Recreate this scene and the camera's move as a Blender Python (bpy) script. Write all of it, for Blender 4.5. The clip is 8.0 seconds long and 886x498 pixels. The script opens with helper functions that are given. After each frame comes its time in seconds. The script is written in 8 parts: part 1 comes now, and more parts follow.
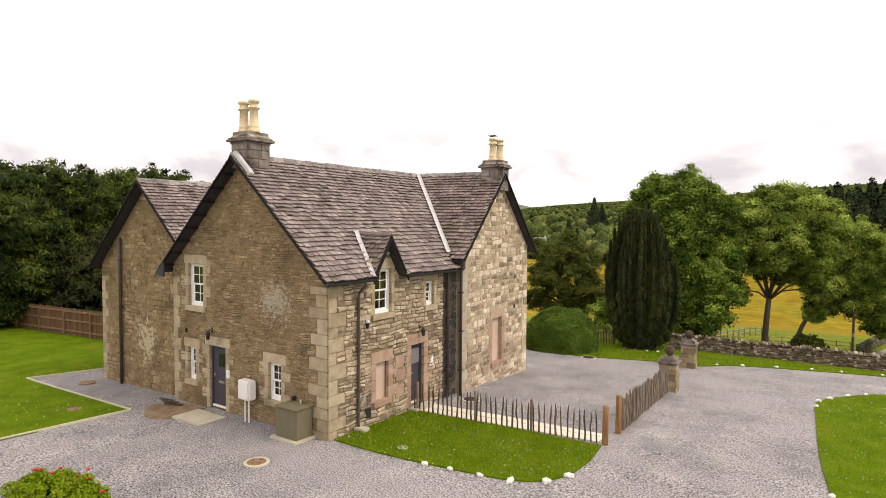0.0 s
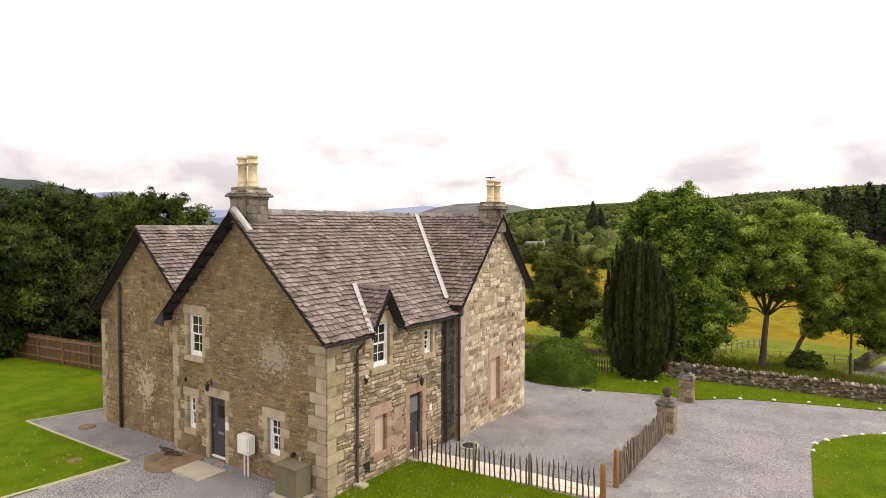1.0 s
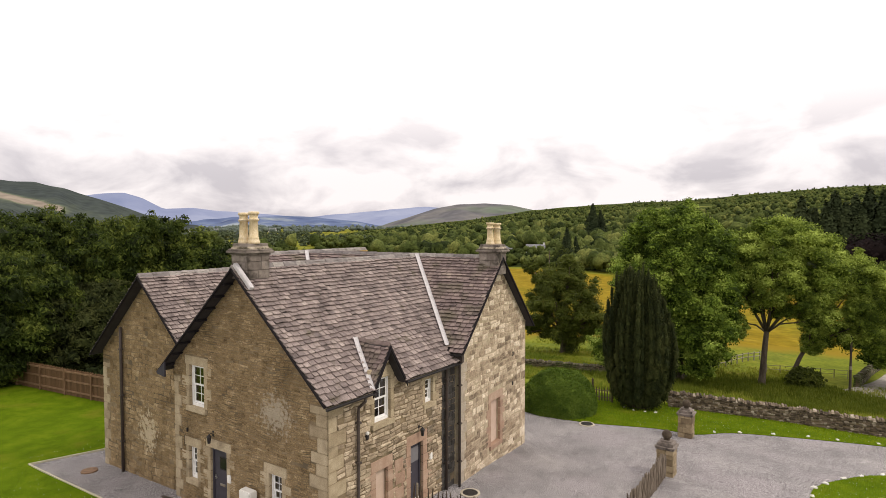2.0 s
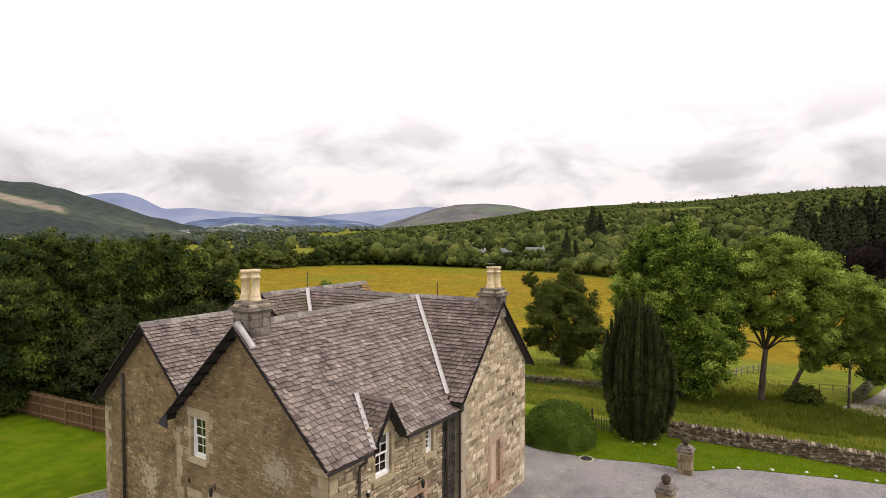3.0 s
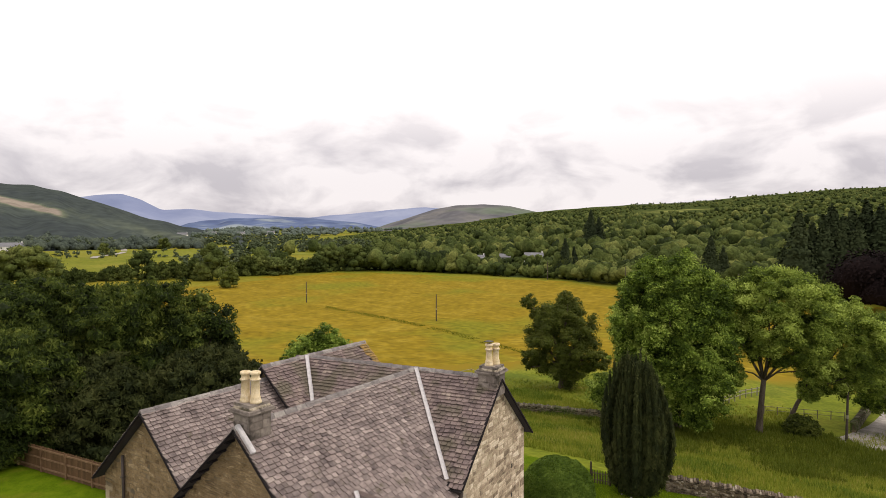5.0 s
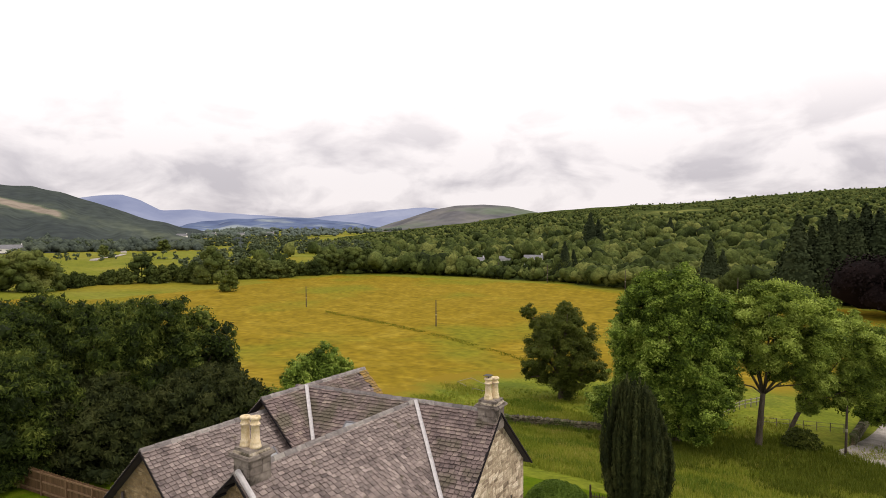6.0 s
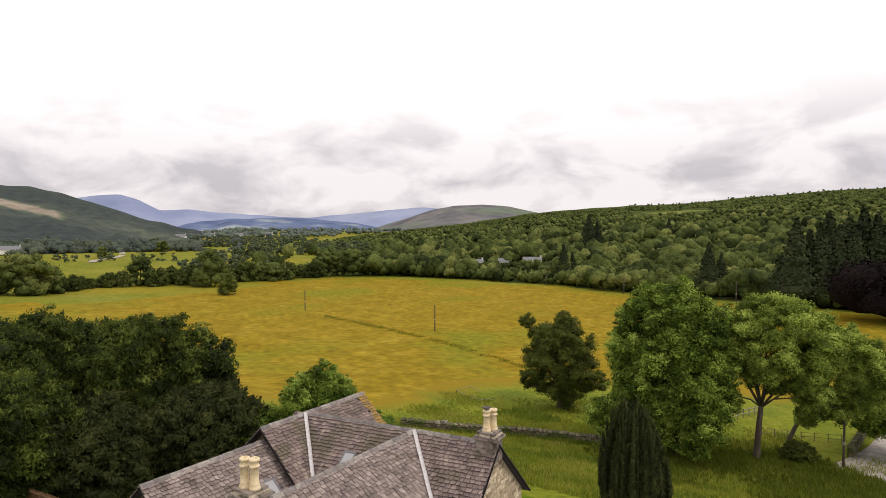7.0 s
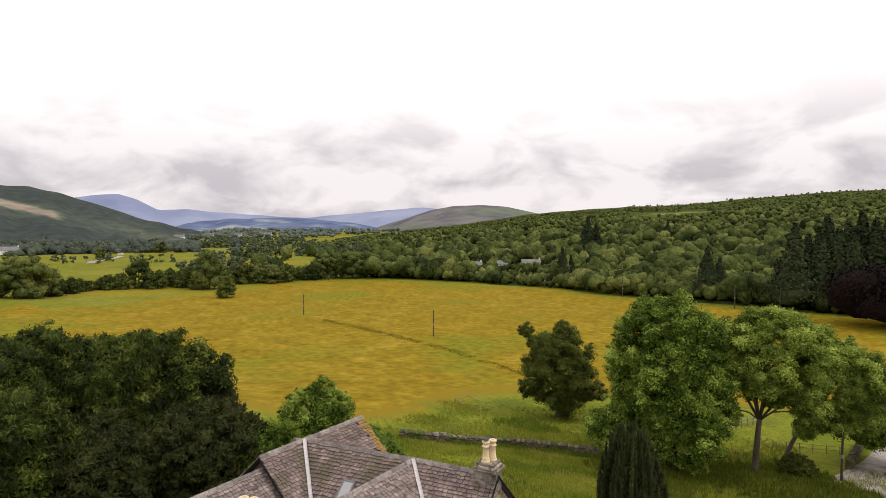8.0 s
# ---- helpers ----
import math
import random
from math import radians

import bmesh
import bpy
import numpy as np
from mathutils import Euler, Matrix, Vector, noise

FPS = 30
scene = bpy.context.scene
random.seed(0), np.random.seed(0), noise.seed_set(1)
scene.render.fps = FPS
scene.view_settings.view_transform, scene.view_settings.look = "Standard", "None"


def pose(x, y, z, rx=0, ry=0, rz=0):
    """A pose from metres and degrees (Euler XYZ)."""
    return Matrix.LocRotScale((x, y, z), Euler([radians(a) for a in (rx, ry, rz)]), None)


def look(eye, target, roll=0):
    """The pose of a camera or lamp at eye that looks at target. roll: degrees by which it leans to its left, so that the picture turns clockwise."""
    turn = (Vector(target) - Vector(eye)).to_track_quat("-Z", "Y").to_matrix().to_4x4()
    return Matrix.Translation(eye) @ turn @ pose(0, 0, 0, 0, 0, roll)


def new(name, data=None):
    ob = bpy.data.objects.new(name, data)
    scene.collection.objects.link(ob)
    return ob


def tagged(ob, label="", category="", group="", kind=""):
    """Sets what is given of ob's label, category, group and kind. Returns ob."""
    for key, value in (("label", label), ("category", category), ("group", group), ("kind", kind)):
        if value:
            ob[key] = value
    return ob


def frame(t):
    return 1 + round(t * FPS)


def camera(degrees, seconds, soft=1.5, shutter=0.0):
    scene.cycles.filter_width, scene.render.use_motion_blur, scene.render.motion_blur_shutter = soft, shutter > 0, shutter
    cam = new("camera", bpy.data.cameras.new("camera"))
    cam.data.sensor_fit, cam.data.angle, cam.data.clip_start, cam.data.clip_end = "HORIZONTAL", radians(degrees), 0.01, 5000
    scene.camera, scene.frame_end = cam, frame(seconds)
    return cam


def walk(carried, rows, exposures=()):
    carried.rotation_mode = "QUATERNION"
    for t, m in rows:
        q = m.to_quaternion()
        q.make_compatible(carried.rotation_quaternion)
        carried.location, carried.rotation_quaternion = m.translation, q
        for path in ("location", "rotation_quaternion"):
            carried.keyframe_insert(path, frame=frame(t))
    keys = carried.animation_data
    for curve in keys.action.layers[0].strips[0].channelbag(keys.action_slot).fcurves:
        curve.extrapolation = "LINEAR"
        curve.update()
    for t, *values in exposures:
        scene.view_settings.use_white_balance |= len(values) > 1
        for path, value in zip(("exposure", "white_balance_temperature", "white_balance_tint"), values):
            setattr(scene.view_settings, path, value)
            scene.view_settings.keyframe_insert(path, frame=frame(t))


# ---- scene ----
cam = camera(72.7, 8.0, soft=0.65)
PATH = [
    (0, (11.983, -11.848, 6.143), (10.852, -10.2, 6.052), 0.4),
    (0.5, (12.004, -11.855, 6.91), (10.876, -10.206, 6.821), 0.3),
    (1, (12.015, -11.86, 7.759), (10.888, -10.211, 7.673), 0.2),
    (1.5, (12.024, -11.881, 8.597), (10.896, -10.232, 8.512), 0.1),
    (3, (12.013, -11.939, 11.278), (10.887, -10.289, 11.192), 0.1),
    (3.5, (12.024, -11.989, 12.153), (10.899, -10.338, 12.067), 0.1),
    (4, (12.005, -11.986, 13.007), (10.882, -10.334, 12.92), 0.0),
    (4.5, (11.997, -11.952, 13.741), (10.874, -10.3, 13.655), -0.0),
    (6, (12.018, -11.913, 15.886), (10.896, -10.26, 15.8), -0.1),
    (6.5, (12.002, -11.903, 16.53), (10.882, -10.248, 16.444), -0.0),
    (7, (12.05, -11.926, 17.248), (10.931, -10.271, 17.161), -0.1),
    (7.5, (12.054, -11.945, 17.896), (10.937, -10.288, 17.809), -0.0),
    (8, (11.991, -11.886, 18.519), (10.875, -10.228, 18.432), -0.0),
]
EXPOSURES = [(0.0, 0.27, 7080, 14), (0.5, 0.26, 7080, 14), (1.0, 0.22, 7060, 14), (1.5, 0.11, 7000, 14), (3.0, -0.03, 6900, 14), (4.5, -0.08, 6870, 14), (6.5, -0.10, 6850, 14), (8.0, -0.10, 6850, 14)]
walk(cam, [(t, look(eye, target, roll)) for t, eye, target, roll in PATH], EXPOSURES)

# ---- light: bright overcast sky, a weak wide sun from the east ----
SUN_AZ, SUN_EL = 75.0, 48.0
world = bpy.data.worlds.new("overcast")
scene.world = world
world.use_nodes = True
wn, wl = world.node_tree.nodes, world.node_tree.links
wn.clear()
w_out, w_bg = wn.new("ShaderNodeOutputWorld"), wn.new("ShaderNodeBackground")
w_sky = wn.new("ShaderNodeTexSky")
w_sky.sky_type, w_sky.sun_disc = "NISHITA", False
w_sky.sun_elevation, w_sky.sun_rotation = radians(SUN_EL), radians(SUN_AZ)
w_co, w_sep = wn.new("ShaderNodeTexCoord"), wn.new("ShaderNodeSeparateXYZ")
w_map = wn.new("ShaderNodeMapping")
w_map.inputs["Scale"].default_value = (2.9, 2.9, 6.4)
w_map.inputs["Location"].default_value = (5.3, 1.4, 0.25)
w_no = wn.new("ShaderNodeTexNoise")
w_no.inputs["Scale"].default_value, w_no.inputs["Detail"].default_value, w_no.inputs["Roughness"].default_value = 2.4, 8.0, 0.52
w_no.inputs["Distortion"].default_value = 0.35
w_ramp = wn.new("ShaderNodeValToRGB")
w_ramp.color_ramp.elements[0].position, w_ramp.color_ramp.elements[0].color = 0.36, (0.62, 0.61, 0.67, 1)
w_ramp.color_ramp.elements[1].position, w_ramp.color_ramp.elements[1].color = 0.55, (1.0, 0.985, 1.02, 1)
w_high = wn.new("ShaderNodeMapRange")
w_high.inputs["From Min"].default_value, w_high.inputs["From Max"].default_value = 0.05, 0.30
w_high.interpolation_type = "SMOOTHSTEP"
w_mix = wn.new("ShaderNodeMix")
w_mix.data_type = "RGBA"
w_mix.inputs["B"].default_value = (1.42, 1.39, 1.40, 1)
w_tint = wn.new("ShaderNodeMix")
w_tint.data_type = "RGBA"
w_tint.inputs["Factor"].default_value = 0.94
w_dim = wn.new("ShaderNodeVectorMath")
w_dim.operation = "SCALE"
w_dim.inputs["Scale"].default_value = 0.10
wl.new(w_co.outputs["Generated"], w_map.inputs["Vector"])
wl.new(w_co.outputs["Generated"], w_sep.inputs[0])
wl.new(w_map.outputs[0], w_no.inputs["Vector"])
wl.new(w_no.outputs["Fac"], w_ramp.inputs[0])
wl.new(w_sep.outputs["Z"], w_high.inputs["Value"])
wl.new(w_high.outputs[0], w_mix.inputs["Factor"])
wl.new(w_ramp.outputs[0], w_mix.inputs["A"])
wl.new(w_sky.outputs[0], w_dim.inputs[0])
wl.new(w_dim.outputs[0], w_tint.inputs["A"])
wl.new(w_mix.outputs["Result"], w_tint.inputs["B"])
wl.new(w_tint.outputs["Result"], w_bg.inputs["Color"])
wl.new(w_bg.outputs[0], w_out.inputs[0])
w_bg.inputs["Strength"].default_value = 1.0
sun_data = bpy.data.lights.new("sun", "SUN")
sun_data.energy, sun_data.angle, sun_data.color = 1.3, radians(14), (1.0, 0.95, 0.86)
sun_way = Vector((math.sin(radians(SUN_AZ)) * math.cos(radians(SUN_EL)), math.cos(radians(SUN_AZ)) * math.cos(radians(SUN_EL)), math.sin(radians(SUN_EL))))
new("sun", sun_data).matrix_world = look(sun_way * 80, (0, 0, 0))


# ---- materials ----
def mat(name, colors, scale=3.0, rough=0.85, bump=0.0, bump_scale=40.0, pieces=0.0, fine=0.0, metal=0.0, patch=None, patch_scale=0.6, patch_at=0.55, stretch=(1, 1, 1), spec=0.3, detail=6.0, leaf=0.0, tone=0.0, relief=0.03):
    """colors: a ramp of base colours over noise; pieces: how far each piece differs; tone: how far the mesh's own "tone" values shift it; patch: colour of stains at a larger scale."""
    m = bpy.data.materials.new(name)
    m.use_nodes = True
    n, l = m.node_tree.nodes, m.node_tree.links
    b = n["Principled BSDF"]
    b.inputs["Roughness"].default_value, b.inputs["Metallic"].default_value = rough, metal
    b.inputs["Specular IOR Level"].default_value = spec
    co = n.new("ShaderNodeTexCoord")
    geo = n.new("ShaderNodeNewGeometry")
    mp = n.new("ShaderNodeMapping")
    mp.inputs["Scale"].default_value = stretch
    l.new(geo.outputs["Position"], mp.inputs["Vector"])
    no = n.new("ShaderNodeTexNoise")
    no.inputs["Scale"].default_value, no.inputs["Detail"].default_value, no.inputs["Roughness"].default_value = scale, detail, 0.62
    l.new(mp.outputs[0], no.inputs["Vector"])
    value = no.outputs["Fac"]
    if pieces:
        ob = n.new("ShaderNodeObjectInfo")
        add = n.new("ShaderNodeMath")
        add.operation = "ADD"
        l.new(ob.outputs["Random"], add.inputs[0])
        l.new(geo.outputs["Random Per Island"], add.inputs[1])
        fr = n.new("ShaderNodeMath")
        fr.operation = "FRACT"
        l.new(add.outputs[0], fr.inputs[0])
        mx = n.new("ShaderNodeMath")
        mx.operation = "MULTIPLY_ADD"
        mx.inputs[1].default_value, mx.inputs[2].default_value = pieces, -pieces / 2
        l.new(fr.outputs[0], mx.inputs[0])
        sm = n.new("ShaderNodeMath")
        sm.operation = "ADD"
        l.new(mx.outputs[0], sm.inputs[0])
        l.new(value, sm.inputs[1])
        value = sm.outputs[0]
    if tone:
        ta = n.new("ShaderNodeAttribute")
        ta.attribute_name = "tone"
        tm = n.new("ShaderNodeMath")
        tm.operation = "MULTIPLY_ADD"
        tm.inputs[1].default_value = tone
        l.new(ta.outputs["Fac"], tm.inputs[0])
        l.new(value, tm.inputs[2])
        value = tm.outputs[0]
    ramp = n.new("ShaderNodeValToRGB")
    k = len(colors)
    lo, hi = 0.5 - 0.20 - pieces * 0.42, 0.5 + 0.20 + pieces * 0.42
    e = ramp.color_ramp.elements
    while len(e) < k:
        e.new(0.5)
    for i, c in enumerate(colors):
        e[i].position = min(1, max(0, lo + (hi - lo) * i / max(1, k - 1)))
        e[i].color = (*c, 1)
    l.new(value, ramp.inputs[0])
    colour = ramp.outputs[0]
    if patch:
        pn = n.new("ShaderNodeTexNoise")
        pn.inputs["Scale"].default_value, pn.inputs["Detail"].default_value = patch_scale, 5.0
        l.new(geo.outputs["Position"], pn.inputs["Vector"])
        pr = n.new("ShaderNodeMapRange")
        pr.inputs["From Min"].default_value, pr.inputs["From Max"].default_value = patch_at, patch_at + 0.14
        l.new(pn.outputs["Fac"], pr.inputs["Value"])
        pm = n.new("ShaderNodeMix")
        pm.data_type = "RGBA"
        pm.inputs["B"].default_value = (*patch, 1)
        l.new(pr.outputs[0], pm.inputs["Factor"])
        l.new(colour, pm.inputs["A"])
        colour = pm.outputs["Result"]
    if fine:
        fn = n.new("ShaderNodeTexNoise")
        fn.inputs["Scale"].default_value, fn.inputs["Detail"].default_value = bump_scale, 3.0
        l.new(geo.outputs["Position"], fn.inputs["Vector"])
        fm = n.new("ShaderNodeMapRange")
        fm.inputs["From Min"].default_value, fm.inputs["From Max"].default_value = 0.3, 0.7
        fm.inputs["To Min"].default_value, fm.inputs["To Max"].default_value = 1 - fine, 1 + fine
        l.new(fn.outputs["Fac"], fm.inputs["Value"])
        vm = n.new("ShaderNodeVectorMath")
        vm.operation = "SCALE"
        l.new(colour, vm.inputs[0])
        l.new(fm.outputs[0], vm.inputs["Scale"])
        colour = vm.outputs[0]
    l.new(colour, b.inputs["Base Color"])
    if bump:
        bn = n.new("ShaderNodeTexNoise")
        bn.inputs["Scale"].default_value, bn.inputs["Detail"].default_value = bump_scale, 4.0
        l.new(geo.outputs["Position"], bn.inputs["Vector"])
        bp = n.new("ShaderNodeBump")
        bp.inputs["Strength"].default_value, bp.inputs["Distance"].default_value = bump, relief
        l.new(bn.outputs["Fac"], bp.inputs["Height"])
        l.new(bp.outputs[0], b.inputs["Normal"])
    if leaf:
        out = n["Material Output"]
        tr = n.new("ShaderNodeBsdfTranslucent")
        l.new(colour, tr.inputs["Color"])
        ms = n.new("ShaderNodeMixShader")
        ms.inputs[0].default_value = leaf
        l.new(b.outputs[0], ms.inputs[1])
        l.new(tr.outputs[0], ms.inputs[2])
        l.new(ms.outputs[0], out.inputs["Surface"])
    return m


M_RUBBLE = mat("brown_rubble", [(0.1049, 0.0706, 0.035), (0.2192, 0.1521, 0.0762), (0.2915, 0.2095, 0.1112), (0.4664, 0.3584, 0.2163)], 2.5, 0.9, 0.7, 45, pieces=0.30, fine=0.5, patch=(0.155, 0.105, 0.05), patch_scale=0.42, patch_at=0.54)
M_RUBBLE_SIDE = mat("grey_brown_rubble", [(0.135, 0.100, 0.068), (0.300, 0.235, 0.160), (0.440, 0.355, 0.250), (0.690, 0.580, 0.430)], 3, 0.9, 0.5, 60, pieces=0.5, fine=0.3, patch=(0.075, 0.066, 0.052), patch_scale=0.9, patch_at=0.60)
M_BLOCK = mat("buff_sandstone_blocks", [(0.105, 0.076, 0.052), (0.345, 0.268, 0.186), (0.545, 0.448, 0.325), (0.760, 0.670, 0.530)], 5.0, 0.9, 0.7, 30, pieces=0.70, fine=0.34, patch=(0.30, 0.225, 0.15), patch_scale=0.9, patch_at=0.60)
M_MORTAR = mat("lime_mortar", [(0.1668, 0.1247, 0.0738), (0.29, 0.2248, 0.1392)], 4, 0.95, 0.5, 70, fine=0.2, patch=(0.12, 0.095, 0.06), patch_scale=0.8, patch_at=0.48)
M_MORTAR_PALE = mat("pale_lime_mortar", [(0.311, 0.251, 0.1639), (0.5023, 0.4277, 0.3026)], 4, 0.95, 0.4, 70, fine=0.15)
M_QUOIN = mat("dressed_grey_sandstone", [(0.245, 0.190, 0.118), (0.375, 0.305, 0.200), (0.490, 0.410, 0.285)], 3, 0.9, 0.35, 45, pieces=0.30, fine=0.22, patch=(0.20, 0.16, 0.105), patch_scale=1.1, patch_at=0.58)
M_QUOINPALE = mat("pale_grey_corner_stone", [(0.30, 0.255, 0.195), (0.40, 0.345, 0.27), (0.50, 0.44, 0.355)], 3, 0.9, 0.3, 45, pieces=0.25, fine=0.18)
M_PINK = mat("pink_sandstone", [(0.264, 0.168, 0.119), (0.374, 0.252, 0.181), (0.462, 0.348, 0.263)], 3, 0.9, 0.25, 60, pieces=0.25, fine=0.14)
M_PINKFILL = mat("pink_render", [(0.50, 0.37, 0.29), (0.58, 0.45, 0.36)], 2, 0.9, 0.1, 60, fine=0.05)
M_BLACKSTONE = mat("near_black_stone", [(0.03, 0.028, 0.026), (0.06, 0.055, 0.05), (0.11, 0.10, 0.085)], 3, 0.9, 0.4, 50, pieces=0.4, fine=0.2)
M_SLATE = mat("purple_grey_slate", [(0.0705, 0.0545, 0.0503), (0.188, 0.1504, 0.1387), (0.2632, 0.2143, 0.1947), (0.4042, 0.3403, 0.3021)], 2.2, 0.66, 0.4, 40, pieces=0.42, fine=0.30, patch=(0.115, 0.094, 0.066), patch_scale=1.9, patch_at=0.60, spec=0.3)
# lichened on the wing; its darker colour also serves as shade on the dormer
M_SLATE_MOSS_SHADE = mat("lichened_and_shaded_slate", [(0.0658, 0.049, 0.0475), (0.1591, 0.1176, 0.1102), (0.2259, 0.1715, 0.1548), (0.331, 0.2695, 0.2195)], 2.2, 0.7, 0.35, 40, pieces=0.42, fine=0.22, patch=(0.125, 0.105, 0.075), patch_scale=0.9, patch_at=0.50, spec=0.35)
M_LICHEN = mat("orange_lichened_slate", [(0.12, 0.11, 0.08), (0.26, 0.17, 0.055), (0.33, 0.21, 0.06)], 5, 0.85, 0.3, 40, pieces=0.6, fine=0.3)
M_DECK = mat("dark_roof_boards", [(0.035, 0.03, 0.03), (0.05, 0.045, 0.045)], 3, 0.9, 0.1, 30)
M_BARGE = mat("black_painted_board", [(0.014, 0.012, 0.014), (0.024, 0.021, 0.022)], 3, 0.9, 0.05, 30, spec=0.1)
M_VERGE = mat("dark_blue_grey_board", [(0.035, 0.033, 0.045), (0.05, 0.047, 0.06)], 3, 0.7, 0.05, 30)
M_LEAD = mat("pale_lead_flashing", [(0.42, 0.40, 0.40), (0.55, 0.53, 0.53)], 5, 0.6, 0.2, 20, fine=0.1)
M_RIDGE = mat("grey_ridge_stone", [(0.10, 0.09, 0.088), (0.20, 0.18, 0.172), (0.36, 0.335, 0.30)], 5, 0.85, 0.3, 30, pieces=0.4, fine=0.15)
M_WHITE = mat("white_paint", [(0.783, 0.783, 0.762), (0.845, 0.845, 0.824)], 6, 0.45, 0.02, 40)
M_WHITEBOX = mat("white_plastic", [(0.70, 0.69, 0.64), (0.76, 0.75, 0.70)], 4, 0.5)
M_DOOR = mat("dark_slate_blue_door_paint", [(0.045, 0.042, 0.055), (0.06, 0.056, 0.07)], 4, 0.5, 0.03, 30)
M_IRON = mat("black_cast_iron", [(0.018, 0.017, 0.018), (0.035, 0.03, 0.028)], 8, 0.5, 0.1, 60)
M_RUST = mat("rusty_iron_cover", [(0.12, 0.075, 0.045), (0.22, 0.13, 0.075), (0.28, 0.18, 0.11)], 8, 0.8, 0.2, 60, fine=0.2)
M_PIPE = mat("brown_black_pipe", [(0.05, 0.04, 0.036), (0.08, 0.062, 0.052)], 6, 0.5, 0.05, 40)
M_POT = mat("buff_clay_pot", [(0.53, 0.4095, 0.2244), (0.67, 0.546, 0.3432), (0.76, 0.6615, 0.5016)], 5, 0.75, 0.1, 40, fine=0.12, patch=(0.34, 0.22, 0.10), patch_scale=3.0, patch_at=0.60)
M_CHIM = mat("weathered_chimney_stone", [(0.094, 0.077, 0.066), (0.209, 0.178, 0.154), (0.33, 0.288, 0.248)], 3, 0.9, 0.4, 50, pieces=0.3, fine=0.2, patch=(0.055, 0.046, 0.038), patch_scale=2.6, patch_at=0.52)
M_FLAUNCH = mat("weathered_mortar", [(0.20, 0.165, 0.12), (0.34, 0.29, 0.22), (0.46, 0.41, 0.33)], 5, 0.95, 0.5, 30, fine=0.25, patch=(0.07, 0.06, 0.04), patch_scale=4.0, patch_at=0.52)
M_GREENBOX = mat("olive_painted_steel", [(0.135, 0.122, 0.075), (0.165, 0.15, 0.095)], 3, 0.6, 0.03, 30, spec=0.2)
M_SLAB = mat("pale_concrete_slab", [(0.40, 0.36, 0.27), (0.50, 0.455, 0.355)], 2.5, 0.9, 0.2, 60, fine=0.1)
M_PAVE = mat("cream_concrete_path", [(0.60, 0.54, 0.44), (0.70, 0.645, 0.545)], 2.5, 0.9, 0.2, 60, fine=0.08)
M_KERB = mat("pale_timber_edging", [(0.42, 0.40, 0.27), (0.54, 0.51, 0.37)], 6, 0.9, 0.1, 40)
M_SOIL = mat("bare_brown_soil", [(0.13, 0.085, 0.05), (0.22, 0.15, 0.09), (0.27, 0.19, 0.12)], 3, 0.95, 0.5, 30, fine=0.25)
M_GRAVEL = mat("grey_pink_gravel", [(0.178, 0.168, 0.170), (0.244, 0.232, 0.232), (0.318, 0.300, 0.292)], 0.5, 0.95, 1.0, 25, fine=0.95, patch=(0.275, 0.255, 0.258), patch_scale=0.35, patch_at=0.50, spec=0.1)
M_LAWN = mat("mown_lawn", [(0.058, 0.098, 0.0040), (0.080, 0.130, 0.0052), (0.112, 0.158, 0.0078)], 1.1, 0.95, 0.5, 38, fine=0.42, patch=(0.125, 0.140, 0.012), patch_scale=0.5, patch_at=0.58, spec=0.02)
M_BLADE = mat("grass_blades", [(0.1341, 0.21, 0.0072), (0.1877, 0.2762, 0.0108), (0.2682, 0.3087, 0.027)], 1.1, 0.8, pieces=0.35, leaf=0.3, spec=0.08)
M_LEAF_A = mat("maple_leaves", [(0.0312, 0.0534, 0.0079), (0.084, 0.1334, 0.0171), (0.198, 0.2784, 0.0424), (0.396, 0.4872, 0.1045)], 0.35, 0.6, pieces=0.08, tone=0.28, leaf=0.16, spec=0.06)
M_LEAF_ASH = mat("ash_leaves", [(0.0502, 0.0771, 0.0116), (0.1304, 0.1854, 0.0277), (0.2709, 0.3437, 0.0598), (0.4213, 0.5156, 0.116)], 0.4, 0.6, pieces=0.08, tone=0.26, leaf=0.16, spec=0.06)
M_LEAF_DARK = mat("dark_oak_leaves", [(0.051, 0.0655, 0.0144), (0.0874, 0.1092, 0.0192), (0.1383, 0.157, 0.0336)], 0.5, 0.6, pieces=0.08, tone=0.22, leaf=0.25, spec=0.08)
M_LEAF_LEFT = mat("dense_garden_leaves", [(0.014, 0.022, 0.006), (0.036, 0.056, 0.011), (0.080, 0.108, 0.020), (0.180, 0.210, 0.042)], 0.55, 0.6, pieces=0.08, tone=0.26, leaf=0.25, spec=0.08)
M_YEW = mat("yew_needles", [(0.018, 0.025, 0.009), (0.038, 0.047, 0.014), (0.070, 0.078, 0.025)], 0.8, 0.7, pieces=0.08, tone=0.22, leaf=0.15, spec=0.08)
M_HEDGE = mat("clipped_shrub_leaves", [(0.0546, 0.0945, 0.0132), (0.0936, 0.1525, 0.0198), (0.1482, 0.2135, 0.033)], 1.0, 0.6, pieces=0.08, tone=0.22, leaf=0.25, spec=0.08)
M_LEAF_PALE = mat("light_shrub_leaves", [(0.06, 0.11, 0.016), (0.11, 0.18, 0.024), (0.19, 0.25, 0.05)], 0.8, 0.6, pieces=0.08, tone=0.22, leaf=0.3, spec=0.08)
M_BARK = mat("grey_brown_bark", [(0.0476, 0.0363, 0.0256), (0.0952, 0.0759, 0.0544), (0.136, 0.1122, 0.0832)], 3, 0.95, 0.8, 14, fine=0.2, stretch=(1, 1, 0.3))
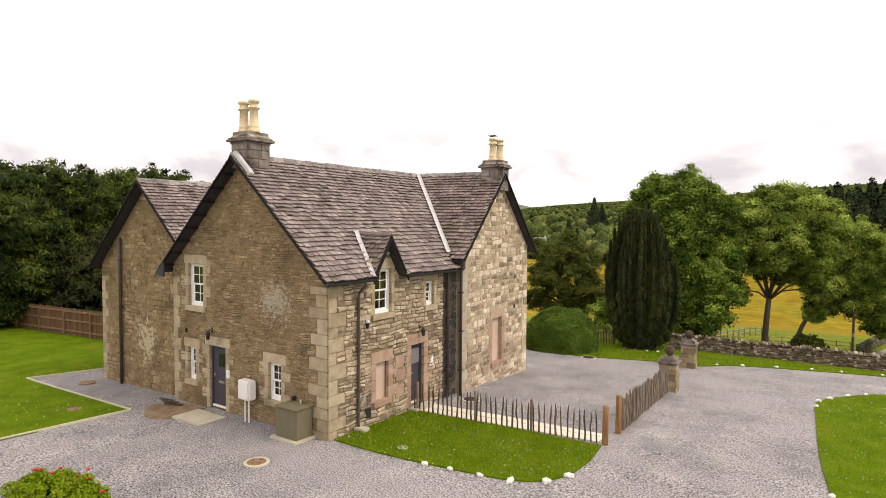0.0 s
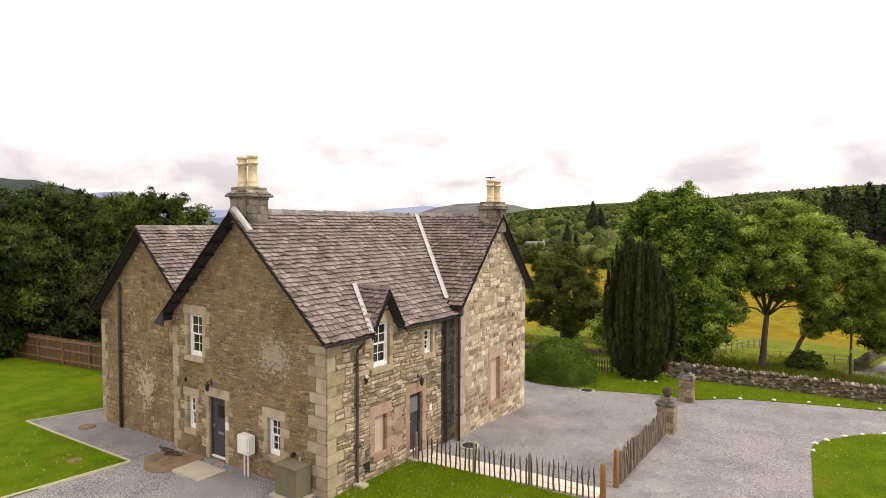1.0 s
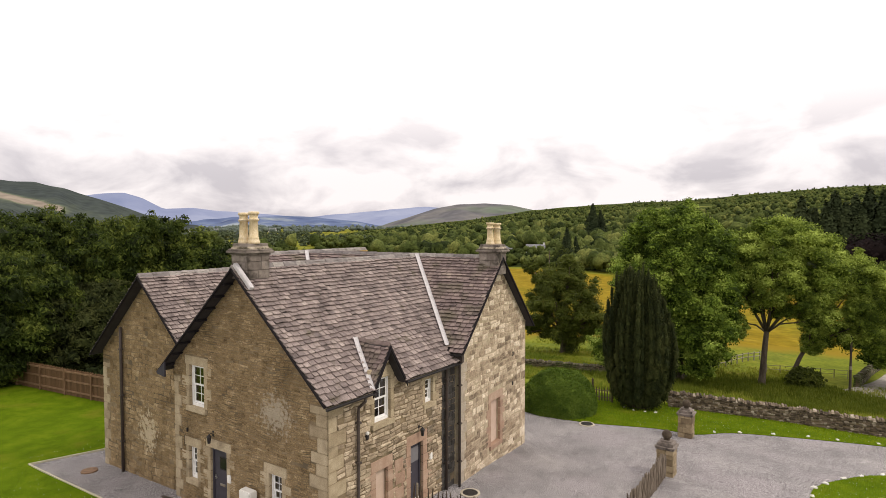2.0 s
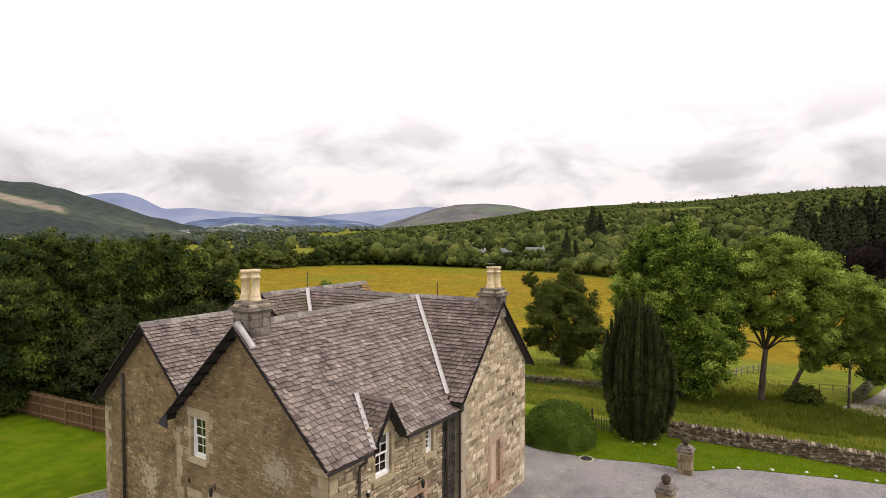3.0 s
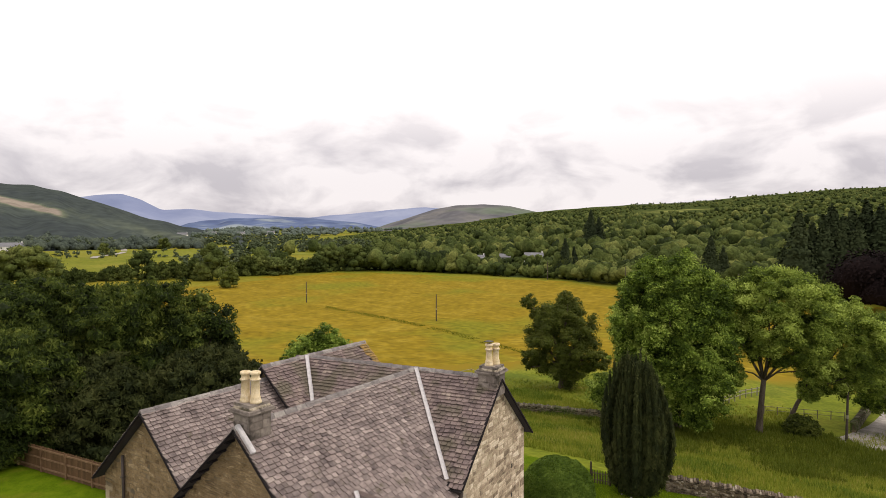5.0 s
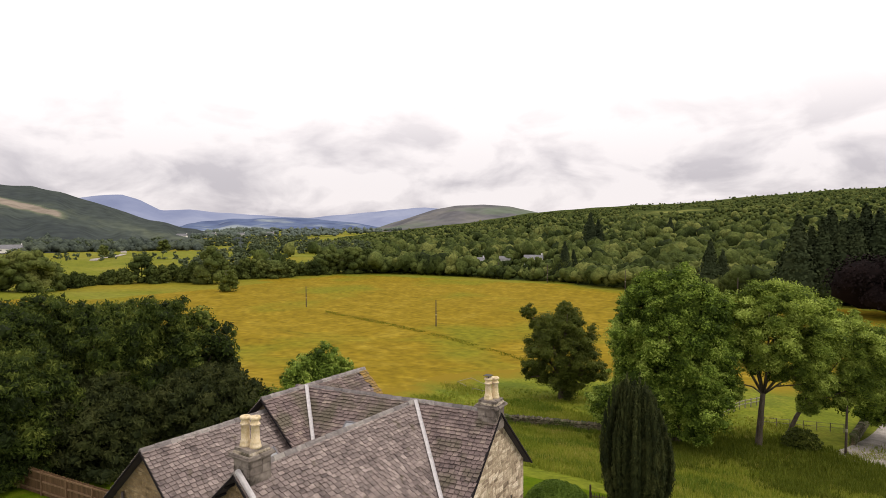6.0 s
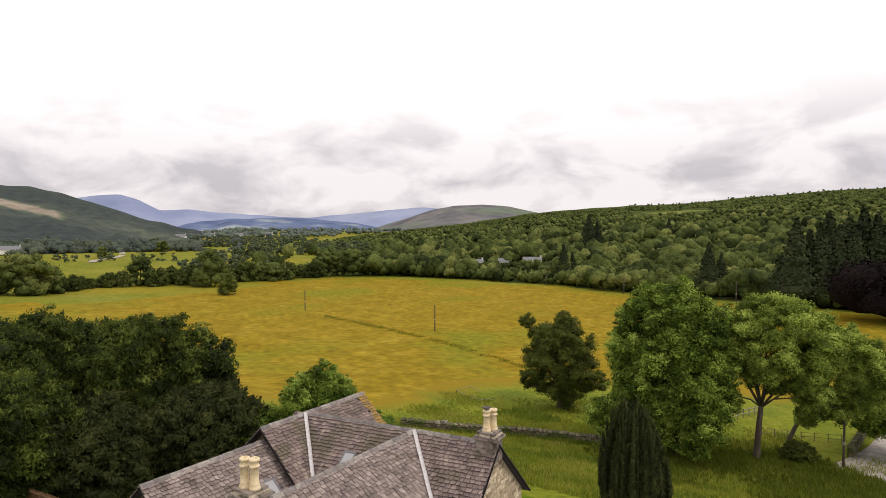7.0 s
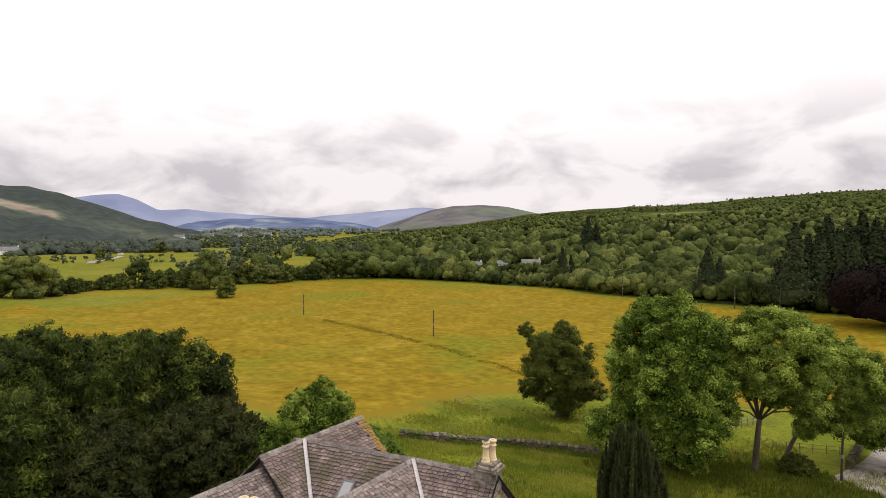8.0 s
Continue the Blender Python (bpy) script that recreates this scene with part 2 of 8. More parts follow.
M_ROSE = mat("red_flower_petals", [(0.42, 0.02, 0.02), (0.60, 0.05, 0.05)], 8, 0.6)
M_DAISY = mat("white_clover_flowers", [(0.62, 0.62, 0.50), (0.78, 0.78, 0.70)], 8, 0.7)
M_FENCE = mat("brown_timber_fence", [(0.07, 0.038, 0.018), (0.118, 0.066, 0.032), (0.17, 0.098, 0.05)], 3, 0.85, 0.3, 30, pieces=0.3, fine=0.15, stretch=(1, 1, 0.2))
M_FENCERAIL = mat("paler_brown_fence_timber", [(0.13, 0.075, 0.04), (0.20, 0.12, 0.066), (0.27, 0.17, 0.10)], 3, 0.85, 0.3, 30, pieces=0.3, fine=0.15)
M_CHESTNUT = mat("split_chestnut_pale", [(0.05, 0.035, 0.025), (0.09, 0.065, 0.045), (0.16, 0.12, 0.085)], 5, 0.9, 0.4, 40, pieces=0.5, fine=0.2)
M_CHESTPALE = mat("greyed_chestnut_pale", [(0.11, 0.085, 0.062), (0.18, 0.145, 0.11), (0.25, 0.21, 0.165)], 5, 0.9, 0.4, 40, pieces=0.5, fine=0.2)
M_POST = mat("orange_brown_timber_post", [(0.15, 0.07, 0.025), (0.24, 0.125, 0.05), (0.31, 0.18, 0.085)], 3, 0.85, 0.3, 30, fine=0.2, stretch=(3, 3, 0.5))
M_RAIL = mat("pale_timber_rail", [(0.2142, 0.198, 0.1302), (0.2808, 0.2627, 0.186)], 3, 0.85)
M_POLE = mat("dark_pole_wood", [(0.045, 0.034, 0.026), (0.08, 0.062, 0.05)], 3, 0.9, 0.2, 20)
M_DRYSTONE = mat("lichened_dry_stone", [(0.040, 0.030, 0.021), (0.105, 0.080, 0.055), (0.195, 0.152, 0.105), (0.420, 0.370, 0.290)], 4, 0.95, 0.5, 40, pieces=0.8, fine=0.3)
M_FIELDSTONE = mat("dark_mossy_stone", [(0.035, 0.03, 0.02), (0.08, 0.068, 0.042), (0.13, 0.115, 0.07), (0.26, 0.23, 0.17)], 3, 0.95, 0.5, 40, pieces=0.6, fine=0.3, patch=(0.06, 0.08, 0.02), patch_scale=0.6, patch_at=0.48)
M_PIER = mat("pier_sandstone", [(0.10, 0.072, 0.045), (0.26, 0.20, 0.12), (0.44, 0.36, 0.23)], 3, 0.9, 0.4, 50, pieces=0.75, fine=0.2)
M_WHITESTONE = mat("whitewashed_stone", [(0.55, 0.53, 0.47), (0.78, 0.77, 0.72)], 6, 0.85, 0.3, 30)
M_TRACK = mat("pale_stony_track", [(0.22, 0.195, 0.17), (0.33, 0.30, 0.265), (0.42, 0.385, 0.34)], 0.8, 0.95, 0.5, 20, fine=0.2, patch=(0.17, 0.16, 0.13), patch_scale=0.5)
M_GRASSTUFT = mat("long_rough_grass", [(0.0935, 0.14, 0.014), (0.176, 0.22, 0.024), (0.275, 0.285, 0.04), (0.44, 0.36, 0.12)], 0.22, 0.85, pieces=0.4, leaf=0.3, spec=0.08)
M_TROUGH = mat("galvanised_sheet", [(0.25, 0.25, 0.25), (0.33, 0.33, 0.33)], 4, 0.6, metal=0.2)
M_FARWHITE = mat("white_harled_wall", [(0.62, 0.61, 0.58), (0.72, 0.71, 0.68)], 0.5, 0.9)
M_FARROOF = mat("far_grey_roof", [(0.13, 0.13, 0.14), (0.20, 0.20, 0.21)], 0.5, 0.8)
M_PANEL = mat("grey_door_panel", [(0.16, 0.155, 0.165), (0.20, 0.195, 0.205)], 4, 0.5)
M_CHROME = mat("brushed_steel", [(0.55, 0.55, 0.55), (0.65, 0.65, 0.65)], 4, 0.3, metal=1.0)



def splash(m, centre, size, colour, grain=8.0):
    """A patch of another colour with a ragged outline at one place on a material."""
    n, l = m.node_tree.nodes, m.node_tree.links
    b = n["Principled BSDF"]
    old = b.inputs["Base Color"].links[0].from_socket
    geo, sb, dv, ln = n.new("ShaderNodeNewGeometry"), n.new("ShaderNodeVectorMath"), n.new("ShaderNodeVectorMath"), n.new("ShaderNodeVectorMath")
    sb.operation, dv.operation, ln.operation = "SUBTRACT", "DIVIDE", "LENGTH"
    sb.inputs[1].default_value, dv.inputs[1].default_value = centre, size
    l.new(geo.outputs["Position"], sb.inputs[0])
    l.new(sb.outputs[0], dv.inputs[0])
    l.new(dv.outputs[0], ln.inputs[0])
    no, ad, mr, mx = n.new("ShaderNodeTexNoise"), n.new("ShaderNodeMath"), n.new("ShaderNodeMapRange"), n.new("ShaderNodeMix")
    no.inputs["Scale"].default_value, no.inputs["Detail"].default_value = grain, 6.0
    l.new(geo.outputs["Position"], no.inputs["Vector"])
    ad.operation = "MULTIPLY_ADD"
    ad.inputs[1].default_value = 2.6
    l.new(no.outputs["Fac"], ad.inputs[0])
    l.new(ln.outputs["Value"], ad.inputs[2])
    mr.inputs["From Min"].default_value, mr.inputs["From Max"].default_value = 2.0, 1.6
    mr.inputs["To Min"].default_value, mr.inputs["To Max"].default_value = 0.0, 0.85
    l.new(ad.outputs[0], mr.inputs["Value"])
    mx.data_type = "RGBA"
    mx.inputs["B"].default_value = (*colour, 1)
    l.new(mr.outputs[0], mx.inputs["Factor"])
    l.new(old, mx.inputs["A"])
    l.new(mx.outputs["Result"], b.inputs["Base Color"])


for m_ in (M_RUBBLE, M_MORTAR):
    splash(m_, (-2.18, 0.0, 3.73), (1.05, 1.0, 0.85), (0.42, 0.365, 0.275))
    splash(m_, (-9.57, 0.22, 1.71), (0.9, 1.0, 1.1), (0.52, 0.44, 0.30))

M_GLASS = bpy.data.materials.new("window_glass")
M_GLASS.use_nodes = True
g_b = M_GLASS.node_tree.nodes["Principled BSDF"]
g_b.inputs["Base Color"].default_value = (0.9, 0.93, 0.93, 1)
g_b.inputs["Roughness"].default_value = 0.03
g_b.inputs["Transmission Weight"].default_value = 1.0
# near-black lining colour holds the dimness of the room behind the glass
M_ROOM = mat("unlit_room_dark", [(0.04, 0.036, 0.032), (0.056, 0.05, 0.044)], 2, 0.95)


# ---- building helpers ----
def mesh_of(name, verts, faces, material, smooth=False):
    me = bpy.data.meshes.new(name)
    me.from_pydata(verts, [], faces)
    me.materials.append(material)
    if smooth:
        me.polygons.foreach_set("use_smooth", [True] * len(me.polygons))
    me.update()
    return me


def thing(name, x, y, z, label, category, group="", turn=0.0, kind=""):
    ob = new(name)
    ob.empty_display_size = 0.3
    ob.matrix_world = pose(x, y, z, 0, 0, turn)
    return tagged(ob, label, category, group, kind)


def under(ob, parent):
    if parent is not None:
        ob.parent = parent
    return ob


def part(name, bm, material, parent, label="", smooth=False):
    """A bmesh as one mesh object under a thing or a part (in the parent's own space)."""
    me = bpy.data.meshes.new(name)
    bm.to_mesh(me)
    bm.free()
    me.materials.append(material)
    if smooth:
        me.polygons.foreach_set("use_smooth", [True] * len(me.polygons))
    return tagged(under(new(name, me), parent), label)


def raw(name, verts, faces, material, parent=None, label="", smooth=False, kind=""):
    return tagged(under(new(name, mesh_of(name, verts, faces, material, smooth)), parent), label, kind=kind)


def box(bm, x0, y0, z0, x1, y1, z1, bevel=0.0, m=None):
    vs = [bm.verts.new(v) for v in ((x0, y0, z0), (x1, y0, z0), (x1, y1, z0), (x0, y1, z0), (x0, y0, z1), (x1, y0, z1), (x1, y1, z1), (x0, y1, z1))]
    fs = [bm.faces.new([vs[i] for i in q]) for q in ((3, 2, 1, 0), (4, 5, 6, 7), (0, 1, 5, 4), (1, 2, 6, 5), (2, 3, 7, 6), (3, 0, 4, 7))]
    if bevel:
        bmesh.ops.bevel(bm, geom=list({e for f in fs for e in f.edges}), offset=bevel, segments=2, affect="EDGES")
    return bm


def boxes(*rows, bevel=0.0):
    bm = bmesh.new()
    for r in rows:
        box(bm, *r, bevel=bevel)
    return bm


def lathe(profile, seg=20, at=(0, 0, 0), cap=True):
    """Turned solid from (radius, height) rows."""
    bm = bmesh.new()
    rings = []
    for r, h in profile:
        rings.append([bm.verts.new((at[0] + r * math.cos(2 * math.pi * i / seg), at[1] + r * math.sin(2 * math.pi * i / seg), at[2] + h)) for i in range(seg)])
    for a, b in zip(rings, rings[1:]):
        for i in range(seg):
            bm.faces.new((a[i], a[(i + 1) % seg], b[(i + 1) % seg], b[i]))
    if cap:
        bm.faces.new(rings[0][::-1])
        bm.faces.new(rings[-1])
    return bm


def tube(path, radius, seg=10, bm=None):
    """A round bar along points; radius may be one number or one a point."""
    bm = bm or bmesh.new()
    pts = [Vector(p) for p in path]
    rad = radius if isinstance(radius, (list, tuple)) else [radius] * len(pts)
    rings, side = [], None
    for i, p in enumerate(pts):
        d = (pts[min(i + 1, len(pts) - 1)] - pts[max(i - 1, 0)]).normalized()
        side = d.orthogonal().normalized() if side is None else (side - d * side.dot(d)).normalized()
        up = d.cross(side)
        rings.append([bm.verts.new(p + rad[i] * (side * math.cos(2 * math.pi * k / seg) + up * math.sin(2 * math.pi * k / seg))) for k in range(seg)])
    for a, b in zip(rings, rings[1:]):
        for k in range(seg):
            bm.faces.new((a[k], a[(k + 1) % seg], b[(k + 1) % seg], b[k]))
    bm.faces.new(rings[0][::-1])
    bm.faces.new(rings[-1])
    return bm


# ---- the lie of the land ----
LAND_Y = (-300, 0, 6, 12, 18, 24, 30, 40, 47, 60, 70, 95, 130, 9000)
LAND_Z = (0.6, 0, -0.13, -0.34, -0.66, -1.0, -2.2, -4.6, -6.1, -7.5, -8.4, -10, -10.5, -10.5)


def smooth01(a, b, x):
    u = min(1.0, max(0.0, (x - a) / (b - a)))
    return u * u * (3 - 2 * u)


def land(x, y):
    z = sum(float(np.interp(y + d, LAND_Y, LAND_Z)) for d in (-1.6, -0.5, 0.5, 1.6)) / 4
    z -= 0.025 * min(10.0, max(0.0, -x - 4)) + 0.03 * min(8.0, max(0.0, -x - 15))
    z -= 0.22 * math.exp(-((x + 0.6) ** 2 + (y - 12.4) ** 2) / 9.0)
    w = 1 - smooth01(-110, -45, x)
    z = z * (1 - w) + w * min(z, -9.5)
    if y > 30 or x < -45:
        z += 0.5 * noise.noise((x * 0.02, y * 0.02, 0.3))
    return z


def inside(poly, x, y):
    hit = False
    for (x0, y0), (x1, y1) in zip(poly, poly[1:] + poly[:1]):
        if (y0 > y) != (y1 > y) and x < (x1 - x0) * (y - y0) / (y1 - y0) + x0:
            hit = not hit
    return hit


def sheet(name, poly, lift, material, label, category="ground", step=0.8, skirt=0.12):
    """A flat patch on the land with a soft outline and a low edge."""
    bm = bmesh.new()
    vs = [bm.verts.new((x, y, 0)) for x, y in poly]
    f = bm.faces.new(vs)
    if f.normal.z < 0:
        f.normal_flip()
    xs, ys = [p[0] for p in poly], [p[1] for p in poly]
    for axis, lo, hi in ((0, min(xs), max(xs)), (1, min(ys), max(ys))):
        k = int((hi - lo) / step)
        for i in range(1, k + 1):
            co = [0, 0, 0]
            no = [0, 0, 0]
            co[axis], no[axis] = lo + i * step, 1
            bmesh.ops.bisect_plane(bm, geom=bm.verts[:] + bm.edges[:] + bm.faces[:], plane_co=co, plane_no=no)
    for v in bm.verts:
        v.co.z = land(v.co.x, v.co.y) + lift
    edge = [e for e in bm.edges if e.is_boundary]
    r = bmesh.ops.extrude_edge_only(bm, edges=edge)
    for v in r["geom"]:
        if isinstance(v, bmesh.types.BMVert):
            v.co.z -= skirt
    bmesh.ops.recalc_face_normals(bm, faces=bm.faces[:])
    ob = part(name, bm, material, None)
    return tagged(ob, label, category, kind="structure")


def curve_pts(pts, n=6, closed=False):
    """Rounds a line of points."""
    out = []
    m = len(pts)
    for i in range(m if closed else m - 1):
        p = [Vector((*(pts[(i + k) % m] if closed else pts[min(max(i + k, 0), m - 1)]), 0)) for k in (-1, 0, 1, 2)]
        for j in range(n):
            t = j / n
            q = 0.5 * ((2 * p[1]) + (p[2] - p[0]) * t + (2 * p[0] - 5 * p[1] + 4 * p[2] - p[3]) * t * t + (3 * p[1] - p[0] - 3 * p[2] + p[3]) * t ** 3)
            out.append((q.x, q.y))
    if not closed:
        out.append(tuple(pts[-1]))
    return out


M_FIELD = mat("ripe_golden_meadow", [(0.168, 0.124, 0.009), (0.215, 0.152, 0.011), (0.268, 0.198, 0.022)], 0.16, 0.95, 0.25, 0.55, fine=0.26, patch=(0.168, 0.160, 0.013), patch_scale=0.030, patch_at=0.50, spec=0.03)
M_ROUGH = mat("rough_green_pasture", [(0.1064, 0.1342, 0.0114), (0.1434, 0.1705, 0.0152), (0.2016, 0.2035, 0.0247)], 0.18, 0.95, 0.5, 2.0, fine=0.25, patch=(0.10, 0.130, 0.014), patch_scale=0.12, patch_at=0.52, spec=0.05)
M_PASTURE = mat("far_green_pasture", [(0.1144, 0.1333, 0.0138), (0.1514, 0.1627, 0.0161), (0.2024, 0.2009, 0.0368)], 0.03, 0.95, 0.2, 0.5, fine=0.2, patch=(0.215, 0.180, 0.020), patch_scale=0.012, patch_at=0.50, spec=0.03)

# the pasture turns to ripe grass towards the meadow, by the ground's own "ripe" value
rn, rl = M_ROUGH.node_tree.nodes, M_ROUGH.node_tree.links
r_at, r_no, r_ad, r_mr, r_mx = rn.new("ShaderNodeAttribute"), rn.new("ShaderNodeTexNoise"), rn.new("ShaderNodeMath"), rn.new("ShaderNodeMapRange"), rn.new("ShaderNodeMix")
r_at.attribute_name = "ripe"
r_no.inputs["Scale"].default_value, r_no.inputs["Detail"].default_value = 0.22, 6.0
r_geo = rn.new("ShaderNodeNewGeometry")
rl.new(r_geo.outputs["Position"], r_no.inputs["Vector"])
r_ad.operation = "ADD"
rl.new(r_at.outputs["Fac"], r_ad.inputs[0])
rl.new(r_no.outputs["Fac"], r_ad.inputs[1])
r_mr.inputs["From Min"].default_value, r_mr.inputs["From Max"].default_value = 0.72, 1.34
rl.new(r_ad.outputs[0], r_mr.inputs["Value"])
r_mx.data_type = "RGBA"
r_mx.inputs["B"].default_value = (0.215, 0.152, 0.012, 1)
r_b = rn["Principled BSDF"]
rl.new(r_mr.outputs[0], r_mx.inputs["Factor"])
rl.new(r_b.inputs["Base Color"].links[0].from_socket, r_mx.inputs["A"])
rl.new(r_mx.outputs["Result"], r_b.inputs["Base Color"])

# outline of the ripe field beyond the garden
FIELD = [(-420, 22), (-216, 68), (-209, 92), (-201, 123), (-211, 156), (-213, 187), (-194, 221), (-89, 232), (-59, 223), (-3, 213), (22, 206), (60, 196), (60, 130), (24, 108), (10, 97), (-4, 94), (-13, 92), (-22, 90), (-32, 88), (-40, 74), (-43, 60), (-40, 50), (-44, 40), (-60, 30), (-110, 20), (-420, 0)]
xs = sorted(set([round(v, 2) for v in np.concatenate([np.arange(-70, 40.1, 1.0), np.arange(-150, -70, 4.0), np.arange(40, 100, 4.0), np.arange(-500, -150, 14.0), np.arange(100, 400, 14.0), np.arange(-3000, -500, 160.0), np.arange(400, 2000, 160.0)])]))
ys = sorted(set([round(v, 2) for v in np.concatenate([np.arange(-30, 110.1, 1.0), np.arange(110, 260, 3.0), np.arange(-130, -30, 6.0), np.arange(260, 520, 14.0), np.arange(-1500, -130, 150.0), np.arange(520, 4600, 160.0)])]))
gv, gf, gm = [], [], []
for y in ys:
    for x in xs:
        z = land(x, y)
        if -34 < x < 34 and -28 < y < 24.5:
            z -= 0.10 * min(1.0, (34 - abs(x)) / 3, (24.5 - y) / 1.5, (y + 28) / 3)
        gv.append((x, y, z))
nx = len(xs)
for j in range(len(ys) - 1):
    for i in range(nx - 1):
        gf.append((j * nx + i, j * nx + i + 1, (j + 1) * nx + i + 1, (j + 1) * nx + i))
        cx, cy = (xs[i] + xs[i + 1]) / 2, (ys[j] + ys[j + 1]) / 2
        w = 5.0 * noise.noise((cx * 0.09, cy * 0.09, 2.0)) + 2.0 * noise.noise((cx * 0.4, cy * 0.4, 5.0))
        gm.append(0 if inside(FIELD, cx + w, cy + w) else (2 if cy > 150 or cx < -150 else 1))
ground = tagged(raw("ground", gv, gf, M_FIELD), "sloping farmland of ripe golden meadow and rough green pasture", "ground", kind="structure")
ripe = ground.data.attributes.new("ripe", "FLOAT", "POINT")
g_xy = np.array(gv)[:, :2]
g_far = np.full(len(g_xy), 1e9)
for (x0, y0), (x1, y1) in zip(FIELD, FIELD[1:] + FIELD[:1]):
    e0, e1 = np.array((x0, y0)), np.array((x1 - x0, y1 - y0))
    s_ = np.clip(((g_xy - e0) @ e1) / (e1 @ e1), 0, 1)
    g_far = np.minimum(g_far, np.linalg.norm(g_xy - e0 - s_[:, None] * e1, axis=1))
ripe.data.foreach_set("value", np.clip(1.05 - g_far / 10.0, 0, 1).astype(np.float32))
ground.data.materials.append(M_ROUGH)
ground.data.materials.append(M_PASTURE)
ground.data.polygons.foreach_set("material_index", gm)
ground.data.polygons.foreach_set("use_smooth", [True] * len(gf))

# gravel yard and drive, with the lawns on and round it
GRAVEL = [(-30, -26), (30, -26), (30, 25.5), (20, 25.0)] + curve_pts([(20, 25.0), (13.3, 22.7), (9.6, 21.3), (7.3, 20.2), (5.9, 18.8), (4.1, 18.4), (1.0, 17.2), (-2.4, 17.0)], 5) + [(-6, 16.6), (-6, 4), (-14.4, 0.95), (-30, 0.4)]
gravel = sheet("pavement_gravel_yard", GRAVEL, 0.0, M_GRAVEL, "grey and pink loose gravel yard and drive", "gravel")
LAWN_FRONT = [(0.1, 0.15)] + curve_pts([(0.1, 0.15), (1.6, 0.14), (3.16, 0.3), (3.83, 0.4), (4.62, 0.52), (5.39, 0.7), (6.0, 1.1), (6.35, 1.8), (6.45, 3.0), (6.3, 4.3)], 4)[1:] + [(3.0, 4.05), (0.1, 3.72)]
lawn = sheet("lawn_front", LAWN_FRONT, 0.035, M_LAWN, "small mown green lawn with clover beside the house", "lawn", 0.5)
LAWN_LEFT_A = [(-15.1, -1.65), (-7.3, -1.64), (-7.61, -5.2), (-8.5, -14), (-34, -14), (-34, 8.5), (-14.3, 8.5), (-14.34, 0.95)]
lawn_left = sheet("lawn_garden", LAWN_LEFT_A, 0.03, M_LAWN, "smooth mown garden lawn with timber edging", "lawn", 1.0)
LAWN_ROUND = curve_pts([(11.0, 14.2), (11.9, 16.1), (13.2, 17.7), (16, 19.2), (22, 19), (28, 12), (26, 3), (18, -1), (13, 1.4), (11.9, 3.6), (11.4, 6.7), (11.05, 11.6)], 5, True)
lawn_round = sheet("lawn_island", LAWN_ROUND, 0.035, M_LAWN, "rounded mown lawn edged with white stones beside the drive", "lawn", 0.8)
LAWN_NORTH = curve_pts([(20, 24.8), (13.3, 22.6), (9.6, 21.2), (7.3, 20.1), (5.9, 18.6), (4.1, 18.35), (1.0, 17.1), (-2.4, 16.95)], 5) + [(-14, 16.5), (-14, 23.6), (20, 25.6)]
lawn_north = sheet("lawn_strip", LAWN_NORTH, 0.03, M_LAWN, "mown grass strip between the gravel and the dry stone wall", "lawn", 0.8)
PATH_POLY = [(0.25, 3.80), (3.0, 4.13), (6.12, 4.55), (6.1, 5.3), (3.0, 5.05), (0.25, 4.75)]
path = sheet("path_concrete", PATH_POLY, 0.03, M_PAVE, "cream concrete path leading to the side door", "path", 0.6)
soil = sheet("ground_soil_patch", curve_pts([(-6.5, -1.65), (-7.35, -0.95), (-6.8, -0.25), (-5.6, -0.1), (-5.45, -0.45), (-5.35, -1.3), (-5.9, -1.75)], 4, True), 0.02, M_SOIL, "bare brown soil patch by the front door", "soil", 0.5)
TRACK = curve_pts([(10.9, 59.2), (12.3, 63.0), (14.6, 72), (17.0, 89), (19, 110), (26, 140)], 4) + curve_pts([(31, 139), (24, 110), (22, 89), (19.6, 72), (19, 60), (24, 48), (32, 40)], 4) + curve_pts([(29, 36), (21, 45), (16.5, 54), (13.0, 56.6), (10.9, 59.2)], 4)[:-1]
track = sheet("road_farm_track", TRACK, 0.06, M_TRACK, "pale stony farm track curving past the trees", "track", 3.0)


# ---- the house ----
SL = 0.90                                   # pitch of the older roofs
A_W, A_X, A_Z = -7.45, -3.68, 8.10          # south block: west wall, ridge, ridge height
B_ANG, B_RIDGE, B_O, B_W, B_Z, B_EZ = 4.6, 9.0, (0.22, 6.45), 6.35, 8.10, 4.83   # east wing: turn of its gable, turn of its ridge, near corner, gable width, ridge, eaves
C_X, C_Z, C_Y, C_W = -9.40, 7.55, 0.22, -12.80
D_X, D_Z, D_Y0, D_Y1 = -9.45, 8.12, 5.75, 11.80

house = thing("house", 0, 0, 0, "stone house of brown rubble with slate roofs, gables and chimneys", "house")


class Wall:
    """A wall plane: origin at its foot, u along it, n out of it."""

    def __init__(self, ox, oy, ux, uy, foot=-0.6):
        self.o, self.u = Vector((ox, oy, 0)), Vector((ux, uy, 0)).normalized()
        self.n = Vector((self.u.y, -self.u.x, 0))
        self.foot = foot

    def at(self, u, v, out=0.0):
        return self.o + self.u * u + self.n * out + Vector((0, 0, v))


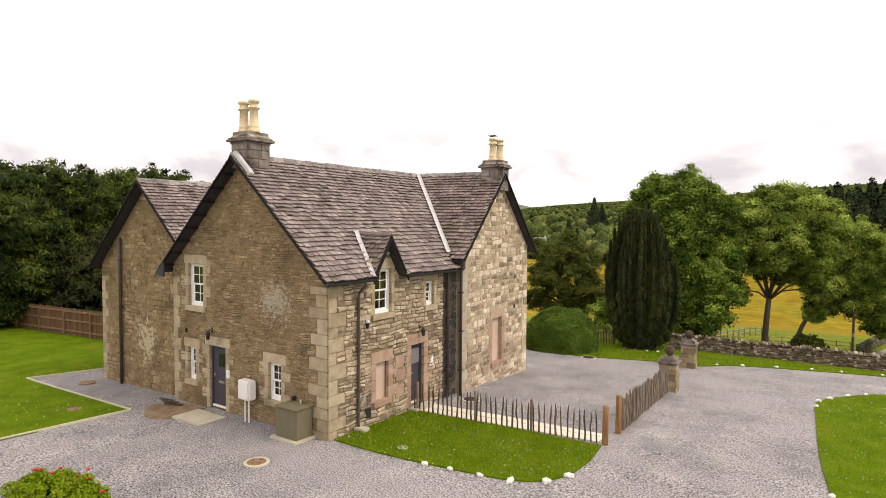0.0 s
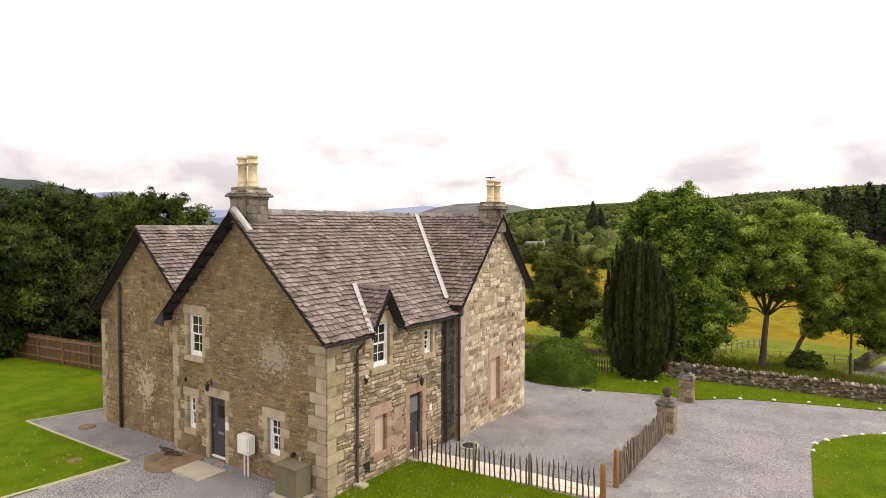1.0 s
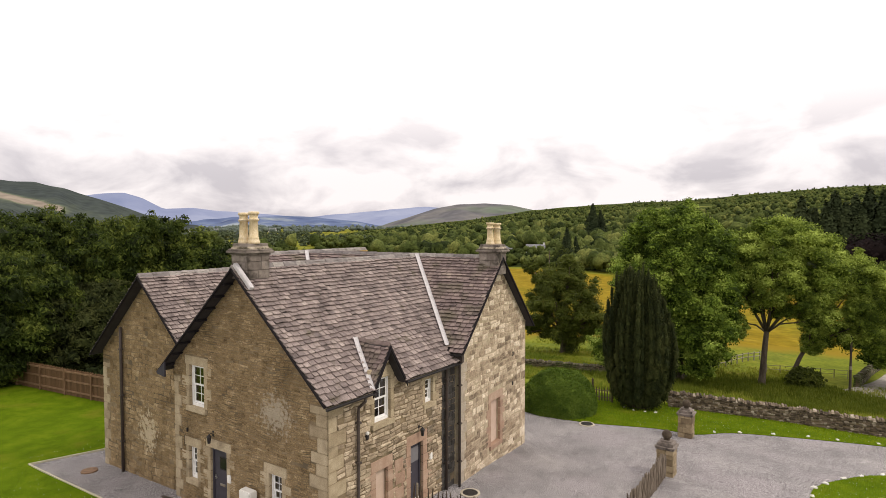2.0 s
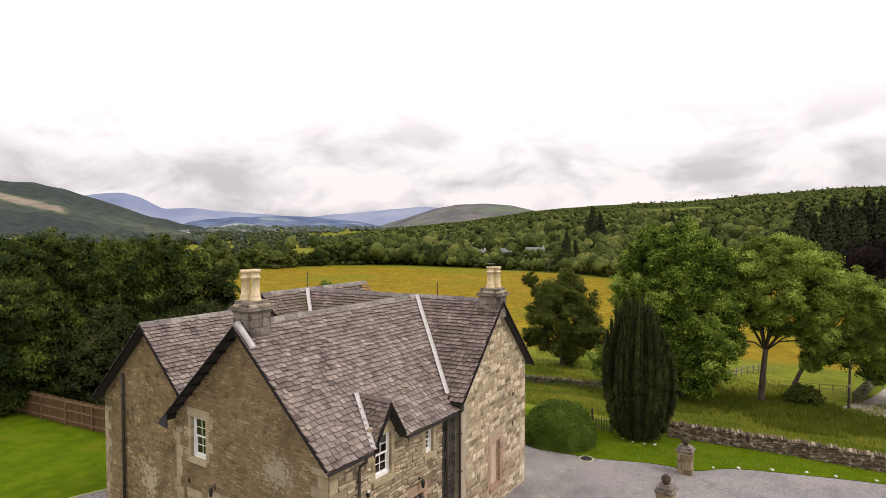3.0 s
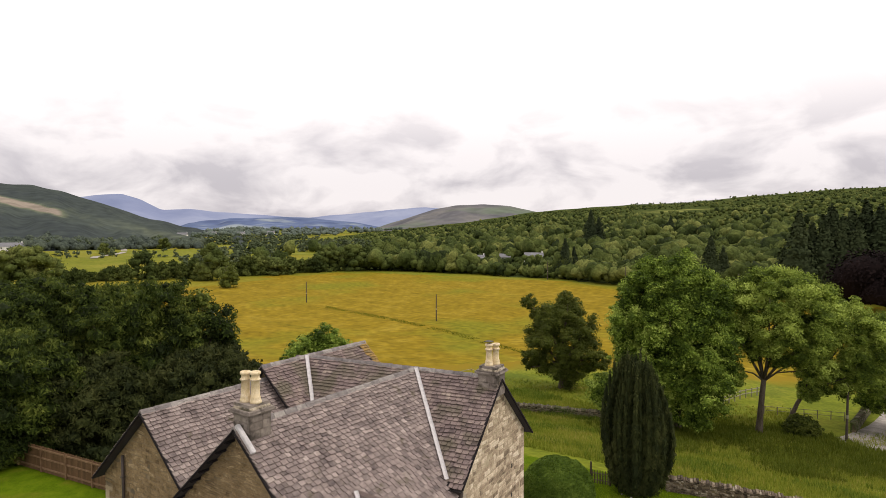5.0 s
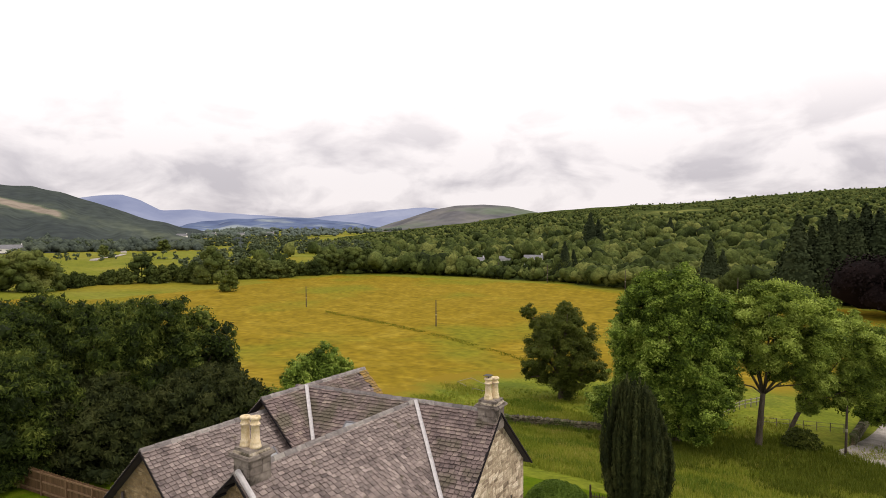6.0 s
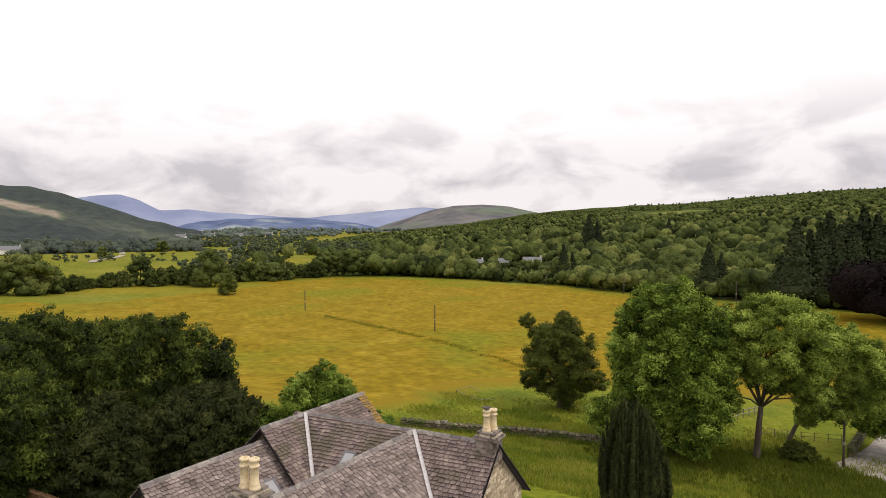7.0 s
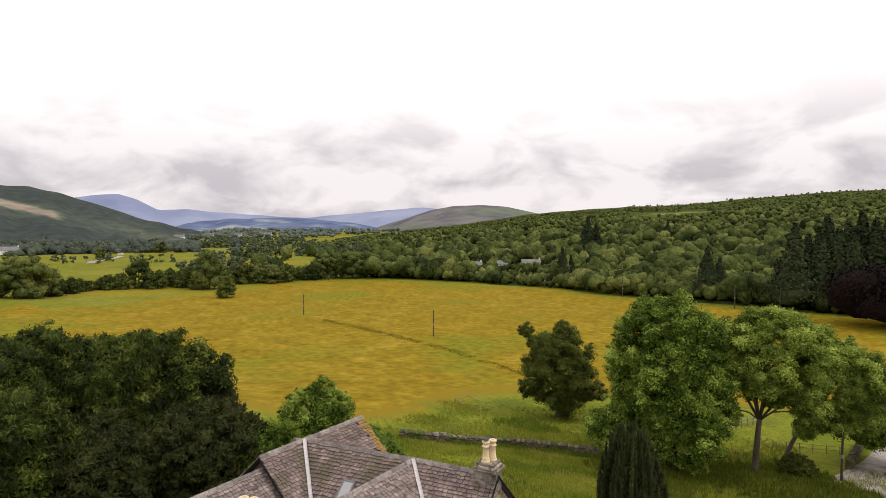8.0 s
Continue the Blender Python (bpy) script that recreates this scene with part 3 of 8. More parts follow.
def wall_mesh(w, length, top, holes, thick=0.5, breaks=()):
    """A thick wall with real openings: columns between the openings' edges. top(u): height of the wall head."""
    us = sorted({0.0, length, *breaks, *[h[0] for h in holes], *[h[1] for h in holes]})
    verts, faces = [], []
    for a, b in zip(us, us[1:]):
        mid = (a + b) / 2
        spans, low = [], w.foot
        for h in sorted([h for h in holes if h[0] < mid < h[1]], key=lambda q: q[2]):
            spans.append((low, low, h[2], h[2]))
            low = h[3]
        spans.append((low, low, top(a + 1e-6), top(b - 1e-6)))
        for z0a, z0b, z1a, z1b in spans:
            k = len(verts)
            for out in (0.0, -thick):
                verts += [w.at(a, z0a, out), w.at(b, z0b, out), w.at(b, z1b, out), w.at(a, z1a, out)]
            faces += [(k, k + 1, k + 2, k + 3), (k + 7, k + 6, k + 5, k + 4), (k, k + 4, k + 5, k + 1), (k + 1, k + 5, k + 6, k + 2), (k + 2, k + 6, k + 7, k + 3), (k + 3, k + 7, k + 4, k)]
    # one connected shell: corners that meet become one
    seen, index, out = {}, [], []
    for v in verts:
        key = (round(v.x, 3), round(v.y, 3), round(v.z, 3))
        if key not in seen:
            seen[key] = len(out)
            out.append(tuple(v))
        index.append(seen[key])
    return out, [tuple(index[i] for i in f) for f in faces if len({index[i] for i in f}) == len(f)]


def pillow(rng, du, dv, out):
    """One hewn stone, face out, edges drawn in: 12 points, 9 faces; u, v, out."""
    j = lambda s: rng.uniform(-s, s)
    e = min(du, dv)
    b = [(0, 0), (du, 0), (du, dv), (0, dv)]
    ring0 = [(p[0], p[1], -0.02) for p in b]
    ring1 = [(p[0] + j(0.17) * e, p[1] + j(0.17) * e, out * 0.55) for p in b]
    c = (du / 2, dv / 2)
    ring2 = [(p[0] + (0.16 * e if p[0] < c[0] else -0.16 * e) + j(0.10) * e, p[1] + (0.16 * e if p[1] < c[1] else -0.16 * e) + j(0.10) * e, out * rng.uniform(0.7, 1.3)) for p in b]
    pts = ring0 + ring1 + ring2
    fs = [(8, 9, 10, 11)]
    for r in (0, 4):
        for i in range(4):
            fs.append((r + i, r + (i + 1) % 4, r + 4 + (i + 1) % 4, r + 4 + i))
    return pts, fs


STONE_COUNT = {}


def masonry(wall_ob, w, length, top, holes, material, courses, widths, out, seed, singles=None, gap=0.012, foot=-0.3, breaks=(), wave=0.05):
    """Lays stones on a wall in uneven courses. singles(u, v): True where each stone is an object of its own."""
    rng = random.Random(seed)
    verts, faces = [], []
    v = foot
    vmax = max(top(u) for u in (0, length, *breaks))
    def cut(u, v, du, dv, out_list):
        """Splits a patch of wall into stones, wide ones as a rule, small ones between them."""
        if dv > courses[1] or (dv > courses[0] * 1.7 and rng.random() < 0.5):
            k = rng.uniform(0.33, 0.67)
            cut(u, v, du, dv * k, out_list)
            cut(u, v + dv * k, du, dv * (1 - k), out_list)
        elif du > widths[1] * (0.6 + 0.4 * dv / courses[1]) or (du > widths[0] * 2.2 and rng.random() < 0.45):
            k = rng.uniform(0.3, 0.7)
            cut(u, v, du * k, dv, out_list)
            cut(u + du * k, v, du * (1 - k), dv, out_list)
        else:
            out_list.append((u, v, du, dv))

    while v < vmax:
        dv = rng.uniform(0.8, 1.9) * courses[1]
        bare = lambda u, v_, d_: top(u) > v_ + d_ * 0.8 and not any(h[0] - 0.005 < u < h[1] + 0.005 and v_ < h[3] and v_ + d_ > h[2] for h in holes)
        n = 200
        stones = []
        # a course that meets an opening or the roof's slope is laid in thinner rows
        rows = 1 if all(bare((i + 0.5) / n * length, v, dv) for i in range(n)) else max(1, round(dv / courses[0] / 1.3))
        for row in range(rows):
            v0, d0 = v + dv * row / rows, dv / rows
            ok = [bare((i + 0.5) / n * length, v0, d0) for i in range(n)]
            i = 0
            while i < n:
                if not ok[i]:
                    i += 1
                    continue
                k = i
                while k < n and ok[k]:
                    k += 1
                u, b = i / n * length, k / n * length
                while u < b - 0.03:
                    du = min(rng.uniform(0.7, 2.0) * widths[1], b - u)
                    if b - u - du < widths[0]:
                        du = b - u
                    cut(u, v0, du, d0, stones)
                    u += du
                i = k
        for pu, pv, pdu, pdv in stones:
            if rng.random() < 0.03:
                continue
            pts, fs = pillow(rng, pdu - gap * rng.uniform(0.6, 1.8), pdv - gap * rng.uniform(0.6, 1.8), out * rng.uniform(0.4, 1.5))
            wob = lambda a_, b_: (b_ + wave * noise.noise((a_ * 0.55 + seed, b_ * 2.2, seed)) + 0.55 * wave * noise.noise((a_ * 3.2, b_ * 3.6, seed + 3)))
            sway = lambda a_, b_: a_ + 0.7 * wave * noise.noise((a_ * 3.1, b_ * 4.3, seed + 9)) * min(1.0, 4 * a_, 4 * (length - a_))
            co = [tuple(w.at(sway(pu + p[0], pv + p[1]), wob(pu + p[0], pv + p[1]), p[2])) for p in pts]
            if singles and singles(pu, pv) and STONE_COUNT.get(wall_ob.name, 0) < 300:
                STONE_COUNT[wall_ob.name] = STONE_COUNT.get(wall_ob.name, 0) + 1
                c = Vector(co[0])
                ob = raw("stone", [tuple(Vector(q) - c) for q in co], fs, material, wall_ob)
                ob.location = c
            else:
                k = len(verts)
                verts += co
                faces += [tuple(k + q for q in f) for f in fs]
        v += dv
    if verts:
        raw("stone_coursing", verts, faces, material, wall_ob, kind="stuff")


def dressed(wall_ob, w, u0, u1, v0, v1, out, material, name="dressed_stone", depth=0.10, bev=0.012, label=""):
    """One dressed block set proud of the wall."""
    bm = bmesh.new()
    box(bm, 0, -depth, 0, u1 - u0 - 0.008, out, v1 - v0 - 0.008, bevel=bev)
    for q in bm.verts:
        q.co = w.at(u0 + q.co.x, v0 + q.co.z, q.co.y)
    bmesh.ops.recalc_face_normals(bm, faces=bm.faces[:])
    return part(name, bm, material, wall_ob, label)


def surround(wall_ob, w, u0, u1, v0, v1, material, seed, sill=True, out=0.014, lintel=0.30, jamb=(0.18, 0.42)):
    """Lintel, jamb blocks and sill round an opening. Returns the area that they cover."""
    rng = random.Random(seed)
    dressed(wall_ob, w, u0 - 0.24, u1 + 0.24, v1 - 0.008, v1 + lintel, out, material, "lintel")
    for side in (0, 1):
        v = v0
        k = rng.randint(0, 1)
        while v < v1 - 0.05:
            h = min(rng.uniform(0.26, 0.38), v1 - v)
            if v1 - v - h < 0.12:
                h = v1 - v
            d = jamb[1] if k % 2 else jamb[0]
            a, b = (u0 - d, u0 + 0.010) if side == 0 else (u1 - 0.010, u1 + d)
            dressed(wall_ob, w, a, b, v, v + h, out, material, "jamb_stone")
            v += h
            k += 1
    if sill:
        dressed(wall_ob, w, u0 - 0.14, u1 + 0.14, v0 - 0.17, v0 + 0.012, out + 0.06, material, "sill", depth=0.16)
    return [(u0 - jamb[0], u1 + jamb[0], v0 - (0.17 if sill else 0), v1 + lintel), (u0 - 0.24, u1 + 0.24, v1, v1 + lintel)]


def quoins(wall_ob, w, at_u, side, v0, v1, material, seed, big=0.62, small=0.34, out=0.02):
    """Corner stones, long and short by turns; side 1: they run to higher u."""
    rng = random.Random(seed)
    v, k, cover = v0, seed, []
    while v < v1 - 0.1:
        h = rng.uniform(0.30, 0.44)
        d = (big if k % 2 else small) * rng.uniform(0.9, 1.1)
        a, b = (at_u, at_u + d) if side > 0 else (at_u - d, at_u)
        dressed(wall_ob, w, a, b, v, min(v + h, v1), out, material, "quoin", depth=0.15, bev=0.018)
        cover.append((a, b, v, min(v + h, v1)))
        v += h
        k += 1
    return cover


def sash(w, u0, u1, v0, v1, cols, rows, depth=0.13, label=""):
    """A white sash window: box, two sashes with glazing bars, panes, and behind them a lining coloured as dark as an
    unlit room.
    """
    win = tagged(under(new("window"), house), label or "white painted timber sash window")
    W, H = u1 - u0, v1 - v0

    def put(bm):
        for q in bm.verts:
            q.co = w.at(u0 + q.co.x, v0 + q.co.z, -depth + q.co.y)
        bmesh.ops.recalc_face_normals(bm, faces=bm.faces[:])
        return bm
    f = 0.055
    part("window_frame", put(boxes((0, -0.06, 0, f, 0.03, H), (W - f, -0.06, 0, W, 0.03, H), (f, -0.06, H - f, W - f, 0.03, H), (f, -0.06, 0, W - f, 0.045, 0.09))), M_WHITE, win)
    mid = 0.09 + (H - f - 0.09) * 0.5
    for name, a, b, y in (("lower_sash", 0.09, mid + 0.02, -0.03), ("upper_sash", mid - 0.02, H - f, 0.0)):
        s = 0.045
        rows_ = [(f, y - 0.03, a, f + s, y, b), (W - f - s, y - 0.03, a, W - f, y, b), (f + s, y - 0.03, a, W - f - s, y, a + s * 1.2), (f + s, y - 0.03, b - s, W - f - s, y, b)]
        x0, x1, z0, z1 = f + s, W - f - s, a + s * 1.2, b - s
        for i in range(1, cols):
            c = x0 + (x1 - x0) * i / cols
            rows_.append((c - 0.011, y - 0.025, z0, c + 0.011, y - 0.002, z1))
        for i in range(1, rows):
            c = z0 + (z1 - z0) * i / rows
            for k in range(cols):
                xa, xb = x0 + (x1 - x0) * k / cols + 0.011 * (k > 0), x0 + (x1 - x0) * (k + 1) / cols - 0.011 * (k < cols - 1)
                rows_.append((xa, y - 0.025, c - 0.011, xb, y - 0.002, c + 0.011))
        part(name, put(boxes(*rows_)), M_WHITE, win)
        for i in range(cols):
            for k in range(rows):
                xa, xb = x0 + (x1 - x0) * i / cols + 0.011, x0 + (x1 - x0) * (i + 1) / cols - 0.011
                za, zb = z0 + (z1 - z0) * k / rows + 0.011, z0 + (z1 - z0) * (k + 1) / rows - 0.011
                part("pane", put(boxes((xa, y - 0.016, za, xb, y - 0.011, zb))), M_GLASS, win)
    room = raw("room_lining", *room_box(w, u0 - 0.02, u1 + 0.02, v0 - 0.02, v1 + 0.02, -depth - 0.10, 0.9), M_ROOM, win)
    return win


def room_box(w, u0, u1, v0, v1, front, deep):
    vs = [w.at(u, v, o) for o in (front, front - deep) for u, v in ((u0, v0), (u1, v0), (u1, v1), (u0, v1))]
    return [tuple(v) for v in vs], [(4, 5, 6, 7), (0, 1, 5, 4), (1, 2, 6, 5), (2, 3, 7, 6), (3, 0, 4, 7)]


def put_on(w, bm, u, v, out=0.0):
    """Moves a mesh drawn in (along, out, up) onto a wall."""
    for q in bm.verts:
        q.co = w.at(u + q.co.x, v + q.co.z, out + q.co.y)
    bmesh.ops.recalc_face_normals(bm, faces=bm.faces[:])
    return bm


# -- the four outer walls that show --
wa = Wall(A_W, 0.0, 1, 0)                       # south gable; u runs east
a_len = -A_W
a_top = lambda u: A_Z - 0.10 - SL * abs(A_W + u - A_X)
ux = lambda x: x - A_W
a_holes = [(ux(-5.42), ux(-4.57), -0.02, 2.05), (ux(-2.50), ux(-1.93), 0.74, 1.88), (ux(-6.63), ux(-6.17), 0.74, 1.86), (ux(-6.56), ux(-5.74), 3.26, 4.68)]
front = raw("front_wall", *wall_mesh(wa, a_len, a_top, a_holes, breaks=(ux(A_X),)), M_MORTAR, house, "gable wall of thin brown rubble courses")
cover = list(a_holes)
for i, h in enumerate(a_holes):
    cover += surround(front, wa, *h[:2], h[2], h[3], M_QUOIN, 10 + i, sill=i > 0)
cover += quoins(front, wa, a_len, -1, -0.1, 4.3, M_QUOIN, 31, 0.75, 0.42) + quoins(front, wa, 0, 1, -0.1, 4.2, M_QUOIN, 32, 0.42, 0.3)
masonry(front, wa, a_len, a_top, cover, M_RUBBLE, (0.055, 0.16), (0.13, 0.56), 0.015, 5, wave=0.09, gap=0.016, singles=lambda u, v: u > 3.2 and v < 2.6, breaks=(ux(A_X),))
for h in a_holes[1:]:
    sash(wa, *h, 2, 2)

ws = Wall(0.0, 0.0, 0, 1)                       # east side of the south block; u runs north
s_len = 6.6
D_C, D_H = 2.38, 5.73                            # dormer: middle and ridge height
dorm = lambda u: D_H - 0.12 - 1.55 * abs(u - D_C)
s_top = lambda u: max(4.62, dorm(u) if abs(u - D_C) < 0.62 else 0)
s_holes = [(1.98, 2.76, 3.30, 4.68), (4.62, 5.08, 3.28, 4.12)]
s_doors = [(3.80, 4.50, 0.0, 2.06)]
s_blind = [(2.04, 2.62, 0.60, 1.79)]
wsb = Wall(0.0, 0.5, 0, 1)                      # its core starts behind the gable's end
back_by = lambda rows, k: [(a - k, b - k, c, d) for a, b, c, d in rows]
side = raw("side_wall", *wall_mesh(wsb, s_len - 0.5, lambda u: s_top(u + 0.5), back_by( s_holes + s_doors + s_blind, 0.5), breaks=(D_C - 1.12, D_C - 0.5, D_C + 0.12)), M_MORTAR, house, "side wall of grey brown rubble")
cover = s_holes + s_doors + s_blind
for i, h in enumerate(s_holes):
    cover += surround(side, ws, *h, M_QUOIN, 40 + i, lintel=0.24 if i else 0.34, jamb=(0.16, 0.36))
for i, h in enumerate(s_doors + s_blind):
    cover += surround(side, ws, *h, M_PINK, 50 + i, sill=i > 0, jamb=(0.24, 0.50), lintel=0.36)
for a, b, c, d in ((2.95, 3.40, 1.45, 1.85), (2.98, 3.48, 1.02, 1.38), (2.98, 3.42, 0.50, 0.90)):
    dressed(side, ws, a, b, c, d, 0.025, M_PINK, "pink_block")
    cover.append((a, b, c, d))
cover += quoins(side, ws, 0, 1, -0.1, 4.4, M_QUOIN, 32, 0.68, 0.38)
# the stretch next to the wing is laid in near-black stone
dark_span = (5.62, 6.6)
masonry(side, ws, dark_span[0], s_top, cover, M_RUBBLE_SIDE, (0.09, 0.32), (0.17, 0.72), 0.034, 6, wave=0.11, gap=0.024, singles=lambda u, v: v < 2.8, breaks=(D_C,))
wd = Wall(0.0, dark_span[0], 0, 1)
masonry(side, wd, s_len - dark_span[0], lambda u: 4.6, [], M_BLACKSTONE, (0.18, 0.30), (0.25, 0.5), 0.03, 7)
for h in s_holes:
    sash(ws, *h, 2 if h[1] - h[0] > 0.6 else 1, 2)
for h in s_blind:
    part("blind_panel", put_on(ws, boxes((0, -0.2, 0, h[1] - h[0], 0, h[3] - h[2])), h[0], h[2], -0.14), M_PINKFILL, side, "blocked window with smooth pink render")

ang = radians(B_ANG)
wb = Wall(*B_O, -math.sin(ang), math.cos(ang))   # east gable of the wing; u runs north
BSL = (B_Z - B_EZ) / (B_W / 2 + 0.32)
b_top = lambda u: B_Z - 0.10 - BSL * abs(u - B_W / 2)
b_holes = [(2.72, 3.62, 0.42, 2.24)]
gable = raw("gable_wall", *wall_mesh(wb, B_W, b_top, b_holes, breaks=(B_W / 2,)), M_MORTAR_PALE, house, "gable wall of squared buff sandstone blocks")
cover = list(b_holes) + surround(gable, wb, *b_holes[0], M_PINK, 60, jamb=(0.26, 0.44), lintel=0.34)
cover += quoins(gable, wb, 0, 1, -0.5, 4.6, M_QUOINPALE, 61, 0.55, 0.42) + quoins(gable, wb, B_W, -1, -0.6, 4.6, M_BLOCK, 62, 0.6, 0.4)
masonry(gable, wb, B_W, b_top, cover, M_BLOCK, (0.15, 0.48), (0.24, 0.86), 0.016, 8, singles=lambda u, v: v < 4.4, gap=0.034, foot=-0.6, breaks=(B_W / 2,), wave=0.10)
h = b_holes[0]
part("blind_panel", put_on(wb, boxes((0, -0.2, 0, h[1] - h[0], 0, h[3] - h[2])), h[0], h[2], -0.16), M_PINKFILL, gable, "blocked window with smooth pink render")
bu, bn = wb.u, wb.n
br = Vector((math.cos(radians(B_RIDGE)), math.sin(radians(B_RIDGE)), 0))   # along the wing's ridge, outwards
wbs = Wall(*(Vector((*B_O, 0)) - br * 9.0)[:2], br.x, br.y)   # south wall of the wing
raw("wing_south_wall", *wall_mesh(wbs, 8.5, lambda u: 4.7, [], 0.4), M_BLACKSTONE, house, "blackened damp stone in the corner of the wing")
far = Vector((*B_O, 0)) + bu * B_W - br * 0.5
wbn = Wall(far.x, far.y, -br.x, -br.y)
raw("wing_north_wall", *wall_mesh(wbn, 9.5, lambda u: 4.7, [], 0.4), M_MORTAR_PALE, house)

wc = Wall(C_W, C_Y, 1, 0)                        # south gable of the west block
c_len = -0.3 + (A_W - C_W) + 0.3
c_top = lambda u: C_Z - 0.10 - SL * abs(C_W + u - C_X)
west = raw("west_gable_wall", *wall_mesh(wc, c_len, c_top, [], breaks=(C_X - C_W,)), M_MORTAR, house, "gable wall of brown and ochre rubble")
cover = quoins(west, wc, 0, 1, -0.4, 3.9, M_QUOIN, 70, 0.5, 0.32)
masonry(west, wc, c_len, c_top, cover, M_RUBBLE, (0.12, 0.34), (0.18, 0.64), 0.016, 9, wave=0.09, gap=0.022, foot=-0.5, singles=lambda u, v: v < 3.5, breaks=(C_X - C_W,))
wcw = Wall(C_W, 11.8, 0, -1)
raw("west_wall", *wall_mesh(wcw, 11.3 - C_Y, lambda u: 4.35, [], 0.4), M_MORTAR, house)
raw("upper_gable_wall", *wall_mesh(Wall(-12.8, D_Y0, 1, 0, 3.6), 6.7, lambda u: D_Z - 0.10 - SL * abs(-12.8 + u - D_X), [], 0.3, breaks=(D_X + 12.8,)), M_MORTAR, house, "upper gable above the lower roof")
raw("rear_gable_wall", *wall_mesh(Wall(-6.1, D_Y1, -1, 0), 6.7, lambda u: D_Z - 0.10 - SL * abs(-6.1 - u - D_X), [], 0.4, breaks=(-6.1 - D_X,)), M_MORTAR, house)


# -- roofs --
b_org = Vector((*B_O, 0))
b_det = br.x * bu.y - br.y * bu.x
b_v = lambda x, y: ((y - B_O[1]) * br.x - (x - B_O[0]) * br.y) / b_det
z_a = lambda x, y: A_Z - SL * abs(x - A_X)
z_b = lambda x, y: B_Z - BSL * abs(b_v(x, y) - B_W / 2)
z_c = lambda x, y: C_Z - SL * abs(x - C_X)
z_d = lambda x, y: D_Z - SL * abs(x - D_X)
z_o = lambda x, y: D_H - 1.55 * abs(y - D_C) if -1.4 < x < 0.32 and abs(y - D_C) < 0.86 else -9
bp = lambda u, v, z: b_org + br * u + bu * v + Vector((0, 0, z))
roof_sl = tagged(under(new("roof"), house), "steep purple grey slate roofs with stone ridges")


def deck(name, pts, n, material=M_DECK, thick=0.05, parent=roof_sl, label=""):
    pts = [Vector(p) - n * 0.012 for p in pts]
    k = len(pts)
    vs = [tuple(p) for p in pts] + [tuple(p - n * thick) for p in pts]
    fs = [tuple(range(k)), tuple(range(2 * k - 1, k - 1, -1))] + [(i, i + k, (i + 1) % k + k, (i + 1) % k) for i in range(k)]
    bm = bmesh.new()
    bv = [bm.verts.new(v) for v in vs]
    for f in fs:
        bm.faces.new([bv[i] for i in f])
    bmesh.ops.recalc_face_normals(bm, faces=bm.faces[:])
    return part(name, bm, material, parent, label)


def slates(start, e, s, length, run, keep, material, seed, single=None, width=(0.17, 0.29), show=0.185):
    """Courses of slates from the eaves up; e along the eaves, s up the slope."""
    rng = random.Random(seed)
    e, s, start = Vector(e).normalized(), Vector(s).normalized(), Vector(start)
    n = e.cross(s).normalized()
    if n.z < 0:
        n = -n
    verts, faces, count = [], [], 0
    d, row = -0.02, 0
    while d < run:
        # courses get a little shorter towards the ridge, as graded slates do
        ex = show * (1.08 - 0.22 * d / run)
        t = -rng.uniform(0, 0.3)
        while t < length:
            w = rng.uniform(*width)
            a, b = max(t, 0), min(t + w, length)
            t += w
            if b - a < 0.06:
                continue
            c = start + e * ((a + b) / 2) + s * (d + ex / 2)
            if not keep(c.x, c.y, c.z):
                continue
            lo = d + rng.uniform(-0.028, 0.016)
            hi = min(d + ex * 1.12, run)
            lift = 0.050 + rng.uniform(0, 0.026)
            sk = rng.uniform(-0.024, 0.024)
            q = []
            for (p, r, z) in ((a + 0.009 + rng.uniform(0, 0.014), lo, lift), (b - 0.009 - rng.uniform(0, 0.014), lo + sk, lift + rng.uniform(-0.006, 0.006)), (b - 0.006, hi, 0.006), (a + 0.006, hi, 0.006)):
                q.append(start + e * p + s * r + n * z)
            q += [q[0] - n * 0.036, q[1] - n * 0.036, q[2] - n * 0.016, q[3] - n * 0.016]
            fs = [(0, 1, 2, 3), (4, 5, 1, 0), (5, 6, 2, 1), (7, 4, 0, 3), (6, 7, 3, 2)]
            if e.cross(s).z < 0:
                fs = [f[::-1] for f in fs]
            if single and count < 300 and single(c.x, c.y, c.z):
                count += 1
                ob = raw("slate", [tuple(v - q[0]) for v in q], fs, material, roof_sl)
                ob.location = q[0]
            else:
                k = len(verts)
                verts += [tuple(v) for v in q]
                faces += [tuple(k + i for i in f) for f in fs]
        d += ex
        row += 1
    raw("slate_coursing", verts, faces, material, roof_sl, kind="stuff")


EO, EB = 0.40, 0.30                                       # overhang of the verges; of the wing's verge
sa = 1 / math.sqrt(1 + SL * SL)
up_e, up_w = Vector((-sa, 0, SL * sa)), Vector((sa, 0, SL * sa))   # up the east slope, up the west slope
n_e, n_w = Vector((SL * sa, 0, sa)), Vector((-SL * sa, 0, sa))
AE, AW_E = 0.33, A_W - 0.38
za = lambda x: z_a(x, 0)
y_j = 9.2                                       # where the south block's ridge dies into the wing
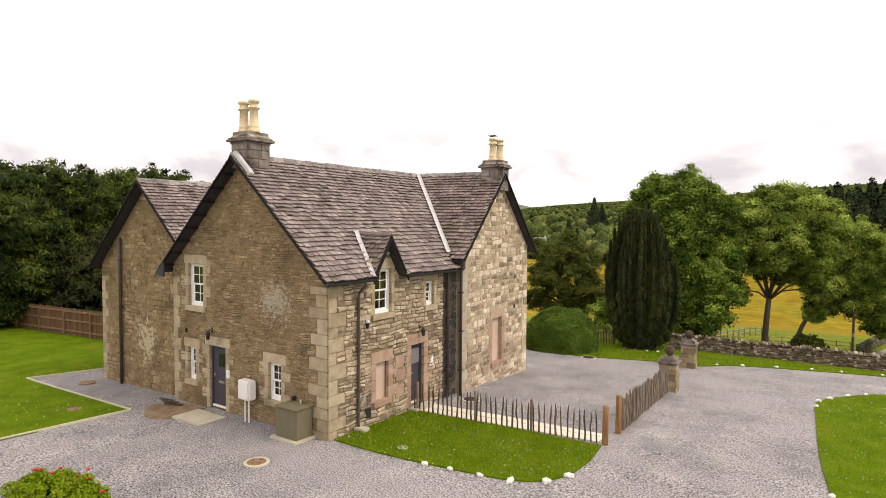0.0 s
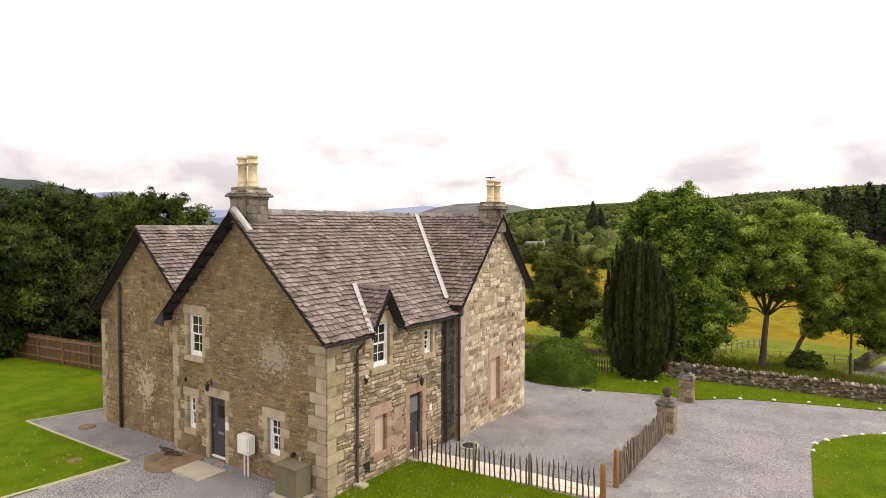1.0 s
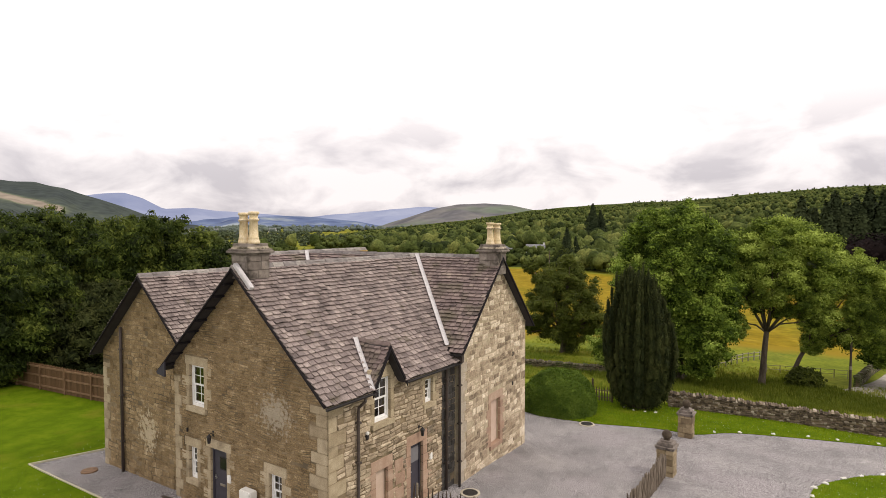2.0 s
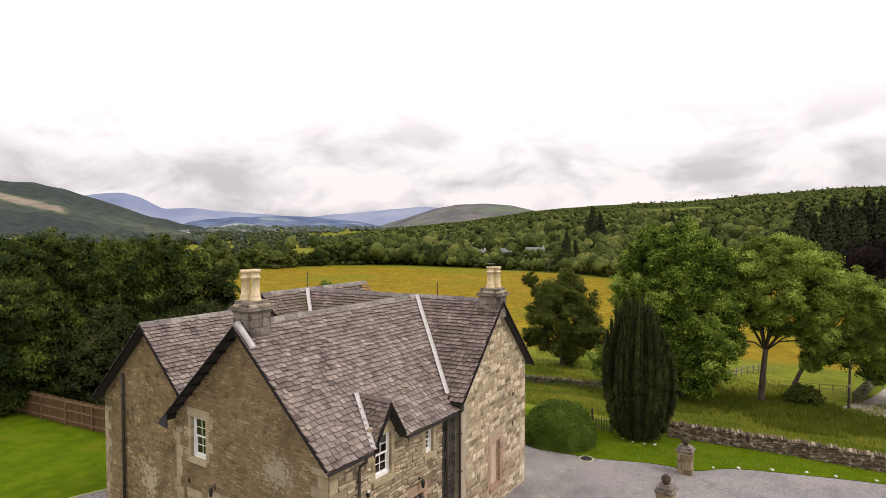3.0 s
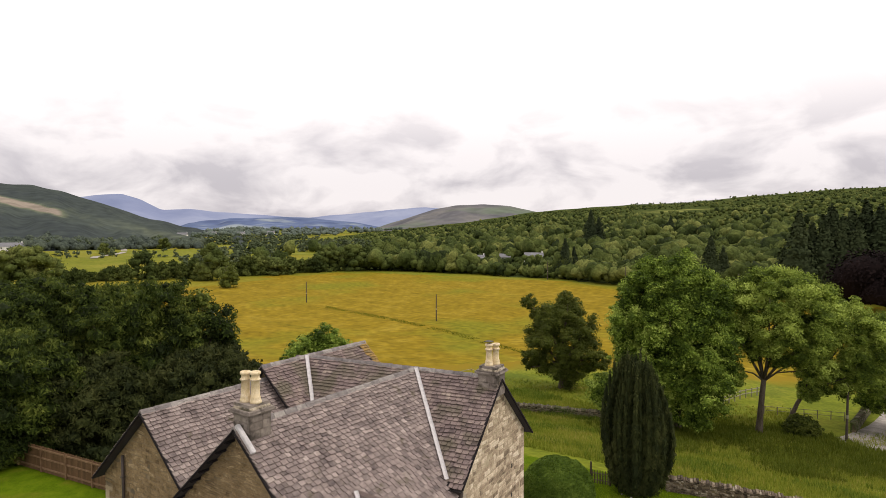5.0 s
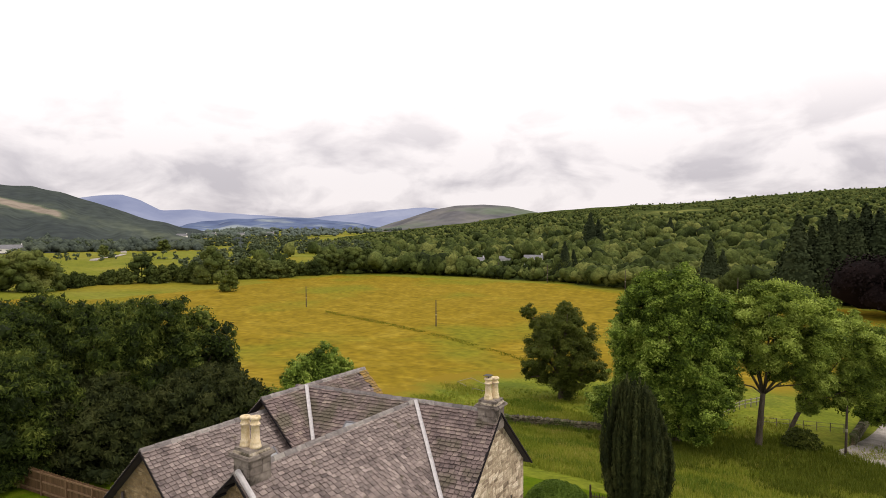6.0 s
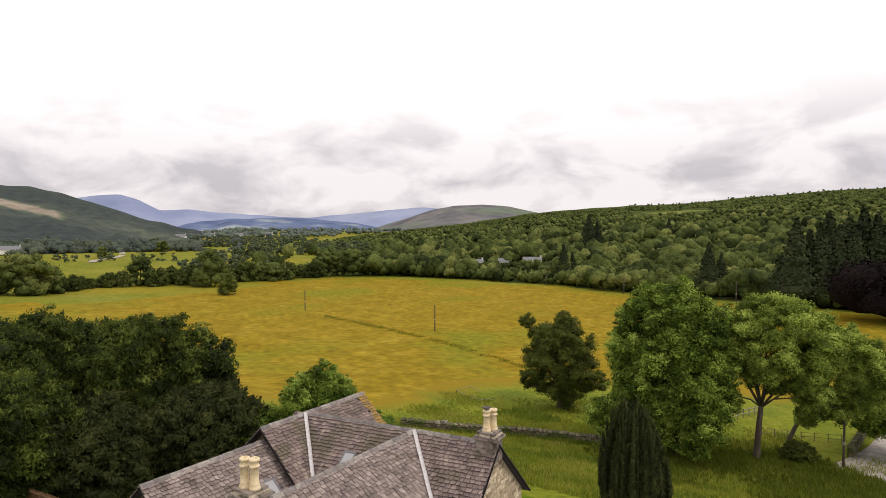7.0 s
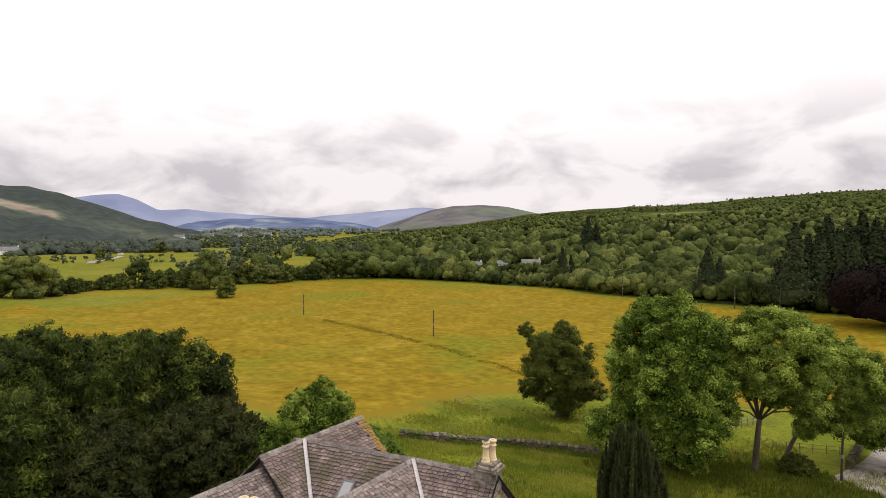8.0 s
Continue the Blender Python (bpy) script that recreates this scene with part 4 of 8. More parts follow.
# boards under the slates: left and right of the dormer, and above it
P = lambda x, y: (x, y, za(x))
deck("roof_deck", [P(AE, -EO), P(AE, D_C - 0.70), P(A_X, D_C - 0.70), P(A_X, -EO)], n_e)
deck("roof_deck", [P(AE, D_C + 0.70), P(AE, 6.3), P(-0.3, 6.3), P(A_X, y_j), P(A_X, D_C + 0.70)], n_e)
deck("roof_deck", [P(-0.55, D_C - 0.70), P(-0.55, D_C + 0.70), P(A_X, D_C + 0.70), P(A_X, D_C - 0.70)], n_e)
deck("roof_deck", [P(A_X, -EO), P(A_X, y_j), P(AW_E, y_j), P(AW_E, -EO)], n_w)
run_a = (AE - A_X) / sa
keep_a = lambda x, y, z: (z > z_b(x, y) - 0.02 or b_v(x, y) < -0.30) and b_v(x, y) < (0.0 if x > -0.3 else 9) and z > z_o(x, y) - 0.02
slates((AE, -EO, za(AE)), (0, 1, 0), up_e, y_j + EO, run_a, keep_a, M_SLATE, 1, single=lambda x, y, z: y < 3.4 and z < 6.4)
slates((AW_E, -EO, za(AW_E)), (0, 1, 0), up_w, y_j + EO, (A_X - AW_E) / sa, lambda x, y, z: z > z_c(x, y) - 0.02 and z > z_b(x, y) - 0.02 and z > z_d(x, y) - 0.02, M_SLATE, 2)
# wing
zbe = B_Z - BSL * (B_W / 2 + 0.34)
sb = 1 / math.sqrt(1 + BSL * BSL)
up_s, up_n = bu * sb + Vector((0, 0, BSL * sb)), -bu * sb + Vector((0, 0, BSL * sb))
n_s, n_n = -bu * BSL * sb + Vector((0, 0, sb)), bu * BSL * sb + Vector((0, 0, sb))
B_L = 10.2
zb_at = lambda v: B_Z - BSL * abs(v - B_W / 2)
# the south boards stop at the valley
v_x = next(-u / 100 for u in range(-30, 400) if z_a((bp(-u / 100, -0.34, 0)).x, 0) > zb_at(-0.34))
deck("roof_deck", [bp(EB, -0.34, zbe), bp(EB, B_W / 2, B_Z), bp(-B_L, B_W / 2, B_Z), bp(-B_L, 1.2, zb_at(1.2)), bp(v_x - 1.2, 0.9, zb_at(0.9)), bp(v_x, -0.34, zbe)], n_s)
deck("roof_deck", [bp(EB, B_W + 0.34, zbe), bp(EB, B_W / 2, B_Z), bp(-B_L, B_W / 2, B_Z), bp(-B_L, B_W + 0.34, zbe)], n_n)
run_b = (B_W / 2 + 0.34) / sb
slates(bp(EB, -0.34, zbe), -br, up_s, B_L + EB, run_b, lambda x, y, z: z > z_a(x, y) - 0.02 and z > z_d(x, y) - 0.02, M_SLATE_MOSS_SHADE, 3)
slates(bp(EB, B_W + 0.34, zbe), -br, up_n, B_L + EB, run_b, lambda x, y, z: z > z_d(x, y) - 0.02, M_SLATE_MOSS_SHADE, 4)
# west block, low part
CW_E, CE_E = C_W - 0.20, A_X
zc = lambda x: z_c(x, 0)
y_c0, y_c1 = C_Y - EO, D_Y0
deck("roof_deck", [(CW_E, y_c0, zc(CW_E)), (CW_E, y_c1, zc(CW_E)), (C_X, y_c1, C_Z), (C_X, y_c0, C_Z)], n_w)
x_val = (C_Z + SL * C_X - A_Z + SL * A_X) / (2 * SL)
deck("roof_deck", [(x_val, y_c0, zc(x_val)), (x_val, y_c1, zc(x_val)), (C_X, y_c1, C_Z), (C_X, y_c0, C_Z)], n_e)
slates((CW_E, y_c0, zc(CW_E)), (0, 1, 0), up_w, y_c1 - y_c0, (C_X - CW_E) / sa, lambda x, y, z: True, M_SLATE, 5)
slates((x_val, y_c0, zc(x_val)), (0, 1, 0), up_e, y_c1 - y_c0, (x_val - C_X) / sa, lambda x, y, z: True, M_SLATE, 6)
# west block, high part
zd = lambda x: z_d(x, 0)
y_d0, y_d1 = D_Y0 - EO, D_Y1 + EO
xd0, xd1 = D_X - 3.9, D_X + 3.9
deck("roof_deck", [(xd0, y_d0, zd(xd0)), (xd0, y_d1, zd(xd0)), (D_X, y_d1, D_Z), (D_X, y_d0, D_Z)], n_w)
deck("roof_deck", [(xd1 - 1.0, y_d0, zd(xd1 - 1.0)), (xd1 - 1.0, y_d1, zd(xd1 - 1.0)), (D_X, y_d1, D_Z), (D_X, y_d0, D_Z)], n_e)
slates((xd0, y_d0, zd(xd0)), (0, 1, 0), up_w, y_d1 - y_d0, 3.9 / sa, lambda x, y, z: True, M_SLATE, 7)
lich = lambda x, y: y > y_d1 - 0.55 + 0.45 * noise.noise((x * 1.9, y * 1.9, 0))
slates((xd1, y_d0, zd(xd1)), (0, 1, 0), up_e, y_d1 - y_d0, 3.9 / sa, lambda x, y, z: z > z_b(x, y) - 0.02 and z > z_a(x, y) - 0.02 and not lich(x, y), M_SLATE_MOSS_SHADE, 8)
slates((xd1, y_d0, zd(xd1)), (0, 1, 0), up_e, y_d1 - y_d0, 3.9 / sa, lambda x, y, z: z > z_b(x, y) - 0.02 and lich(x, y), M_LICHEN, 8)
# dormer
DS = 1 / math.sqrt(1 + 1.55 ** 2)
d_e = 0.82
zdo = D_H - 1.55 * d_e
for sgn in (-1, 1):
    n_d = Vector((0, sgn * 1.55 * DS, DS))
    deck("dormer_deck", [(0.31, D_C + sgn * d_e, zdo), (0.31, D_C, D_H), (-1.25, D_C, D_H), (-0.05, D_C + sgn * d_e, zdo)], n_d, thick=0.09)
    # the darker slate colour here stands for the shaded dormer slope
    slates((0.31, D_C + sgn * d_e, zdo), (-1, 0, 0), (0, -sgn * DS, 1.55 * DS), 1.6, d_e / DS, lambda x, y, z: z > z_a(x, y) - 0.03, M_SLATE_MOSS_SHADE, 9, width=(0.18, 0.28), show=0.17)
    bm = bmesh.new()
    tubes = [(0.325, D_C + sgn * (d_e + 0.02), zdo - 0.06), (0.325, D_C, D_H - 0.03)]
    a, b = Vector(tubes[0]), Vector(tubes[1])
    k = Vector((0, 0, -0.13))
    vs = [bm.verts.new(v) for v in (a, b, b + k, a + k, a + Vector((0.03, 0, 0)), b + Vector((0.03, 0, 0)), b + k + Vector((0.03, 0, 0)), a + k + Vector((0.03, 0, 0)))]
    for f in ((0, 1, 2, 3), (7, 6, 5, 4), (0, 4, 5, 1), (1, 5, 6, 2), (2, 6, 7, 3), (3, 7, 4, 0)):
        bm.faces.new([vs[i] for i in f])
    bmesh.ops.recalc_face_normals(bm, faces=bm.faces[:])
    part("dormer_bargeboard", bm, M_BARGE, roof_sl)


def strip(name, a, b, half, lift, material, label=""):
    """A flat metal strip along a valley, with raised edges."""
    a, b = Vector(a), Vector(b)
    d = (b - a).normalized()
    sd = d.cross(Vector((0, 0, 1))).normalized()
    n = sd.cross(d).normalized()
    if n.z < 0:
        n = -n
    vs, fs, k = [], [], 14
    for i in range(k + 1):
        p = a.lerp(b, i / k)
        j = 0.012 * noise.noise((i * 0.9, half, 1.0))
        for o, z in ((-half, 0.125), (-half * 0.6, 0.09), (0, 0.075), (half * 0.6, 0.09), (half, 0.125)):
            vs.append(tuple(p + sd * (o + j) + n * (z + lift)))
    for i in range(k):
        for m in range(4):
            fs.append((i * 5 + m, i * 5 + m + 1, i * 5 + 6 + m, i * 5 + 5 + m))
    return raw(name, vs, fs, material, roof_sl, label, smooth=True)


# valleys: between the south block and the wing, and between the wing and the west block
x_e = A_X + (A_Z - zbe) / SL - 0.16
vb = Vector((x_e, next(y / 100 for y in range(400, 900) if z_b(x_e, y / 100) > za(x_e)), za(x_e)))
top_y = next(y / 100 for y in range(600, 1100) if b_v(A_X, y / 100) > B_W / 2)
strip("valley_flashing", vb, (A_X, top_y - 0.05, A_Z - 0.02), 0.085, 0.022, M_LEAD, "pale lead valley flashing")
wx = lambda x: next(y / 100 for y in range(300, 1100) if z_b(x, y / 100) > min(z_d(x, 0), B_Z - 0.05))
strip("valley_flashing", (-7.2, wx(-7.2), zd(-7.2)), (D_X, wx(D_X) - 0.05, D_Z - 0.02), 0.085, 0.022, M_LEAD, "pale lead valley flashing")
strip("dormer_flashing", (0.30, D_C - d_e - 0.03, zdo + 0.0), (-1.10, D_C - 0.10, z_a(-1.10, 0) - 0.0), 0.075, 0.0, M_LEAD, "pale lead dormer flashing")


def ridge(a, b, slope, size=0.42, seed=1, material=M_RIDGE, k=1.0):
    rng = random.Random(seed)
    a, b = Vector(a), Vector(b)
    d = (b - a).normalized()
    sd = d.cross(Vector((0, 0, 1))).normalized()
    ln = (b - a).length
    t = 0.0
    while t < ln - 0.05:
        w = min(size * rng.uniform(0.85, 1.15), ln - t)
        zz = rng.uniform(-0.006, 0.010)
        p, q = a + d * (t + 0.004), a + d * (t + w - 0.004)
        prof = [(-0.115 * k, -0.115 * k * slope + 0.04), (-0.06 * k, -0.06 * k * slope + 0.075), (0, 0.085), (0.06 * k, -0.06 * k * slope + 0.075), (0.115 * k, -0.115 * k * slope + 0.04)]
        vs = [tuple(pt + sd * o + Vector((0, 0, h + zz + tilt))) for pt, tilt in ((p, 0.012), (q, 0)) for o, h in prof]
        vs += [tuple(pt + sd * o + Vector((0, 0, h - 0.05))) for pt in (p, q) for o, h in prof]
        fs = [(m, m + 1, m + 6, m + 5) for m in range(4)] + [(m + 10, m + 11, m + 1, m) for m in range(4)] + [(m + 5, m + 6, m + 16, m + 15) for m in range(4)] + [(0, 5, 15, 10), (4, 14, 19, 9)]
        ob = raw("ridge_stone", vs, fs, material, roof_sl)
        t += w


ridge((A_X, -EO, A_Z), (A_X, top_y, A_Z), SL, 0.5, 11)
ridge(bp(EB, B_W / 2, B_Z), bp(-9.62, B_W / 2, B_Z), BSL, 0.45, 12)
ridge((C_X, y_c0, C_Z), (C_X, y_c1, C_Z), SL, 0.6, 13)
ridge((D_X, y_d0, D_Z), (D_X, y_d1, D_Z), SL, 0.55, 14)
ridge((0.31, D_C, D_H), (-1.18, D_C, D_H), 1.55, 0.3, 15, M_SLATE_MOSS_SHADE, 0.7)
# verge boards under the gables' slates
for x0, x1, xr, y0, zr in ((AW_E, AE, A_X, -EO, A_Z), (CW_E, x_val, C_X, y_c0, C_Z), (xd0, xd1 - 1, D_X, y_d0, D_Z)):
    for xe in (x0, x1):
        f = (zr - SL * abs(xe - xr))
        nn = Vector((math.copysign(SL * sa, xe - xr), 0, sa))
        deck("bargeboard", [(xe, y0 - 0.03, f), (xe, y0 + 0.03, f), (xr, y0 + 0.03, zr), (xr, y0 - 0.03, zr)], nn, M_BARGE, 0.05)
for v in (-0.34, B_W + 0.34):
    deck("bargeboard", [bp(EB - 0.03, v, zbe), bp(EB + 0.03, v, zbe), bp(EB + 0.03, B_W / 2, B_Z), bp(EB - 0.03, B_W / 2, B_Z)], n_s if v < 0 else n_n, M_BARGE, 0.06)
# boxed foot of the verge at the south gable's western eaves
raw("verge_foot", [(x, y, z) for y in (-EO - 0.034, -EO + 0.02) for x, z in ((AW_E - 0.01, za(AW_E) - 0.03), (AW_E + 0.03, za(AW_E) - 0.10), (A_W + 0.10, za(AW_E) - 0.16), (A_W + 0.10, za(A_W + 0.10) - 0.07))],
    [(0, 1, 2, 3), (7, 6, 5, 4), (0, 4, 5, 1), (1, 5, 6, 2), (2, 6, 7, 3), (3, 7, 4, 0)], M_VERGE, roof_sl, "dark blue grey boxed verge foot")
# purlin ends under the verge of the south gable
for i in range(1, 9):
    for sgn in (-1, 1):
        x = A_X + sgn * i * 0.47
        part("purlin_end", boxes((x - 0.05, -EO + 0.04, za(x) - 0.15, x + 0.05, 0.06, za(x) - 0.09)), M_BARGE, roof_sl)


def half_pipe(a, b, r=0.065):
    """An eaves gutter: an open half round."""
    a, b = Vector(a), Vector(b)
    d = (b - a).normalized()
    sd = d.cross(Vector((0, 0, 1))).normalized()
    vs, fs, k = [], [], 8
    for p in (a, b):
        for rr in (r, r * 0.82):
            for i in range(k + 1):
                t = math.pi * i / k
                vs.append(tuple(p + sd * rr * math.cos(t) - Vector((0, 0, rr * math.sin(t)))))
    m = k + 1
    for i in range(k):
        fs += [(i, i + 1, 2 * m + i + 1, 2 * m + i), (m + i + 1, m + i, 3 * m + i, 3 * m + i + 1)]
    fs += [(0, 2 * m, 3 * m, m), (k, m + k, 3 * m + k, 2 * m + k)]
    return raw("gutter", vs, fs, M_IRON, house, "black cast iron gutter")


half_pipe((AE + 0.05, -EO, za(AE) - 0.05), (AE + 0.05, D_C - 0.72, za(AE) - 0.05))
half_pipe((AE + 0.05, D_C + 0.72, za(AE) - 0.05), (AE + 0.05, 6.3, za(AE) - 0.05))
half_pipe(bp(v_x - 0.1, -0.39, zbe - 0.05), bp(EB, -0.39, zbe - 0.05))
half_pipe((CW_E - 0.05, y_c0, zc(CW_E) - 0.05), (CW_E - 0.05, y_d1, zc(CW_E) - 0.05))


def downpipe(points, r=0.045, brackets=()):
    pipe = part("downpipe", tube(points, r, 10), M_PIPE, house, "dark cast iron downpipe", smooth=True)
    for x, y, z in brackets:
        part("pipe_bracket", boxes((x - 0.075, y - 0.075, z - 0.03, x + 0.075, y + 0.075, z + 0.03), bevel=0.01), M_PIPE, pipe)
    return pipe


downpipe([(AE + 0.05, 1.16, 4.35), (AE + 0.04, 1.16, 4.28), (0.12, 1.15, 4.05), (0.10, 1.15, 3.9), (0.10, 1.15, 0.10), (0.16, 1.15, 0.03)], 0.045, [(0.10, 1.15, z) for z in (3.6, 2.4, 1.2)])
downpipe([(0.12, 5.78, 4.40), (0.12, 5.78, 4.2), (0.12, 5.78, -0.1)], 0.055, [(0.12, 5.78, z) for z in (3.9, 2.4, 0.9)])
hp = bp(0.10, -0.16, 0)
downpipe([(hp.x, hp.y, 4.75), (hp.x, hp.y, 4.4), (hp.x, hp.y, -0.15)], 0.05, [(hp.x, hp.y, z) for z in (3.6, 2.2, 0.8)])
part("rain_hopper", boxes((hp.x - 0.13, hp.y - 0.10, 4.42, hp.x + 0.13, hp.y + 0.10, 4.86), bevel=0.03), M_PIPE, house, "black rain hopper head")
downpipe([(-11.25, C_Y - 0.10, 5.45), (-11.25, C_Y - 0.10, 4.0), (-11.25, C_Y - 0.10, -0.3)], 0.06, [(-11.25, C_Y - 0.10, z) for z in (4.6, 2.8, 1.0)])
part("pipe_shoe", boxes((0.02, 1.02, -0.02, 0.42, 1.30, 0.10), bevel=0.02), M_SLAB, house, "pale stone gully kerb")


def chimney(name, cx, cy, turn, wx_, wy_, z0, z1, pots, pot_h, seed):
    """Stack of squared blocks, necking, projecting cornice, weathered cap, clay pots."""
    stack = tagged(under(new(name), house), "weathered stone chimney stack with buff clay pots")
    stack.location, stack.rotation_euler = (cx, cy, 0), (0, 0, radians(turn))
    rng = random.Random(seed)
    hx, hy = wx_ / 2, wy_ / 2
    part("core", boxes((-hx + 0.02, -hy + 0.02, z0, hx - 0.02, hy - 0.02, z1)), M_CHIM, stack)
    z = z0
    while z < z1 - 0.36:
        h = min(rng.uniform(0.26, 0.34), z1 - 0.30 - z)
        for face in range(4):
            ln = wx_ if face % 2 == 0 else wy_
            cut = rng.uniform(0.35, 0.65) * ln
            for a, b in ((0, cut), (cut, ln)):
                bm = bmesh.new()
                box(bm, a + 0.004, 0, z + 0.004, b - 0.004, 0.05, z + h - 0.004, bevel=0.01)
                for q in bm.verts:
                    t, o = q.co.x - ln / 2, q.co.y
                    q.co = ((t, -hy + 0.03 - o, q.co.z), (hx - 0.03 + o, t, q.co.z), (-t, hy - 0.03 + o, q.co.z), (-hx + 0.03 - o, -t, q.co.z))[face]
                bmesh.ops.recalc_face_normals(bm, faces=bm.faces[:])
                part("block", bm, M_CHIM, stack)
        z += h
    t = z1 - 0.37
    part("cornice", boxes((-hx - 0.04, -hy - 0.04, t, hx + 0.04, hy + 0.04, t + 0.07), (-hx - 0.13, -hy - 0.13, t + 0.07, hx + 0.13, hy + 0.13, t + 0.15), (-hx - 0.09, -hy - 0.09, t + 0.15, hx + 0.09, hy + 0.09, t + 0.20), bevel=0.02), M_CHIM, stack)
    bm = bmesh.new()
    rings = [[bm.verts.new((sx * (hx + o) , sy * (hy + o), t + h)) for sx, sy in ((-1, -1), (0, -1.02), (1, -1), (1.02, 0), (1, 1), (0, 1.02), (-1, 1), (-1.02, 0))] for o, h in ((0.03, 0.20), (0.0, 0.25), (-0.08, 0.33), (-0.18, 0.37))]
    for ra, rb_ in zip(rings, rings[1:]):
        for i in range(8):
            bm.faces.new((ra[i], ra[(i + 1) % 8], rb_[(i + 1) % 8], rb_[i]))
    bm.faces.new(rings[-1])
    bm.faces.new(rings[0][::-1])
    for q in bm.verts:
        q.co.z += 0.02 * noise.noise((q.co.x * 4, q.co.y * 4, q.co.z * 4))
    part("cap", bm, M_FLAUNCH, stack, "weathered mortar cap with moss")
    for px, py, dh in pots:
        r = 0.138
        hgt = pot_h + dh
        prof = [(r + 0.045, 0), (r + 0.045, 0.06), (r + 0.03, 0.10), (r + 0.015, 0.16), (r + 0.025, 0.18), (r, 0.21), (r - 0.012, hgt * 0.70), (r + 0.02, hgt * 0.715), (r + 0.035, hgt * 0.74), (r + 0.02, hgt * 0.77), (r - 0.01, hgt * 0.79), (r - 0.01, hgt * 0.90), (r + 0.03, hgt * 0.915), (r + 0.03, hgt * 0.985), (r + 0.01, hgt), (r - 0.05, hgt), (r - 0.06, hgt * 0.8)]
        pot = part("chimney_pot", lathe(prof, 20, (px, py, z1 - 0.01)), M_POT, stack, "tall buff clay chimney pot", smooth=True)
        bmr = lathe([(r + 0.012, hgt * 0.735), (r + 0.045, hgt * 0.74), (r + 0.012, hgt * 0.755)], 20, (px, py, z1 - 0.005), cap=False)
        part("pot_band", bmr, M_CHIM, pot)
    return stack


CHIM_A = chimney("chimney", -3.60, 0.27, 0, 0.76, 0.82, 7.74, 8.84, [(-0.16, -0.12, 0.0), (0.22, -0.04, 0.03)], 0.97, 3)
cb = bp(-0.16, B_W / 2, 0)
CHIM_B = chimney("chimney", cb.x, cb.y, B_ANG, 0.82, 0.78, 7.40, 8.62, [(-0.06, -0.12, 0.0), (0.10, 0.20, -0.02)], 0.90, 4)
part("pot_cowl", boxes((-0.22, -0.28, 9.60, 0.10, 0.04, 9.62), (-0.07, -0.13, 9.48, -0.05, -0.11, 9.60), bevel=0.004), M_IRON, CHIM_B, "thin metal pot cowl")
# skews of lead where the south chimney meets the slates
bm = boxes((-0.05, -EO + 0.04, 0.045, 1.02, -EO + 0.20, 0.17), bevel=0.02)
for q in bm.verts:
    q.co = Vector((A_X, q.co.y, A_Z)) - up_e * q.co.x + n_e * q.co.z
bmesh.ops.recalc_face_normals(bm, faces=bm.faces[:])
part("skew_stone", bm, M_LEAD, roof_sl, "pale stone skew below the chimney")


def rooflight(cx, cy, zf, e, s, w, h):
    e, s = Vector(e).normalized(), Vector(s).normalized()
    n = e.cross(s).normalized()
    if n.z < 0:
        n = -n
    c = Vector((cx, cy, zf))
    rl = tagged(under(new("rooflight"), house), "small grey framed roof window")

    def lay(bm):
        for q in bm.verts:
            q.co = c + e * q.co.x + s * q.co.y + n * q.co.z
        bmesh.ops.recalc_face_normals(bm, faces=bm.faces[:])
        return bm
    a, b, f = w / 2, h / 2, 0.07
    part("window_frame", lay(boxes((-a, -b, 0, -a + f, b, 0.11), (a - f, -b, 0, a, b, 0.11), (-a + f, -b, 0, a - f, -b + f, 0.11), (-a + f, b - f, 0, a - f, b, 0.115), bevel=0.008)), M_PANEL, rl)
    part("pane", lay(boxes((-a + f, -b + f, 0.075, a - f, b - f, 0.083))), M_SKYGLASS, rl, "glossy pane with a pale sky reflection in its grey colour")
    part("flashing", lay(boxes((-a - 0.08, -b - 0.12, 0.03, a + 0.08, -b, 0.05))), M_LEAD, rl)


# pale grey base colour stands for the sky reflected in the pane
M_SKYGLASS = mat("sky_tinted_roof_glass", [(0.30, 0.31, 0.32), (0.34, 0.35, 0.36)], 1, 0.06, spec=0.9)
rooflight(-6.02, 7.22, z_b(-6.02, 7.22), -br, up_s, 0.62, 0.95)
rooflight(-7.75, 4.55, zc(-7.75), (0, 1, 0), up_e, 0.62, 0.95)


M_DARKGLASS = mat("dark_door_glass", [(0.012, 0.012, 0.014), (0.02, 0.02, 0.022)], 2, 0.12, spec=0.5)


